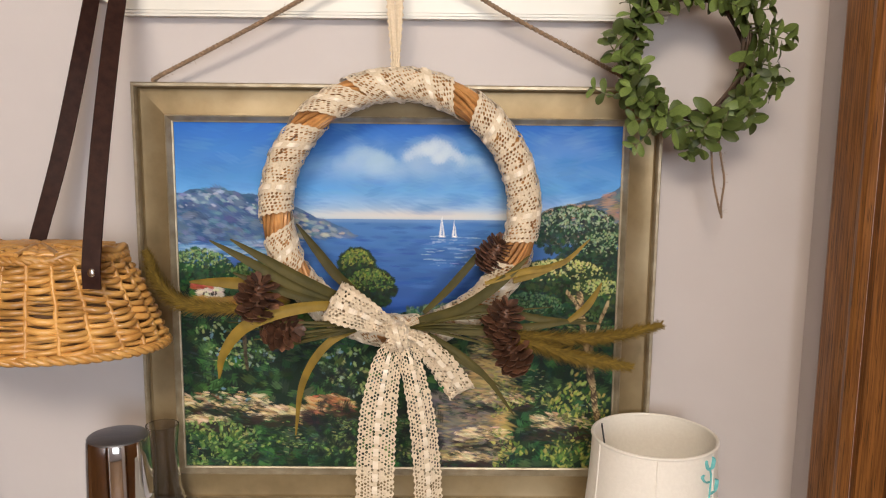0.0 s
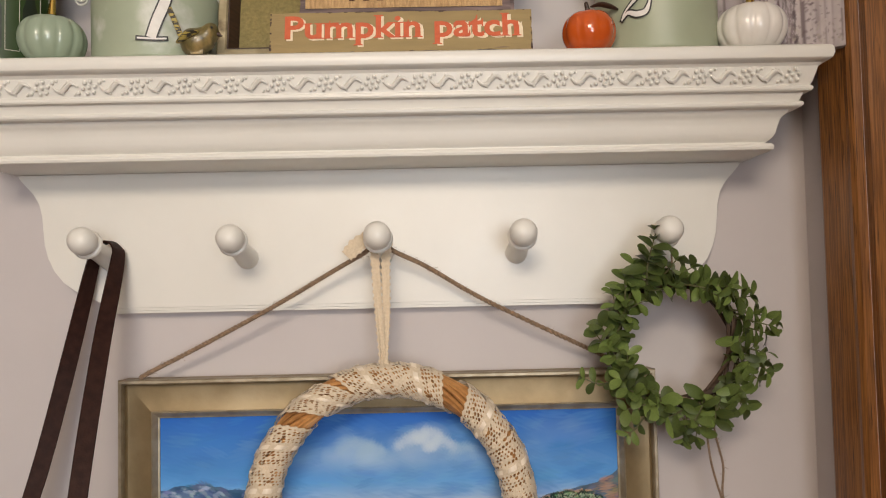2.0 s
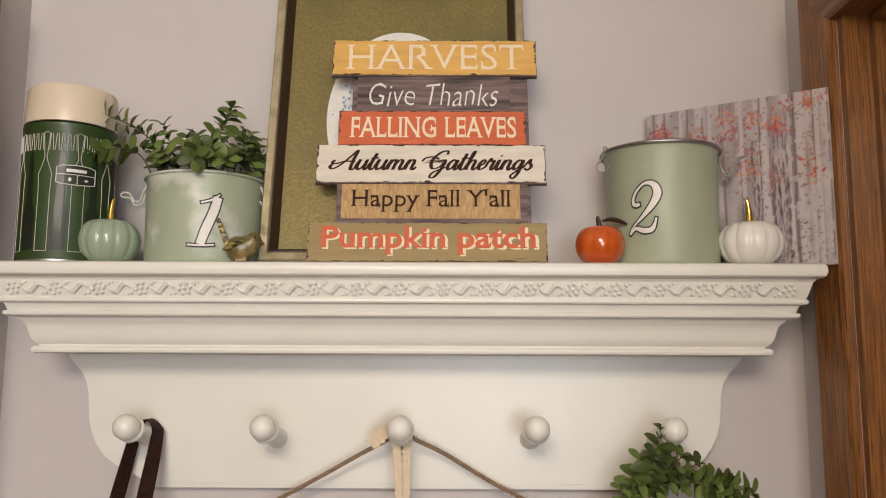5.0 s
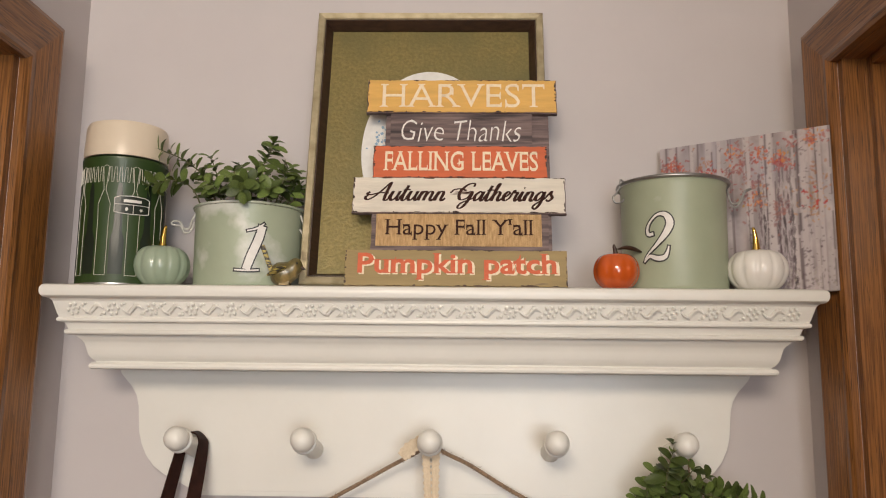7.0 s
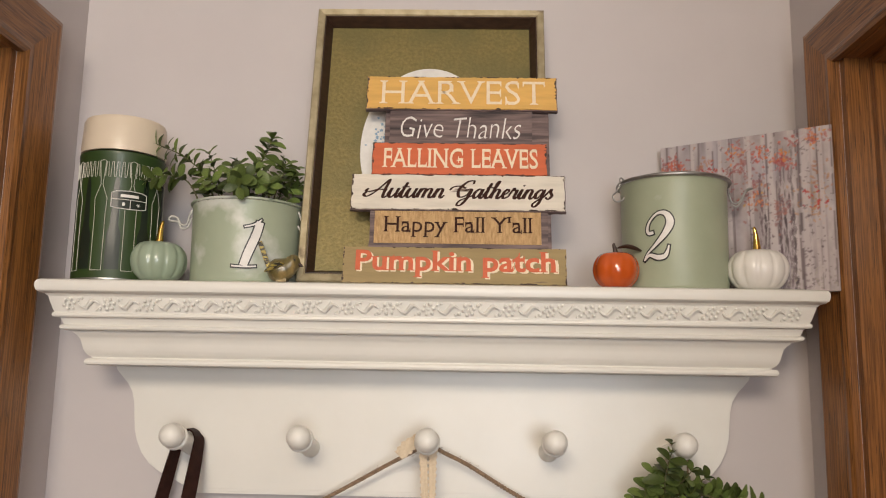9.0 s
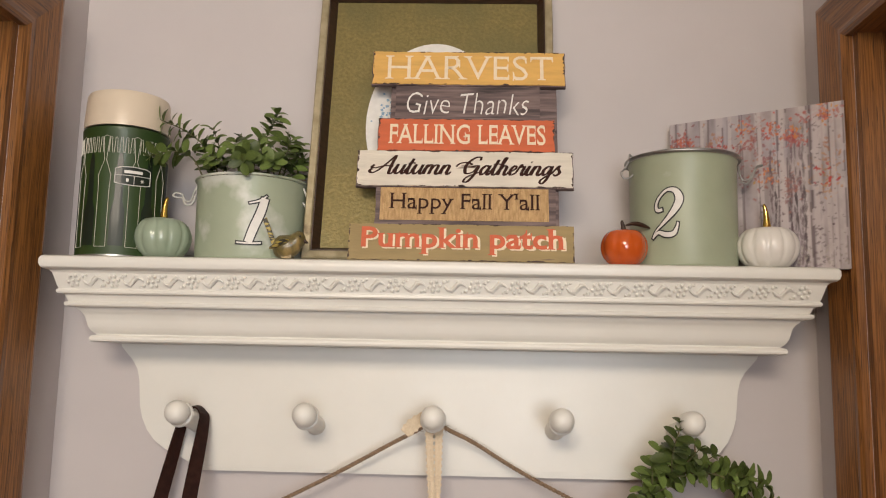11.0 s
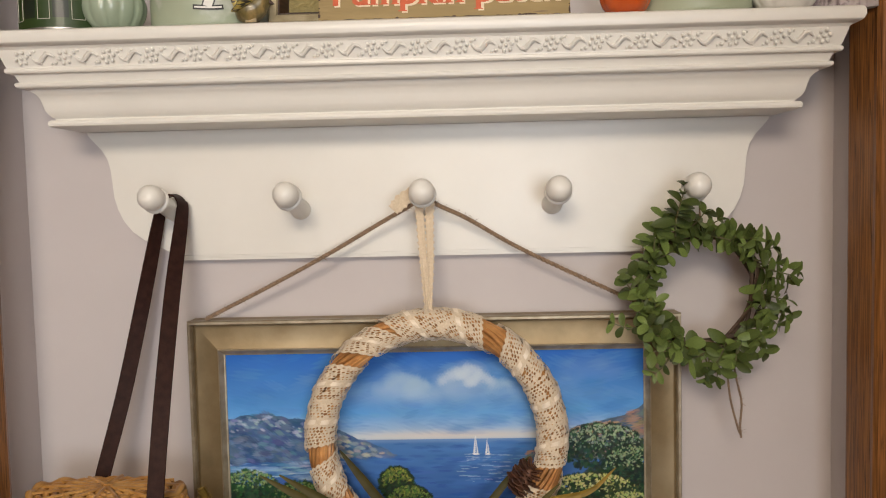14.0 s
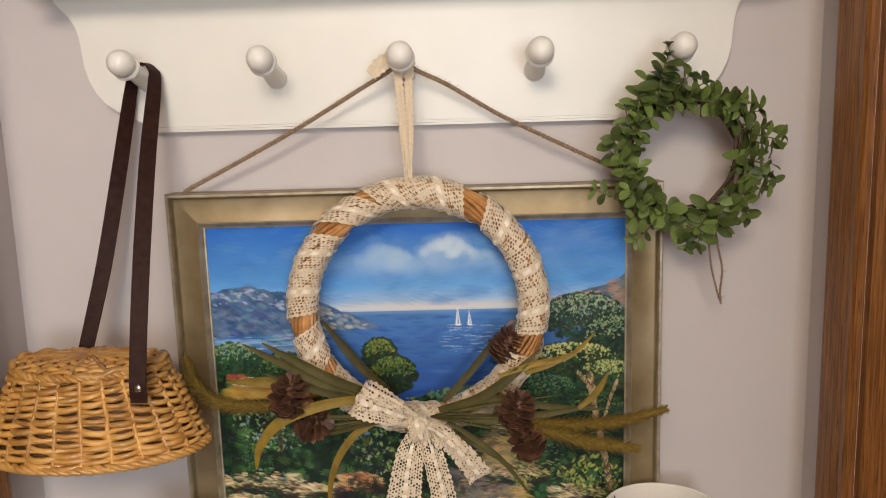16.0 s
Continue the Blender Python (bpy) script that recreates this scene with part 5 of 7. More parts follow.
e.scatter(1000, (0.72, 1.0), (0.0, 0.30), 0.0030, ((150, 160, 76), (112, 136, 62), (180, 178, 96), (60, 88, 44)), (0.3, 2.6), 2.0, 0.7, lambda u, v: math.sin(29 * u) + math.cos(40 * v + 5 * u) > 0.0)
veil = lambda u, v: math.sin(17 * u + 21 * v + 3 * math.sin(9 * u)) + math.sin(41 * v - 13 * u + 2) > 0.1 and v < shore(u) - 0.02
e.scatter(5200, (0.0, 1.0), (0.0, 0.46), 0.0020, ((22, 44, 34), (30, 58, 40), (40, 74, 46), (16, 30, 30), (58, 76, 60), (46, 62, 66)), (-0.5, 0.25), 4.2, 0.62, veil)
e.scatter(2600, (0.0, 1.0), (0.0, 0.44), 0.0014, ((92, 124, 66), (122, 150, 88), (150, 164, 104), (104, 128, 112), (172, 160, 108)), (-0.45, 0.2), 3.6, 0.6, lambda u, v: veil(u, v - 0.03) and math.sin(53 * u + 8 * v) > 0.1)
e.scatter(900, (0.52, 0.80), (0.02, 0.40), 0.0024, ((150, 134, 92), (112, 104, 84), (176, 156, 108), (84, 84, 72), (128, 124, 112)), (-0.25, 0.15), 4.0, 0.55, lambda u, v: abs(u - (0.60 + 0.22 * v + 0.03)) < 0.05 + 0.12 * (0.40 - v))
e.scatter(260, (0.3, 0.6), (0.0, 0.3), 0.007, ((18, 32, 28), (26, 44, 34), (34, 40, 44)), (0, 3.1), 1.8, 0.6)
# trunks, house and boats
def stroke(points, width, tones, n=120):
    for i in range(n):
        t = i / (n - 1) * (len(points) - 1)
        k = min(int(t), len(points) - 2)
        (a, b), (c, d) = points[k], points[k + 1]
        f = t - k
        e.dab(a + (c - a) * f + R.normal(0, width * 0.2), b + (d - b) * f, width * R.uniform(0.5, 1), width * 1.6, R.uniform(-0.3, 0.3), tones[R.integers(len(tones))], 0.85, 0.7)
stroke(((0.965, 0.16), (0.945, 0.30), (0.925, 0.42), (0.915, 0.52)), 0.008, ((198, 176, 130), (150, 126, 92), (84, 66, 50)))
stroke(((0.925, 0.44), (0.905, 0.50), (0.885, 0.53)), 0.004, ((176, 156, 118), (110, 90, 66)), 60)
stroke(((0.945, 0.36), (0.965, 0.45), (0.98, 0.50)), 0.004, ((176, 156, 118), (110, 90, 66)), 60)
stroke(((0.15, 0.30), (0.145, 0.40), (0.14, 0.52)), 0.005, ((60, 52, 40), (92, 80, 60)), 70)
e.scatter(90, (0.045, 0.095), (0.508, 0.530), 0.0045, ((222, 214, 200), (196, 190, 182)), (-0.1, 0.1), 1.8, 0.9)
e.scatter(40, (0.030, 0.075), (0.532, 0.544), 0.0032, ((150, 66, 50), (176, 92, 70)), (-0.4, 0.1), 2.0, 0.9)
e.scatter(14, (0.055, 0.09), (0.512, 0.524), 0.0022, ((52, 50, 56),), (1.4, 1.7), 1.3, 0.9)
e.scatter(150, (0.02, 0.24), (0.47, 0.505), 0.006, ((196, 158, 74), (176, 140, 66), (150, 126, 66)), (-0.25, 0.0), 2.6, 0.7)
for bu, hgt in ((0.598, 0.050), (0.626, 0.038)):
    for i in range(26):
        f = i / 25
        w = 0.0062 * (1 - f) * hgt / 0.06 + 0.0006
        e.dab(bu - 0.5 * w - 0.001, 0.690 + hgt * f, w * 0.6, 0.0022, 0.1, (226, 230, 232), 0.65)
        e.dab(bu + 0.45 * w + 0.001, 0.690 + hgt * 0.75 * f, w * 0.4, 0.0022, 0.1, (214, 220, 226), 0.8)
    e.dab(bu, 0.690 + hgt * 0.55, 0.0007, hgt * 0.55, 0, (232, 234, 236), 0.8)
    e.dab(bu, 0.686, 0.011 * hgt / 0.06, 0.0026, 0, (236, 236, 236), 1.0)
    e.dab(bu, 0.676, 0.010, 0.002, 0, (150, 176, 206), 0.7)
OIL = painted("oil_paint", 0.55, 0.3)
OIL.node_tree.nodes["Principled BSDF"].inputs["Specular IOR Level"].default_value = 0.25
e.img = e.img * (0.72 + 0.28 * np.clip(e.img.max(-1, keepdims=True) / 0.25, 0, 1))
ob = e.mesh("canvas", PX1 - PX0, PZ1 - PZ0, 0.0006, OIL, painting, "oil painted canvas of sea, hills and trees", 1.0)
ob.location = (PX0, -0.0235, PZ0 - FZ0)
part("backing", box((FX0 + 0.036, -0.022, 0.036), (FX1 - 0.036, -0.003, FZ1 - FZ0 - 0.036)), DARKWOOD, painting)

# --- the birch canvas, turned towards the hall ---
A, B = Vector((0.3045, -0.0195)), Vector((0.4815, -0.1325))
width = (B - A).length
turn = math.degrees(math.atan2(B.y - A.y, B.x - A.x))
birch = thing("birch_canvas", pose(A.x, A.y, TOP, 0, 0, turn), "small stretched canvas painted with birch trunks and red leaves", "painting")
e2 = Easel(260, 250, 1.0)
U, V = e2.u, e2.v
e2.img = linear((172, 160, 160)) * (0.75 + 0.5 * e2.soft(24, 6)[..., None]) + 0.05 * (e2.soft(60, 50)[..., None] - 0.5)
e2.fill(0.6 * np.clip(e2.soft(6, 5) - 0.35, 0, 1), linear((186, 184, 198)))
tr = np.random.default_rng(8)
for k in range(12):
    c, w = (k + tr.uniform(-0.2, 1.2)) / 12, tr.uniform(0.008, 0.030)
    lean = tr.uniform(-0.02, 0.02)
    d = (U - c - lean * V) / w
    e2.fill(0.55 * np.clip(1.5 - 1.5 * d * d, 0, 1) * (0.5 + 0.5 * e2.soft(50, 40)), linear((206, 196, 194)))
    e2.fill(0.7 * np.exp(-((d - 0.9) / 0.22) ** 2) * (e2.soft(10, 18) > 0.35), linear((96, 78, 80)))
    for _ in range(12):
        v = tr.uniform(0, 1)
        e2.dab(c + lean * v + tr.uniform(-0.6, 0.6) * w, v, w * 0.4, 0.003, tr.uniform(-0.4, 0.4), (96, 82, 86), 0.5)
for c, w in ((0.73, 0.007), (0.775, 0.010), (0.86, 0.006), (0.62, 0.005), (0.70, 0.006)):
    for _ in range(60):
        v = tr.uniform(0, 0.9)
        e2.dab(c + tr.normal(0, 0.005), v, w * 0.7, 0.030, tr.uniform(-0.08, 0.08), (74, 60, 66), 0.25 + 0.35 * (v < 0.5))
for cu, cv, ru, rv, n, tones in ((0.08, 0.85, 0.07, 0.08, 44, ((172, 44, 40), (196, 78, 60), (140, 52, 52))), (0.27, 0.80, 0.08, 0.09, 34, ((190, 110, 66), (200, 128, 84))), (0.52, 0.86, 0.10, 0.10, 34, ((180, 92, 70), (160, 60, 56))), (0.73, 0.80, 0.05, 0.04, 30, ((184, 40, 36), (200, 70, 50))),
                             (0.86, 0.93, 0.10, 0.05, 34, ((190, 80, 64), (172, 52, 48))), (0.88, 0.55, 0.07, 0.12, 40, ((198, 138, 84), (210, 150, 96))), (0.58, 0.62, 0.07, 0.10, 30, ((190, 112, 80), (170, 84, 76))), (0.70, 0.50, 0.05, 0.08, 24, ((150, 84, 86), (176, 110, 100))), (0.45, 0.70, 0.15, 0.2, 30, ((176, 70, 66), (150, 60, 64))), (0.93, 0.72, 0.05, 0.1, 16, ((190, 120, 80),))):
    for _ in range(2 * n):
        e2.dab(tr.normal(cu, ru * 0.6), tr.normal(cv, rv * 0.6), tr.uniform(0.007, 0.018), tr.uniform(0.005, 0.010), tr.uniform(0, 3), 0.85 * np.array(tones[tr.integers(len(tones))]) + 14, 0.62)
for _ in range(240):
    e2.dab(tr.uniform(0, 1), tr.uniform(0, 0.14), 0.014, 0.007, tr.uniform(0, 3), ((150, 140, 132), (120, 108, 104), (176, 168, 156))[tr.integers(3)], 0.5)
e2.fill(0.55 * np.clip(e2.soft(26, 7) * 1.6 - 0.85, 0, 1), linear((104, 92, 90)))
e2.fill(0.5 * np.clip(e2.soft(5, 4) * 1.8 - 1.0, 0, 1), linear((150, 146, 162)))
for c, w, lean, dark in ((0.845, 0.030, 0.0, 1.0), (0.655, 0.018, 0.01, 0.8), (0.545, 0.014, -0.02, 0.5), (0.93, 0.016, 0.0, 0.5), (0.36, 0.014, 0.02, 0.4), (0.20, 0.012, 0.0, 0.4)):
    d = (U - c - lean * (V - 0.5)) / w
    e2.fill(0.75 * np.clip(1.6 - 1.6 * d * d, 0, 1), linear((196, 186, 186)))
    e2.fill(0.75 * dark * np.exp(-((d + 0.95) / 0.30) ** 2) * (e2.soft(8, 14) > 0.3), linear((70, 52, 60)))
    for _ in range(int(46 * dark)):
        v = tr.uniform(0, 0.97) ** 1.3
        e2.dab(c + lean * (v - 0.5) + tr.uniform(-0.9, 0.9) * w, v, w * tr.uniform(0.2, 0.55), tr.uniform(0.004, 0.011), tr.uniform(-0.9, 0.9), (88, 66, 76), 0.5)
for c in (0.60, 0.71, 0.755):
    for _ in range(36):
        e2.dab(c + tr.normal(0, 0.008), tr.uniform(0.05, 0.75), 0.006, tr.uniform(0.015, 0.035), tr.uniform(-0.06, 0.06), (92, 70, 78), 0.5)
for cu, cv, n in ((0.09, 0.86, 26), (0.30, 0.80, 22), (0.62, 0.88, 26), (0.73, 0.84, 22), (0.90, 0.93, 20), (0.90, 0.56, 18), (0.58, 0.60, 20), (0.44, 0.90, 16)):
    tone = ((178, 58, 50), (198, 96, 62), (158, 48, 50), (204, 124, 76))[tr.integers(4)]
    for _ in range(n):
        e2.dab(tr.normal(cu, 0.035), tr.normal(cv, 0.035), tr.uniform(0.008, 0.015), tr.uniform(0.005, 0.009), tr.uniform(0, 3), np.array(tone) + tr.normal(0, 10, 3), 0.8)
e2.img *= 0.92
ob = e2.mesh("canvas", width, 0.2015, 0.0004, painted("canvas_print", 0.55, 0.3), birch, "printed birch grove")
ob.location = (0, -0.0003, 0)
part("stretcher", box((0.0, 0.0, 0.0), (width, 0.011, 0.2015)), material("canvas_edge", (0.42, 0.39, 0.38), (0.34, 0.31, 0.30), 0.8, scale=60), birch, bevel=0.0012)

# ---- things hung from the pegs ----
LEATHER = material("brown_leather", (0.034, 0.013, 0.009), (0.022, 0.008, 0.006), 0.6, spec=0.15, scale=120, bump=0.2, bump_scale=380)
WICKER = material("willow_wicker", (0.60, 0.33, 0.095), (0.42, 0.20, 0.048), 0.38, scale=45, bump=0.15, bump_scale=160, c3=(0.24, 0.105, 0.03), c3_scale=30, c3_mix=(0.60, 0.74), random=0.26, coat=0.2)
JUTE = material("jute_twine", (0.31, 0.205, 0.125), (0.17, 0.11, 0.065), 0.9, scale=320, bump=0.5, sheen=0.3)
LACE = material("cotton_lace", (0.71, 0.595, 0.44), (0.62, 0.505, 0.355), 0.85, scale=420, bump=0.5, sheen=0.3, depth=0.0008)
SATIN = material("satin_ribbon", (0.84, 0.74, 0.60), (0.78, 0.68, 0.54), 0.3, scale=90, bump=0.1)
ROD = material("willow_rod", (0.56, 0.28, 0.095), (0.36, 0.16, 0.05), 0.45, scale=60, bump=0.2, random=0.2)
CONE = material("pine_cone", (0.125, 0.055, 0.030), (0.060, 0.026, 0.015), 0.5, scale=120, bump=0.2, island=0.45, c3=(0.30, 0.15, 0.085), c3_scale=60, c3_mix=(0.6, 0.75))
BLADE = material("dried_blade", (0.078, 0.064, 0.015), (0.048, 0.043, 0.011), 0.6, spec=0.25, scale=60, stretch=(1, 1, 1), bump=0.15, random=0.25)
MUSTARD = material("mustard_blade", (0.23, 0.150, 0.020), (0.165, 0.11, 0.016), 0.55, spec=0.25, scale=60, bump=0.15, random=0.15)
PLUME = material("dyed_plume", (0.27, 0.175, 0.024), (0.18, 0.115, 0.018), 0.85, scale=200, bump=0.1, island=0.3)

# --- wicker basket with leather straps ---
BX, BY, BZ0 = -0.355, -0.134, 1.227
basket = thing("wicker_basket", pose(BX, BY, BZ0, 0, 0, 0), "golden willow basket with lid hanging by leather straps", "basket")
BH = 0.0955


def basket_ring(f, grow=0.0):
    """Half axes at the height fraction f: wide at the foot, drawn in at the top."""
    w = 0.1215 - 0.031 * f - 0.010 * f * f
    d = 0.0765 - 0.020 * f - 0.006 * f * f
    return w + grow, d + grow


def basket_point(a, f, grow=0.0):
    w, d = basket_ring(f, grow)
    y = -d * math.sin(a)
    if y > 0:
        y *= 0.80
    return Vector((w * math.cos(a), y, BH * f))


NST = 24
rb = random.Random(2)
for k in range(NST):
    a = math.tau * (k + 0.5) / NST
    bm = bmesh.new()
    tube(bm, [basket_point(a + rb.uniform(-0.01, 0.01), 0.02 + 0.98 * i / 9, 0.0012) for i in range(10)], 0.0026, 7)
    part("stake", bm, WICKER, basket, smooth=60)
rows_n = 22
for r in range(rows_n):
    f = 0.06 + 0.90 * r / (rows_n - 1)
    bm = bmesh.new()
    pts, rad = [], []
    n = NST * 6
    ph = rb.uniform(0, 6)
    for i in range(n + 1):
        a = math.tau * i / n
        wob = 0.0042 * math.cos(a * NST / 2 + (math.pi if r % 2 else 0))
        pts.append(basket_point(a, f + 0.026 * math.sin(a * 2 + 0.35 * r) + 0.012 * math.sin(a * 5 + ph) + 0.010 * math.sin(a * 11 + 2 * ph), wob))
        rad.append(0.0031 + 0.0006 * math.sin(a * 7 + ph))
    tube(bm, pts, rad, 7, 1.0, up=(0, 0, 1))
    part("weaver", bm, WICKER, basket, smooth=60)
# twisted rims at foot and top
for f, rr, name in ((0.015, 0.0030, "foot_rim"), (0.985, 0.0028, "top_rim")):
    for strand in range(3):
        bm = bmesh.new()
        pts = []
        for i in range(181):
            a = math.tau * i / 180
            tw = a * 22 + math.tau * strand / 3
            p = basket_point(a, f, 0.002 + 0.0026 * math.cos(tw))
            p.z += 0.0026 * math.sin(tw) + (0.002 if f < 0.5 else 0.001)
            pts.append(p)
        tube(bm, pts, rr, 7, 1.0, up=(0, 0, 1))
        part(name, bm, WICKER, basket, smooth=60)
# the lid, woven flat, lying slightly raised
lid = part("lid", lathe(((0, 0.0), (0.97, 0.0), (0.97, 0.02), (0, 0.02)), 48), material("lid_inside", (0.2, 0.1, 0.035), rough=0.7), basket, "woven lid, slightly raised")
lid.matrix_local = Matrix.Translation((0, 0, BH - 0.001)) @ Matrix.Diagonal((0.080, 0.046, 0.1, 1))
for r in range(9):
    g = 0.16 + 0.84 * r / 8
    bm = bmesh.new()
    pts = []
    for i in range(97):
        a = math.tau * i / 96
        p = basket_point(a, 1.0, 0.003)
        pts.append(Vector((p.x * g, p.y * g, BH + 0.0060 + 0.0022 * math.cos(13 * a + math.pi * (r % 2)) - 0.003 * g * g + (0.004 * math.sin(a * 2 + 1) if r == 8 else 0))))
    tube(bm, pts, 0.0036 if r < 8 else 0.0042, 7, 0.8, up=(0, 0, 1))
    part("lid_weaver", bm, WICKER, basket, smooth=60)
for k in range(14):
    a = math.tau * k / 14 + 0.2
    bm = bmesh.new()
    q = basket_point(a, 1.0, 0.004)
    tube(bm, [Vector((q.x * g, q.y * g, BH + 0.0090 - 0.003 * g * g)) for g in np.linspace(0.08, 1.0, 6)], 0.0024, 6)
    part("lid_stake", bm, WICKER, basket, smooth=60)
# added shell behind the weave, its dark colour standing for shade in the gaps
inner = bmesh.new()
shell = [[inner.verts.new(basket_point(math.tau * k / 48, f, -0.0045)) for k in range(48)] for f in (0.03, 0.35, 0.7, 0.97)]
for a_, b_ in zip(shell, shell[1:]):
    for k in range(48):
        inner.faces.new((a_[k], a_[(k + 1) % 48], b_[(k + 1) % 48], b_[k]))
part("inner_wall", inner, material("shaded_willow", (0.13, 0.06, 0.02), (0.08, 0.035, 0.012), 0.7, scale=60), basket, smooth=60)
bm = bmesh.new()
bmesh.ops.create_circle(bm, cap_ends=True, segments=40, radius=1, matrix=Matrix.Translation((0, 0, 0.006)) @ Matrix.Diagonal((0.117, 0.060, 1, 1)))
part("bottom", bm, WICKER, basket)


def strap(pts, width, wide, mat, parent, name, thick=0.0022, n=46):
    """A flat band through pts; wide: the direction across it at each end."""
    path = spline(pts, n)
    bm = bmesh.new()
    rings = []
    for i, p in enumerate(path):
        t = (path[min(i + 1, n - 1)] - path[max(i - 1, 0)]).normalized()
        g = i / (n - 1) * (len(wide) - 1)
        k = min(int(g), len(wide) - 2)
        w = Vector(wide[k]).lerp(Vector(wide[k + 1]), g - k)
        w = (w - t * w.dot(t)).normalized()
        nn = t.cross(w)
        rings.append([bm.verts.new(p + w * a * width / 2 + nn * b * thick / 2) for a, b in ((-1, -0.4), (-0.94, -1), (0.94, -1), (1, -0.4), (1, 0.4), (0.94, 1), (-0.94, 1), (-1, 0.4))])
    for a, b in zip(rings, rings[1:]):
        for k in range(8):
            bm.faces.new((a[k], a[(k + 1) % 8], b[(k + 1) % 8], b[k]))
    bm.faces.new(rings[0][::-1])
    bm.faces.new(rings[-1])
    return part(name, bm, mat, parent, smooth=40)


def loc(x, y, z):
    return (x - BX, y - BY, z - BZ0)


# one long strap from the front of the basket over the first peg and down behind
PX, PZ = PEG_X[0], 1.6515
band = strap([loc(-0.2785, -0.1975, 1.298), loc(-0.2780, -0.1955, 1.330), loc(-0.2800, -0.158, 1.430), loc(-0.2845, -0.100, 1.545), loc(-0.2890, -0.046, 1.630), loc(-0.2940, -0.036, 1.6470), loc(-0.3050, -0.034, 1.6535), loc(-0.3160, -0.034, 1.6450),
              loc(-0.3210, -0.036, 1.625), loc(-0.3400, -0.046, 1.530), loc(-0.3615, -0.064, 1.420), loc(-0.3810, -0.086, 1.330), loc(-0.384, -0.090, 1.310)], 0.0178, ((1, 0, 0), (1, 0.1, 0), (1, 0.5, 0), (0.45, 0.9, 0), (0.1, 1, 0), (0.1, 1, 0), (0.5, 0.9, 0), (1, 0.5, 0), (1, 0.1, 0), (1, 0, 0)), LEATHER, basket, "strap", n=90)
tagged(band, "dark brown leather strap")
bm = lathe(((0, 0.0032), (0.0024, 0.0030), (0.0042, 0.0018), (0.0048, 0.0), (0, 0)), 18)
bmesh.ops.transform(bm, matrix=pose(*loc(-0.2778, -0.1978, 1.314), 90, 0, 0), verts=bm.verts)
part("rivet", bm, material("nickel_rivet", (0.75, 0.72, 0.66), rough=0.22, metal=1.0), basket, "nickel rivet", smooth=60)

# --- jute twine that carries the painting ---
twine = thing("hanging_twine", pose(0, -0.06, 1.640), "brown jute twine over a peg holding the painting", "twine")


def rope(pts, r, mat, parent, name, turns=60, n=160, strands=2, fuzz=0):
    path = spline(pts, n)
    for s in range(strands):
        out = []
        for i, p in enumerate(path):
            t = (path[min(i + 1, n - 1)] - path[max(i - 1, 0)]).normalized()
            a1 = t.cross(Vector((0, 1, 0.2))).normalized()
            a2 = t.cross(a1)
            an = math.tau * (turns * i / n + s / strands)
            out.append(p + 0.48 * r * (math.cos(an) * a1 + math.sin(an) * a2))
        bm = bmesh.new()
        tube(bm, out, r * 0.62, 6)
        part(name, bm, mat, parent, smooth=60)
    if fuzz:
        rr = random.Random(4)
        bm = bmesh.new()
        for _ in range(fuzz):
            p = path[rr.randrange(n)]
            d = Vector((rr.gauss(0, 1), rr.gauss(0, 1), rr.gauss(0, 1))).normalized()
            tube(bm, [p, p + d * 0.003, p + d * rr.uniform(0.004, 0.007) + Vector((0.002, 0, 0))], 0.00016, 3)
        tagged(part("fuzz", bm, mat, parent), kind="stuff")


rope([(-0.270, 0.034, -0.140), (-0.262, 0.030, -0.134), (-0.19, 0.020, -0.099), (-0.118, 0.014, -0.062), (-0.05, 0.006, -0.024), (-0.014, 0.0, -0.004), (0.0, 0.0, 0.0105), (0.014, 0.0, -0.004), (0.05, 0.004, -0.022), (0.114, 0.014, -0.060), (0.215, 0.022, -0.110), (0.278, 0.034, -0.140)], 0.0027, JUTE, twine, "strand", 110, 620, 2, 240)


# --- lace ---
def lace_holes(s, w, half):
    """True where thread is: scalloped edges, rows of eyelets, a plain band in the middle."""
    edge = half - 0.0016 * (0.5 + 0.5 * np.cos(math.tau * s / 0.0074))
    keep = np.abs(w) < edge
    if half < 0.01:
        return keep
    # staggered eyelets of uneven size, in fans between plain bars
    pitch_s, pitch_w = 0.0043, 0.0036
    for du in (-1, 0, 1):
        row = np.round(w / pitch_w) + du
        cell = np.floor(s / pitch_s + 0.5 * (row % 2))
        h1 = np.abs(np.sin(cell * 12.9898 + row * 78.233) * 43758.5453) % 1.0
        h2 = np.abs(np.sin(cell * 39.346 + row * 11.135) * 24634.6345) % 1.0
        cs = (cell + 0.5 - 0.5 * (row % 2)) * pitch_s + (h2 - 0.5) * 0.0010
        cw = row * pitch_w + (h1 - 0.5) * 0.0008
        fan = np.cos(math.tau * (s / 0.0215)) * np.cos(2.2 * w / half)
        size = (0.00095 + 0.00080 * h1) * (0.70 + 0.30 * (fan > -0.25) + 0.28 * (fan > 0.55))
        d = ((s - cs) / size) ** 2 + ((w - cw) / (0.92 * size)) ** 2
        keep &= (d > 1) | (np.abs(cw) < 0.15 * half) | (h2 < 0.16) | (np.abs(cw) > half - 0.0024)
    return keep


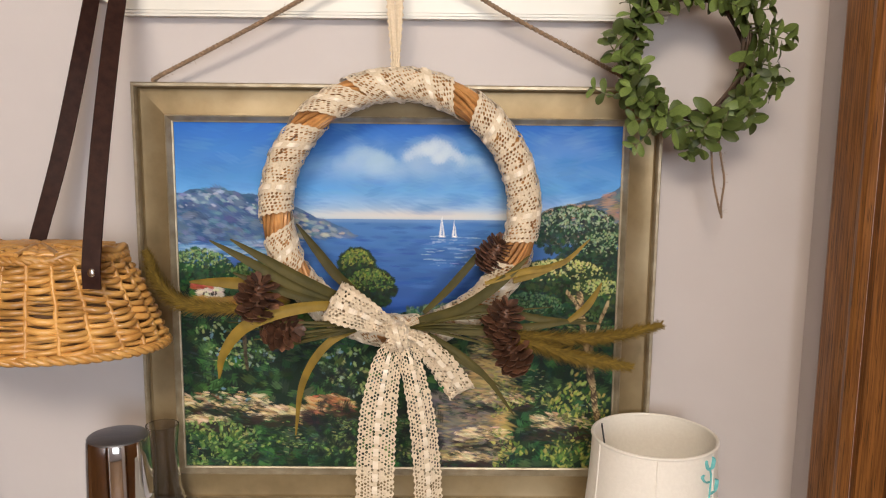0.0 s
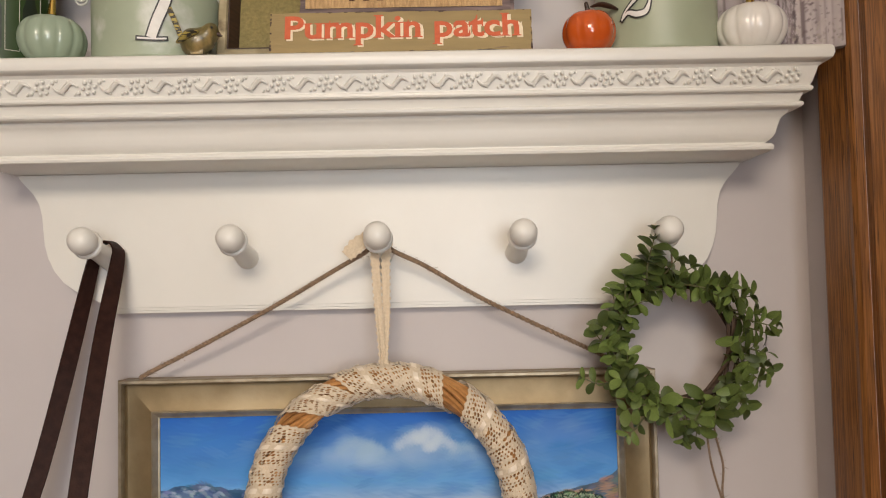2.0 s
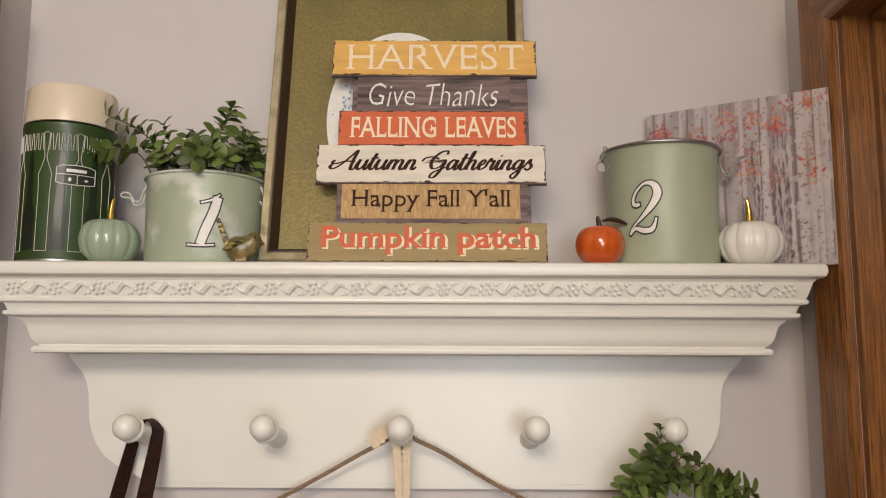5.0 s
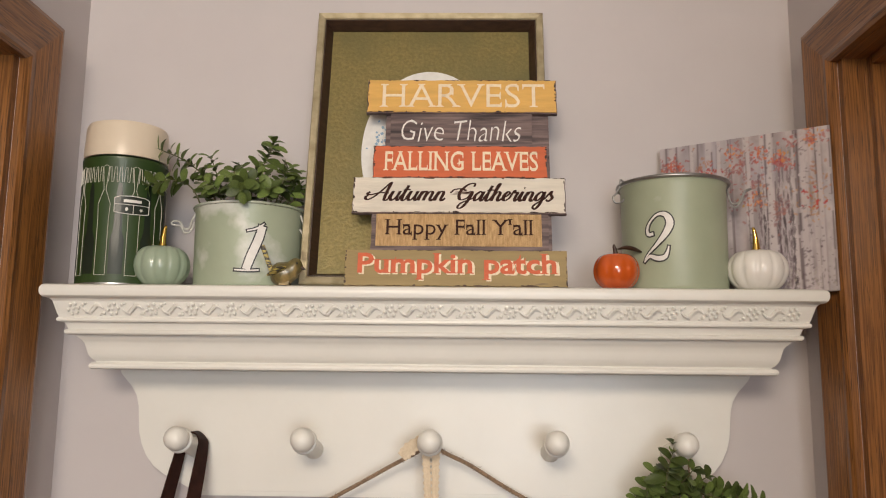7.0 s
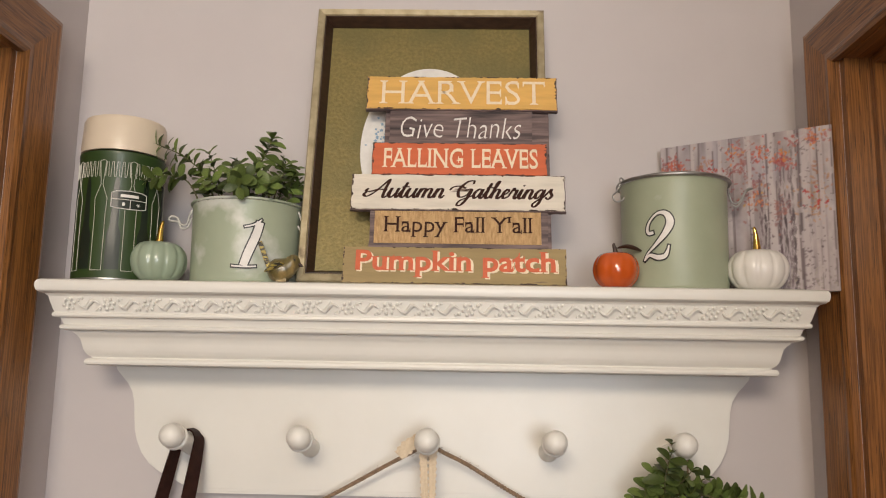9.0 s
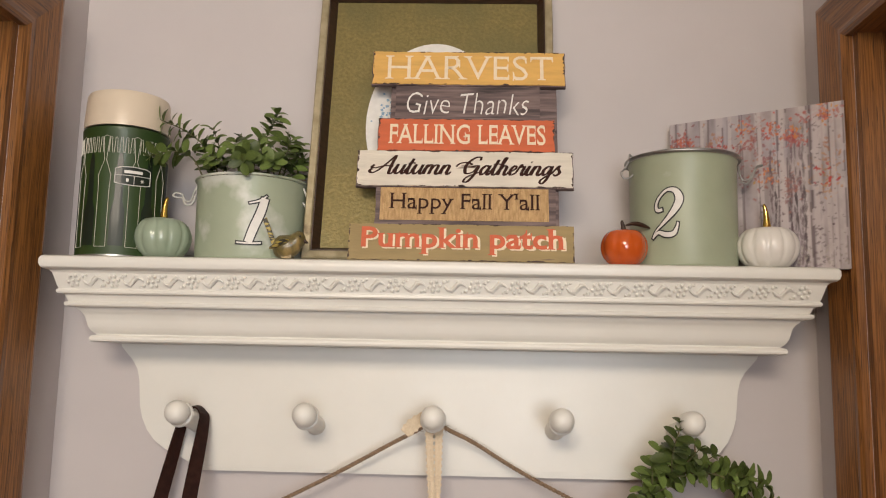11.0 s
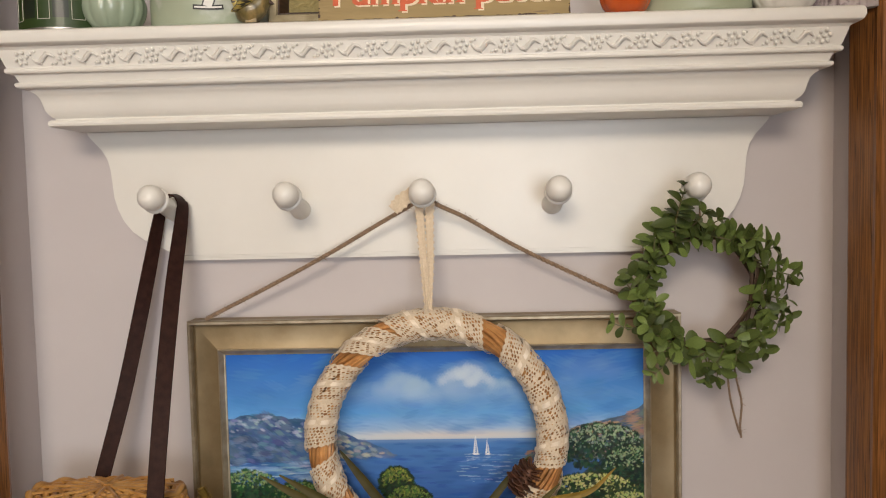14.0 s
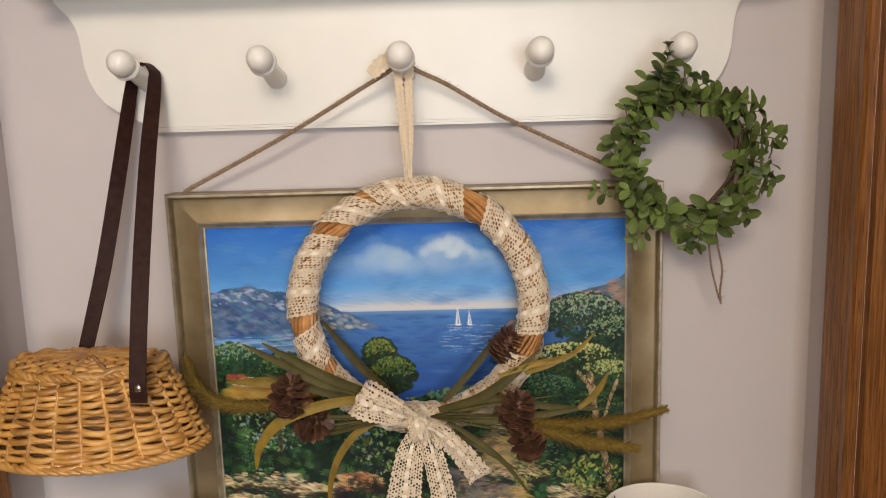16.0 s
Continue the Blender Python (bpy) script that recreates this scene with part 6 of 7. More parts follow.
def lace_mesh(name, place, length, half, parent, label="", step=0.00062, mat=None):
    ns, nw = max(2, int(length / step)), max(4, int(2 * half / step))
    s, w = (np.arange(ns) + 0.5) * length / ns, (np.arange(nw) + 0.5) * 2 * half / nw - half
    gs, gw = np.meshgrid(s, w, indexing="ij")
    keep = lace_holes(gs, gw, half)
    i, j = np.nonzero(keep)
    verts = np.empty(((ns + 1), (nw + 1), 3))
    es, ew = np.arange(ns + 1) * length / ns, np.arange(nw + 1) * 2 * half / nw - half
    for a, sv in enumerate(es):
        verts[a] = place(sv, ew)
    idx = np.arange((ns + 1) * (nw + 1)).reshape(ns + 1, nw + 1)
    quads = np.stack([idx[i, j], idx[i + 1, j], idx[i + 1, j + 1], idx[i, j + 1]], -1)
    used, inv = np.unique(quads, return_inverse=True)
    co = verts.reshape(-1, 3)[used]
    return raw(name, co.tolist(), inv.reshape(-1, 4).tolist(), mat or LACE, parent, label, True)


# --- lace-wrapped wreath ---
WX, WY, WZ, WR, Wr = 0.0085, -0.072, 1.3625, 0.1355, 0.0178
wreath = thing("lace_wreath", pose(WX, WY, WZ), "willow ring wreath wrapped in cream lace with bow", "wreath")
for k in range(18):
    a0 = math.tau * k / 18
    pts = []
    for i in range(97):
        p = math.tau * i / 96
        an = a0 + 2.0 * p + 0.15 * math.sin(5 * p + k)
        rad = WR + 0.0128 * math.cos(an)
        pts.append((rad * math.cos(p), 0.0128 * math.sin(an), rad * math.sin(p)))
    bm = bmesh.new()
    tube(bm, pts, 0.0028, 6)
    part("willow_rod", bm, ROD, wreath, smooth=60)
TURNS = 14


def wrap_place(s, w):
    """The strip winds round the ring; it leans as it goes."""
    th = s / (Wr * 1.0)
    phi_c = th / TURNS + 0.06 * math.sin(th * 0.37 + 1) + 0.05 * math.sin(th * 0.83)
    phi = phi_c + w / WR
    tha = th + 0.9 * w / WR * 2.0
    r = Wr + 0.0010 + 0.014 * w + 0.0004 * np.sin(60 * phi + 3 * tha)
    rad = WR + r * np.cos(tha)
    return np.stack([rad * np.cos(phi), r * np.sin(tha), rad * np.sin(phi)], -1)


lace_mesh("lace_wrap", wrap_place, math.tau * TURNS * Wr, 0.0305, wreath, "cream cotton lace")
# satin ribbon woven through the middle of the lace, showing in short stitches
bm = bmesh.new()
L = math.tau * TURNS * Wr
s = 0.0
while s < L - 0.012:
    row = []
    for i in range(7):
        p = wrap_place(s + 0.0095 * i / 6, np.array([-0.0026, 0.0, 0.0026]))
        c = np.array([WR * math.cos((s / Wr) / TURNS), 0, WR * math.sin((s / Wr) / TURNS)])
        out = p - c
        out /= np.linalg.norm(out, axis=1)[:, None]
        row.append([bm.verts.new(tuple(q)) for q in p + out * (0.0004 + 0.0012 * math.sin(math.pi * i / 6))])
    for a, b in zip(row, row[1:]):
        for k in range(2):
            bm.faces.new((a[k], b[k], b[k + 1], a[k + 1]))
    s += 0.0155
tagged(part("satin_lacing", bm, SATIN, wreath, "cream satin ribbon stitches", smooth=80), kind="stuff")


def ribbon(path_pts, wide, half, name, label="", ruffle=0.0, parent=None, twist=None):
    path = spline(path_pts, 120)
    co = np.array([tuple(p) for p in path])
    seg = np.linalg.norm(np.diff(co, axis=0), axis=1)
    cum = np.concatenate([[0], np.cumsum(seg)])
    tan = np.gradient(co, axis=0)
    tan /= np.linalg.norm(tan, axis=1)[:, None]
    wv = np.array([tuple(v) for v in spline(wide, 120)])
    wv -= tan * (wv * tan).sum(1)[:, None]
    ln = np.linalg.norm(wv, axis=1)
    wv /= ln[:, None]
    nor = np.cross(tan, wv)
    squeeze = np.interp(np.arange(120), np.linspace(0, 119, len(twist)), twist) if twist else np.ones(120)

    def at(sv, w):
        f = np.interp(sv, cum, np.arange(120))
        k = min(int(f), 118)
        t = f - k
        lerp = lambda arr: arr[k] * (1 - t) + arr[k + 1] * t
        p, ww, nn, sq = lerp(co), lerp(wv), lerp(nor), lerp(squeeze)
        w = np.atleast_1d(w)
        bend = ruffle * (np.sin(sv * 260 + w * 180) * (w / half) ** 2) + (1 - sq) * 0.006 * np.cos(w / half * 5.0)
        return p + ww * (w * sq)[:, None] + nn * bend[:, None]

    ob = lace_mesh(name, at, cum[-1], half, parent or wreath, label)
    bm = bmesh.new()
    sv = 0.004
    while half > 0.01 and sv < cum[-1] - 0.012:
        rows = []
        for i in range(5):
            p = at(sv + 0.0095 * i / 4, np.array([-0.003, 0.003]))
            f = min(int(np.interp(sv, cum, np.arange(120))), 119)
            sg = -1 if nor[f][1] > 0 else 1
            rows.append([bm.verts.new(tuple(q)) for q in p + sg * nor[f] * (0.0003 + 0.001 * math.sin(math.pi * i / 4))])
        for a, b in zip(rows, rows[1:]):
            bm.faces.new((a[0], b[0], b[1], a[1]))
        sv += 0.0155
    if half > 0.01:
        tagged(part("satin_lacing", bm, SATIN, ob, smooth=80), kind="stuff")
    return ob


def wl(x, y, z):
    return Vector((x - WX, y - WY, z - WZ))


KN = (0.010, -0.122, 1.235)
X, Zv = (1, 0, 0), (0, 0, 1)
# loops, tails and knot of the bow
ribbon([wl(0.006, -0.118, 1.238), wl(-0.022, -0.134, 1.257), wl(-0.048, -0.140, 1.270), wl(-0.060, -0.128, 1.275), wl(-0.050, -0.112, 1.268), wl(-0.020, -0.108, 1.250), wl(0.004, -0.112, 1.236)],
       [(0.50, 0, 0.86)] * 3, 0.0200, "bow_loop", "lace bow loop", 0.0008, twist=(0.42, 0.85, 1.05, 1.1, 1.05, 0.8, 0.4))
ribbon([wl(0.014, -0.118, 1.236), wl(0.036, -0.134, 1.228), wl(0.060, -0.138, 1.204), wl(0.076, -0.130, 1.178), wl(0.068, -0.116, 1.180), wl(0.044, -0.110, 1.210), wl(0.018, -0.112, 1.232)],
       [(0.78, -0.35, 0.5)] * 3, 0.0170, "bow_loop", "lace bow loop", 0.0008, twist=(0.4, 0.8, 0.95, 0.9, 0.9, 0.8, 0.4))
ribbon([wl(0.006, -0.120, 1.232), wl(-0.003, -0.128, 1.205), wl(-0.012, -0.124, 1.150), wl(-0.016, -0.116, 1.090), wl(-0.018, -0.110, 1.030), wl(-0.019, -0.106, 0.985)],
       [(1, 0, 0), (1, 0.1, 0), (1, -0.1, 0), (1, 0.15, 0)], 0.0215, "bow_tail", "lace bow tail", 0.0012, twist=(0.35, 0.75, 0.95, 1.0, 1.0, 1.0))
ribbon([wl(0.014, -0.122, 1.232), wl(0.023, -0.131, 1.205), wl(0.034, -0.128, 1.150), wl(0.040, -0.122, 1.090), wl(0.043, -0.116, 1.030), wl(0.045, -0.110, 0.992)],
       [(1, 0.3, 0), (1, 0.5, 0), (0.8, 0.5, 0), (0.8, 0.6, 0)], 0.0185, "bow_tail", "lace bow tail", 0.0012, twist=(0.35, 0.7, 0.85, 0.95, 1.0, 1.0))
ribbon([wl(0.004, -0.112, 1.249), wl(0.005, -0.130, 1.247), wl(0.009, -0.139, 1.236), wl(0.012, -0.131, 1.222), wl(0.012, -0.112, 1.220)], [(1, 0, 0.3)] * 3, 0.0140, "bow_knot", "lace bow knot", 0.001, twist=(0.8, 0.9, 0.75, 0.9, 0.8))
bm = bmesh.new()
ball(bm, wl(0.008, -0.119, 1.236), 0.0125, (1.0, 0.8, 1.05), 16, 10)
part("bow_core", bm, SATIN, wreath, smooth=80)
# hanging loop to the third peg: two strands of narrow lace
for dx, dy in ((-0.0030, 0.0), (0.0045, 0.004)):
    ribbon([wl(0.004 + dx * 0.4, -0.078, 1.500), wl(0.003 + dx * 0.3, -0.080, 1.522), wl(0.002 + dx * 1.0, -0.078 + dy, 1.570), wl(0.0 + dx * 1.5, -0.072 + dy, 1.625), wl(dx * 2.3, -0.068 + dy, 1.646)], [(1, 0.5, 0), (1, -0.3, 0)], 0.0055, "hanging_ribbon", "narrow lace hanging ribbon", twist=(1, 0.8, 0.9, 1, 1))
ribbon([wl(-0.004, -0.074, 1.652), wl(-0.014, -0.079, 1.648), wl(-0.024, -0.082, 1.640), wl(-0.034, -0.082, 1.630)], [(0.4, 0, 1)] * 2, 0.0085, "lace_knot", "scrap of knotted lace", 0.001, twist=(0.7, 1, 1.1, 0.9))


# pine cones
def pine_cone(x, y, z, r, h, tilt, turn_, rs):
    t = part("pine_cone", lathe(((0, -h * 0.5), (r * 0.34, -h * 0.3), (r * 0.38, 0), (r * 0.25, h * 0.3), (0, h * 0.5)), 14), CONE, wreath, "brown open pine cone", smooth=60)
    t.matrix_local = Matrix.Translation(wl(x, y, z)) @ pose(0, 0, 0, tilt, turn_, 0)
    verts, faces = [], []
    n = 52
    for k in range(n):
        f = (k + 0.5) / n
        a = k * 2.39996
        zz = -h * 0.5 + h * f
        rad = r * (math.sin(math.pi * min(0.97, 0.12 + 0.80 * f)) ** 0.7)
        up = 0.15 + 0.75 * f
        c, s = math.cos(a), math.sin(a)
        w = 0.0066 * (1.1 - 0.55 * f) * r / 0.019
        inner, outer = rad * 0.30, rad * rs.uniform(0.98, 1.16)
        b = len(verts)
        for rr, ww, dz, th in ((inner, 0.45 * w, 0.0, 0.0012), (outer * 0.85, w, 0.0055 * up, 0.0013), (outer, 0.50 * w, 0.0075 * up, 0.0016), (outer * 1.10, 0.08 * w, 0.0080 * up, 0.0010)):
            for sg, tt in ((-1, 0), (1, 0), (1, -th), (-1, -th)):
                verts.append((rr * c - sg * ww * s, rr * s + sg * ww * c, zz + dz + tt))
        for q in range(3):
            o = b + q * 4
            for i in range(4):
                j = (i + 1) % 4
                faces.append((o + i, o + j, o + 4 + j, o + 4 + i))
        faces.append((b + 12, b + 13, b + 14, b + 15))
    tagged(raw("cone_rosette", verts, faces, CONE, t), kind="stuff")


rc = random.Random(9)
pine_cone(-0.139, -0.118, 1.271, 0.0225, 0.050, 22, 12, rc)
pine_cone(-0.118, -0.104, 1.236, 0.0200, 0.046, 40, 75, rc)
pine_cone(0.119, -0.122, 1.251, 0.0195, 0.044, 20, 14, rc)
pine_cone(0.131, -0.120, 1.214, 0.0195, 0.044, 28, -24, rc)
pine_cone(0.110, -0.078, 1.315, 0.0175, 0.040, 15, 30, rc)


def blade(pts, width, mat, name="blade", parent=None, fold=0.3):
    path = spline([wl(*p) for p in pts], 30)
    bm = bmesh.new()
    rows = []
    for i, p in enumerate(path):
        f = i / 29
        t = (path[min(i + 1, 29)] - path[max(i - 1, 0)]).normalized()
        s_ = t.cross(Vector((0, -1, 0.15))).normalized()
        nn = s_.cross(t)
        w = 0.85 * width * (math.sin(math.pi * (0.16 + 0.82 * f)) ** 0.8) * 0.5 + 0.0002
        rows.append([bm.verts.new(p + s_ * w * k + nn * fold * w * (abs(k) - 0.5)) for k in (-1, -0.5, 0, 0.5, 1)])
    for a, b in zip(rows, rows[1:]):
        for k in range(4):
            bm.faces.new((a[k], a[k + 1], b[k + 1], b[k]))
    return part(name, bm, mat, parent or wreath, smooth=70)


C = (0.0, -0.098, 1.238)
# broad dark blades
for pts, w in (
        ([(-0.045, -0.098, 1.262), (-0.10, -0.112, 1.285), (-0.15, -0.112, 1.312), (-0.191, -0.108, 1.333)], 0.012),
        ([(-0.035, -0.098, 1.262), (-0.09, -0.116, 1.292), (-0.13, -0.116, 1.314), (-0.168, -0.112, 1.335)], 0.013),
        ([(-0.04, -0.100, 1.258), (-0.09, -0.112, 1.272), (-0.14, -0.116, 1.290), (-0.165, -0.116, 1.300)], 0.010),
        ([(-0.03, -0.070, 1.262), (-0.060, -0.062, 1.285), (-0.085, -0.058, 1.315), (-0.108, -0.056, 1.345)], 0.013),
        ([(0.035, -0.088, 1.252), (0.065, -0.068, 1.278), (0.095, -0.060, 1.312), (0.118, -0.058, 1.335)], 0.010),
        ([(0.030, -0.098, 1.246), (0.075, -0.108, 1.262), (0.115, -0.112, 1.290), (0.147, -0.110, 1.320)], 0.013),
        ([(0.04, -0.100, 1.247), (0.10, -0.110, 1.262), (0.16, -0.112, 1.252), (0.225, -0.108, 1.246)], 0.010),
        ([(0.035, -0.098, 1.240), (0.09, -0.112, 1.238), (0.15, -0.114, 1.244), (0.21, -0.110, 1.252)], 0.011),
        ([(0.04, -0.100, 1.232), (0.075, -0.112, 1.212), (0.105, -0.112, 1.185), (0.135, -0.106, 1.142)], 0.008),
        ([(0.03, -0.100, 1.226), (0.06, -0.110, 1.214), (0.09, -0.112, 1.196), (0.12, -0.110, 1.175)], 0.007)):
    blade(pts, w, BLADE)
for pts, w in (
        ([(-0.035, -0.100, 1.264), (-0.10, -0.118, 1.262), (-0.150, -0.124, 1.245), (-0.175, -0.124, 1.215), (-0.182, -0.120, 1.186)], 0.015),
        ([(-0.03, -0.098, 1.240), (-0.068, -0.112, 1.222), (-0.094, -0.114, 1.180), (-0.103, -0.112, 1.120)], 0.010),
        ([(-0.06, -0.098, 1.268), (-0.11, -0.108, 1.282), (-0.17, -0.110, 1.288), (-0.214, -0.106, 1.288)], 0.016),
        ([(0.10, -0.112, 1.290), (0.140, -0.112, 1.303), (0.18, -0.112, 1.312), (0.21, -0.110, 1.338)], 0.008),
        ([(0.19, -0.112, 1.250), (0.205, -0.112, 1.262), (0.215, -0.112, 1.275), (0.224, -0.112, 1.292)], 0.009),
        ([(0.13, -0.110, 1.292), (0.16, -0.112, 1.304), (0.19, -0.112, 1.318)], 0.009)):
    blade(pts, w, MUSTARD)
for k in range(26):
    sg = -1 if k % 2 else 1
    L_ = rc.uniform(0.08, 0.19)
    an = rc.uniform(-0.20, 0.16)
    x1, z1 = sg * L_, 1.236 + L_ * math.sin(an)
    blade([(0.02 * sg, -0.098, 1.238), (0.5 * x1, -0.106 - rc.uniform(0, 0.01), 0.5 * (1.242 + z1) + 0.004), (x1, -0.104, z1)], rc.uniform(0.0016, 0.0032), BLADE, "fine_blade")


def plume(pts, r0, hairs, rs):
    """A soft dyed grass head: a stalk with many short fine hairs."""
    path = spline([wl(*p) for p in pts], 60)
    bm = bmesh.new()
    tube(bm, path, 0.0011, 5)
    st = part("plume_stalk", bm, PLUME, wreath, "mustard dyed grass plume", smooth=60)
    verts, faces = [], []
    for k in range(hairs):
        f = rs.random()
        i = min(int(f * 59), 58)
        p = path[i].lerp(path[i + 1], f * 59 - i)
        t = (path[i + 1] - path[i]).normalized()
        d = Vector((rs.gauss(0, 1), rs.gauss(0, 1), rs.gauss(0, 1)))
        d = (d - t * d.dot(t)).normalized()
        ln = r0 * rs.uniform(0.6, 1.3) * (math.sin(math.pi * (0.12 + 0.80 * f)) ** 0.6)
        e1 = p + d * ln * 0.55 + t * ln * 0.7
        e2_ = p + d * ln + t * ln * 1.1
        s_ = t.cross(d) * 0.00045
        b = len(verts)
        verts += [p - s_, p + s_, e1 - s_, e1 + s_, e2_]
        faces += [(b, b + 1, b + 3, b + 2), (b + 2, b + 3, b + 4)]
    tagged(raw("plume_fluff", verts, faces, PLUME, st), kind="stuff")


plume([(-0.13, -0.112, 1.262), (-0.175, -0.118, 1.262), (-0.215, -0.122, 1.268), (-0.240, -0.124, 1.290), (-0.252, -0.122, 1.320)], 0.0125, 3600, rc)
plume([(0.10, -0.108, 1.240), (0.17, -0.114, 1.232), (0.23, -0.116, 1.234), (0.288, -0.112, 1.246)], 0.0115, 3600, rc)
plume([(0.10, -0.108, 1.238), (0.15, -0.116, 1.226), (0.20, -0.118, 1.212), (0.256, -0.112, 1.200)], 0.0125, 3600, rc)

# --- green wreath on the fifth peg ---
GX, GY, GZ, GR = 0.3150, -0.066, 1.5310, 0.0655
green = thing("boxwood_wreath", pose(GX, GY, GZ), "small green boxwood wreath hanging from a peg", "wreath")
TWIG = material("vine_twig", (0.085, 0.05, 0.03), (0.05, 0.028, 0.018), 0.7, scale=120, bump=0.3, random=0.2)
rg = random.Random(21)
for k in range(9):
    a0 = rg.uniform(0, 6)
    pts = []
    for i in range(61):
        p = math.tau * i / 60
        an = a0 + 3 * p
        rad = GR + 0.0062 * math.cos(an)
        pts.append((rad * math.cos(p), 0.0062 * math.sin(an), rad * math.sin(p)))
    bm = bmesh.new()
    tube(bm, pts, 0.0019, 6)
    part("twig", bm, TWIG, green, smooth=60)
for k in range(46):
    p = math.tau * k / 46 + rg.uniform(-0.05, 0.05)
    c, s_ = math.cos(p), math.sin(p)
    lit = s_ * 0.2 - c  # the near-round leaves sit on one half, the slender ones on the other
    base = Vector(((GR + rg.uniform(-0.004, 0.006)) * c, -0.006, (GR + rg.uniform(-0.004, 0.006)) * s_))
    turn_dir = Vector((s_, 0, -c)) if lit > -0.2 else Vector((s_ * 0.6 + c * 0.6, 0, -c * 0.6 + s_ * 0.5))
    out = rg.uniform(-0.7, 0.85)
    d = (turn_dir + Vector((c, 0, s_)) * out + Vector((0, -rg.uniform(0.2, 0.8), 0))).normalized()
    ln = rg.uniform(0.024, 0.040)
    kinds = (0, 0, 0, 1) if lit > -0.2 else (1, 1, 2)
    sprig(green, [base, base + d * ln * 0.5 + Vector((0, -0.003, 0)), base + d * ln], 0.0215 if lit > -0.2 else 0.0235, rg, kinds, 0.0105)
# the sprig that climbs to the peg, and stray ones at the rim
sprig(green, [(-0.030, -0.012, 0.058), (-0.032, -0.022, 0.078), (-0.029, -0.028, 0.097), (-0.023, -0.030, 0.118)], 0.024, rg, (0, 0, 1), 0.0085)
sprig(green, [(0.062, -0.008, 0.028), (0.078, -0.014, 0.030), (0.092, -0.018, 0.026), (0.104, -0.018, 0.020)], 0.019, rg, (1, 2), 0.012)
sprig(green, [(0.060, -0.008, -0.005), (0.076, -0.012, -0.008), (0.092, -0.014, -0.012)], 0.019, rg, (2, 2, 1), 0.010)
sprig(green, [(-0.06, -0.006, -0.04), (-0.082, -0.012, -0.042), (-0.100, -0.012, -0.036)], 0.017, rg, (0, 1), 0.011)
sprig(green, [(-0.03, -0.006, -0.07), (-0.045, -0.010, -0.088), (-0.055, -0.010, -0.096)], 0.016, rg, (1, 1), 0.011)
sprig(green, [(0.0, -0.006, -0.07), (0.008, -0.010, -0.09), (0.004, -0.010, -0.103)], 0.017, rg, (1, 0), 0.011)
rope([(0.0, -0.004, 0.070), (-0.002, -0.010, 0.090), (-0.004, -0.014, 0.108), (-0.008, -0.012, 0.120), (-0.0078, 0.0, 0.1235)], 0.0012, JUTE, green, "hanging_string", 30, 60)
rope([(0.028, -0.004, -0.066), (0.031, -0.004, -0.100), (0.035, -0.003, -0.130), (0.043, -0.002, -0.160), (0.047, -0.001, -0.170)], 0.0015, JUTE, green, "loose_twine", 40, 80)
rope([(0.034, -0.005, -0.066), (0.041, -0.005, -0.105), (0.047, -0.004, -0.132), (0.046, -0.002, -0.158), (0.0475, -0.001, -0.174)], 0.0015, JUTE, green, "loose_twine", 40, 80, 2, 24)
rope([(-0.004, 0.004, -0.066), (0.006, -0.002, -0.060), (0.016, -0.002, -0.062), (0.028, 0.0, -0.072)], 0.0018, JUTE, green, "wound_twine", 20, 50)

# ---- on the console below ----
console = thing("console_table", pose(0, -0.17, 0.06), "plain white console table against the end wall", "table")
part("tabletop", box((-0.46, -0.14, 0.815), (0.455, 0.16, 0.84)), WHITE, console, bevel=0.003)
for sx in (-0.43, 0.385):
    for sy in (-0.125, 0.10):
        part("leg", box((sx, sy, 0), (sx + 0.04, sy + 0.04, 0.8149)), WHITE, console, bevel=0.003)
CT = 0.9
CHROME = material("chrome", (0.62, 0.62, 0.63), (0.58, 0.58, 0.6), 0.07, metal=1.0, bump=0.0, rough_var=0.03)
BRUSHED = material("brushed_lid", (0.30, 0.31, 0.34), (0.26, 0.27, 0.30), 0.34, metal=0.9, scale=220, stretch=(0.3, 4, 1), bump=0.08)
shaker = thing("chrome_flask", pose(-0.288, -0.132, CT), "polished chrome shaker with flat brushed top", "shaker")
part("body", lathe(((0, 0), (0.030, 0), (0.0335, 0.004), (0.0342, 0.10), (0.0338, 0.148), (0.0328, 0.150), (0.0, 0.1505)), 56), CHROME, shaker, smooth=40)
lid_ = part("lid", lathe(((0.030, 0.1506), (0.0340, 0.151), (0.0344, 0.153), (0.0336, 0.1545), (0.0344, 0.156), (0.0344, 0.158), (0.0336, 0.1595), (0.0344, 0.161), (0.0342, 0.165), (0.0330, 0.210), (0.0320, 0.2235), (0.0312, 0.2255)), 56), CHROME, shaker, smooth=35)
part("lid_top", lathe(((0.0311, 0.2254), (0.0300, 0.2268), (0.022, 0.2280), (0, 0.2285)), 56), BRUSHED, lid_, "brushed steel top", smooth=40)
GLASS = bpy.data.materials.new("clear_glass")
GLASS.use_nodes = True
gb = GLASS.node_tree.nodes["Principled BSDF"]
gb.inputs["Transmission Weight"].default_value, gb.inputs["Roughness"].default_value, gb.inputs["IOR"].default_value = 1.0, 0.03, 1.45
vase = lathe(((0, 0), (0.032, 0), (0.036, 0.006), (0.035, 0.06), (0.028, 0.105), (0.019, 0.140), (0.0155, 0.185), (0.0185, 0.215), (0.0170, 0.215), (0.0140, 0.185), (0.0172, 0.140), (0.026, 0.105), (0.033, 0.06), (0.033, 0.010), (0, 0.009)), 48)
gv = part("glass_vase", vase, GLASS, smooth=50)
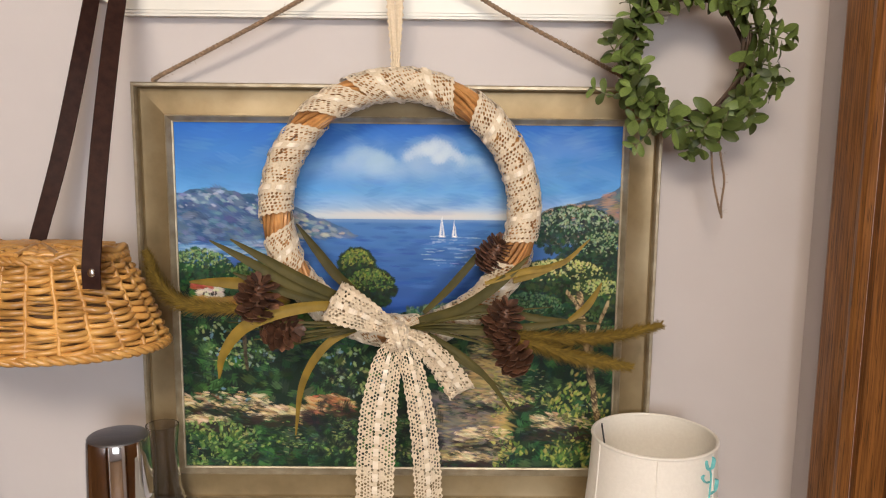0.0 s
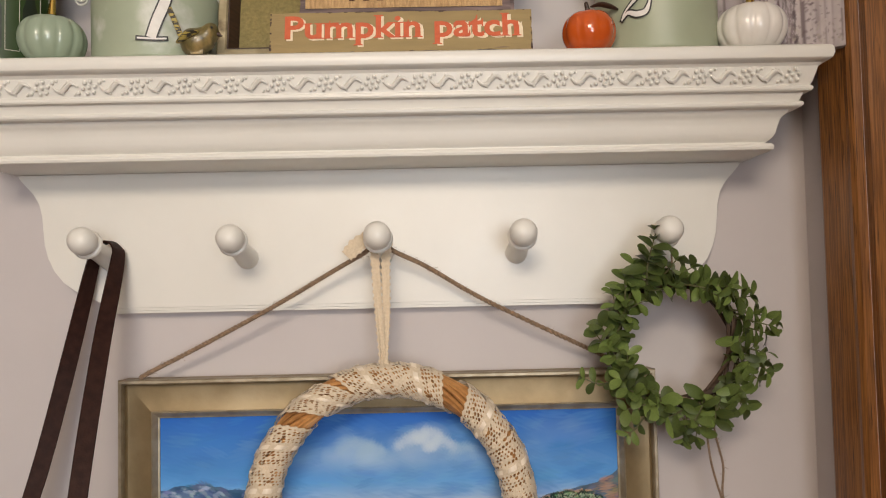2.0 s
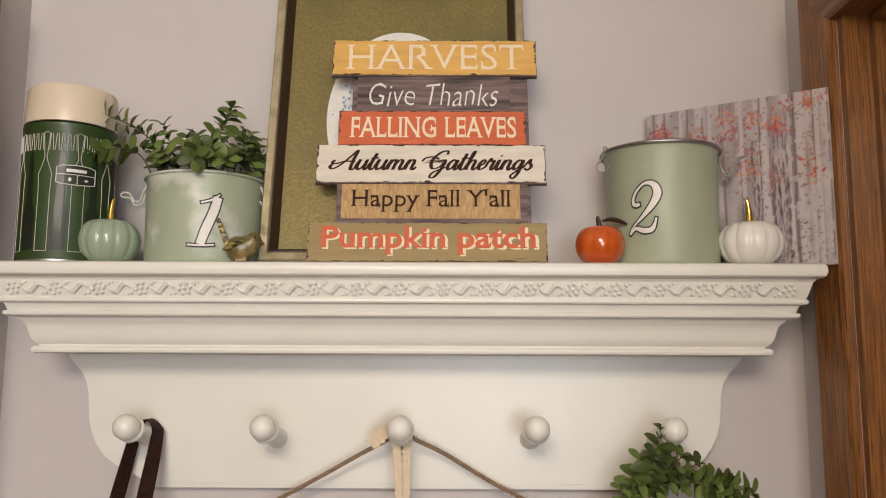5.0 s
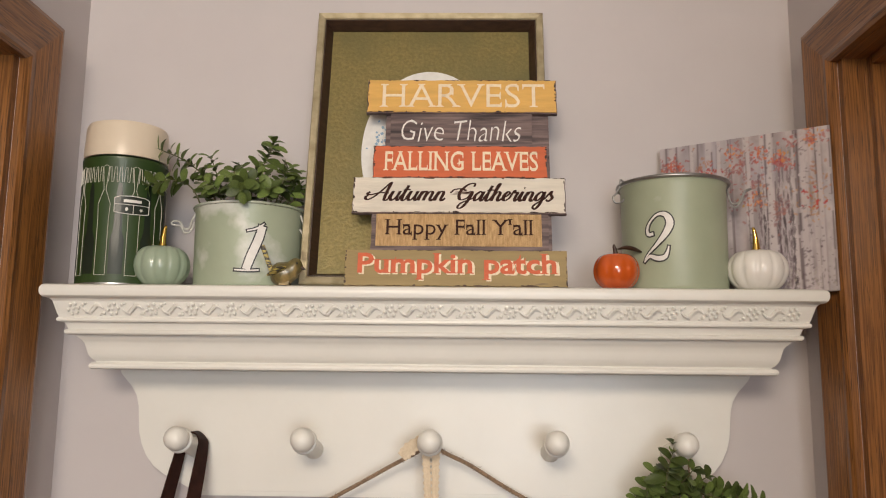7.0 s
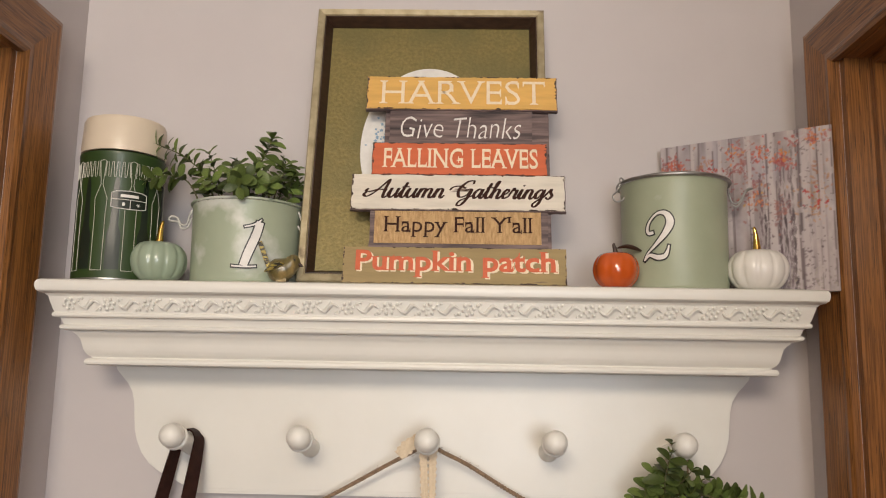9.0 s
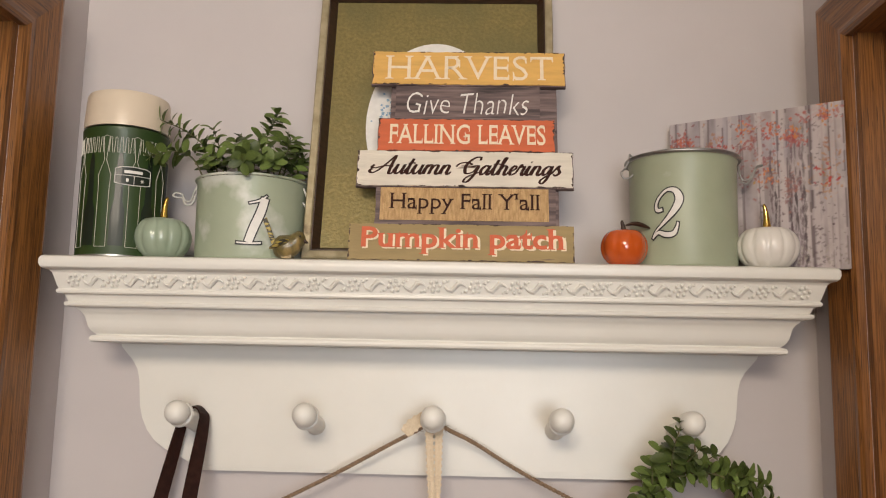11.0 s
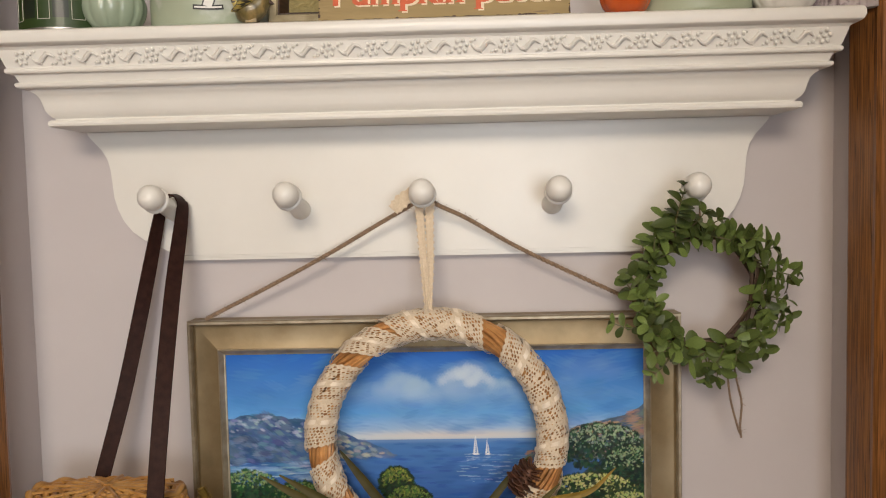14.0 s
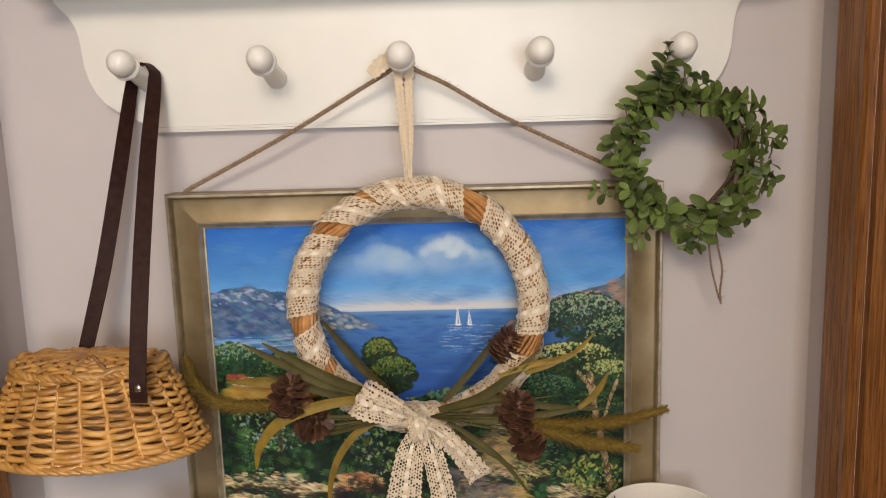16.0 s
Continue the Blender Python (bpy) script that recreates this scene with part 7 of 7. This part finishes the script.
gv.matrix_world = pose(-0.262, -0.070, CT)
tagged(gv, "clear glass bottle vase beside the shaker", "vase")

lamp = thing("table_lamp", pose(0.290, -0.105, CT), "white fabric lamp shade with turquoise scroll pattern", "lamp")
SHADE = material("shade_fabric", (0.84, 0.80, 0.73), (0.81, 0.77, 0.70), 0.8, scale=260, bump=0.2, sheen=0.2)
TEAL = material("turquoise_print", (0.12, 0.45, 0.47), (0.18, 0.52, 0.54), 0.7, scale=200)
SR, SH = 0.0672, 0.2200


def shade_point(a, h, off=0.0):
    """Shade radius: pinched at the top, flaring below; six soft panels."""
    f = (SH - h) / 0.16
    r = SR + 0.006 * f + 0.012 * f * f - 0.0022 * abs(math.sin(3 * a)) ** 0.7 * f + off
    return Vector((r * math.cos(a), r * math.sin(a), h))


bm = bmesh.new()
rows = []
for off, hs in ((0.0, np.linspace(SH - 0.16, SH, 15)), (-0.0013, np.linspace(SH, SH - 0.16, 15))):
    for h in hs:
        rows.append([bm.verts.new(shade_point(math.tau * k / 96, h, off)) for k in range(96)])
for a, b in zip(rows, rows[1:] + rows[:1]):
    for k in range(96):
        bm.faces.new((a[k], a[(k + 1) % 96], b[(k + 1) % 96], b[k]))
shade = part("shade", bm, SHADE, lamp, "white fabric shade", smooth=60)
for h in (SH, SH - 0.16):
    bm = bmesh.new()
    tube(bm, [shade_point(math.tau * k / 72, h, -0.0004) for k in range(73)], 0.0019, 7)
    part("trim", bm, SHADE, shade, smooth=60)
for k in range(6):
    bm = bmesh.new()
    a = math.tau * k / 6 + 0.32
    tube(bm, [shade_point(a, h, 0.0002) for h in np.linspace(SH - 0.158, SH - 0.002, 12)], 0.0011, 6)
    part("seam", bm, SHADE, shade, smooth=60)
bm = bmesh.new()
def vine(a0, h0, flip):
    pts = [(0, 0), (0.002, 0.02), (-0.002, 0.045), (0.003, 0.072), (0.0, 0.085)]
    tube(bm, [shade_point(a0 + flip * p.x / SR, h0 + p.y, 0.0007) for p in spline([(x, y, 0) for x, y in pts], 20)], 0.0012, 5)
    for x, y, dx, dy in ((0.001, 0.018, 0.016, 0.010), (-0.001, 0.040, -0.015, 0.008), (0.001, 0.056, 0.016, 0.010), (0.001, 0.070, -0.014, 0.008), (0.0, 0.083, 0.007, 0.010), (0, 0.083, -0.007, 0.009), (0, 0.028, -0.012, 0.012)):
        q = spline([(x, y, 0), (x + dx * 0.6, y + dy * 0.2, 0), (x + dx, y + dy, 0), (x + dx * 0.75, y + dy * 1.25, 0)], 12)
        tube(bm, [shade_point(a0 + flip * p.x / SR, h0 + p.y, 0.0007) for p in q], [0.0009 + 0.0022 * math.sin(math.pi * (i + 0.5) / 12) for i in range(12)], 6, 0.35)
vine(-0.85, SH - 0.10, 1)
part("scroll_print", bm, TEAL, shade, "turquoise scroll print", smooth=60)
bm = bmesh.new()
tube(bm, [(0, 0, SH - 0.060), (-0.030, 0.020, SH - 0.045), (-0.045, 0.040, SH - 0.030), (-0.0490, 0.0440, SH - 0.003)], 0.0010, 6)
tube(bm, [(0, 0, SH - 0.060), (0.035, -0.03, SH - 0.062), (0.055, -0.046, SH - 0.062)], 0.0010, 6)
part("spider", bm, INK_BLACK, lamp, smooth=60)
part("stand", lathe(((0, 0), (0.05, 0), (0.052, 0.006), (0.02, 0.02), (0.010, 0.035), (0.012, 0.06), (0.008, 0.09), (0.008, SH - 0.060), (0, SH - 0.0595)), 32), WHITE, lamp, smooth=40)
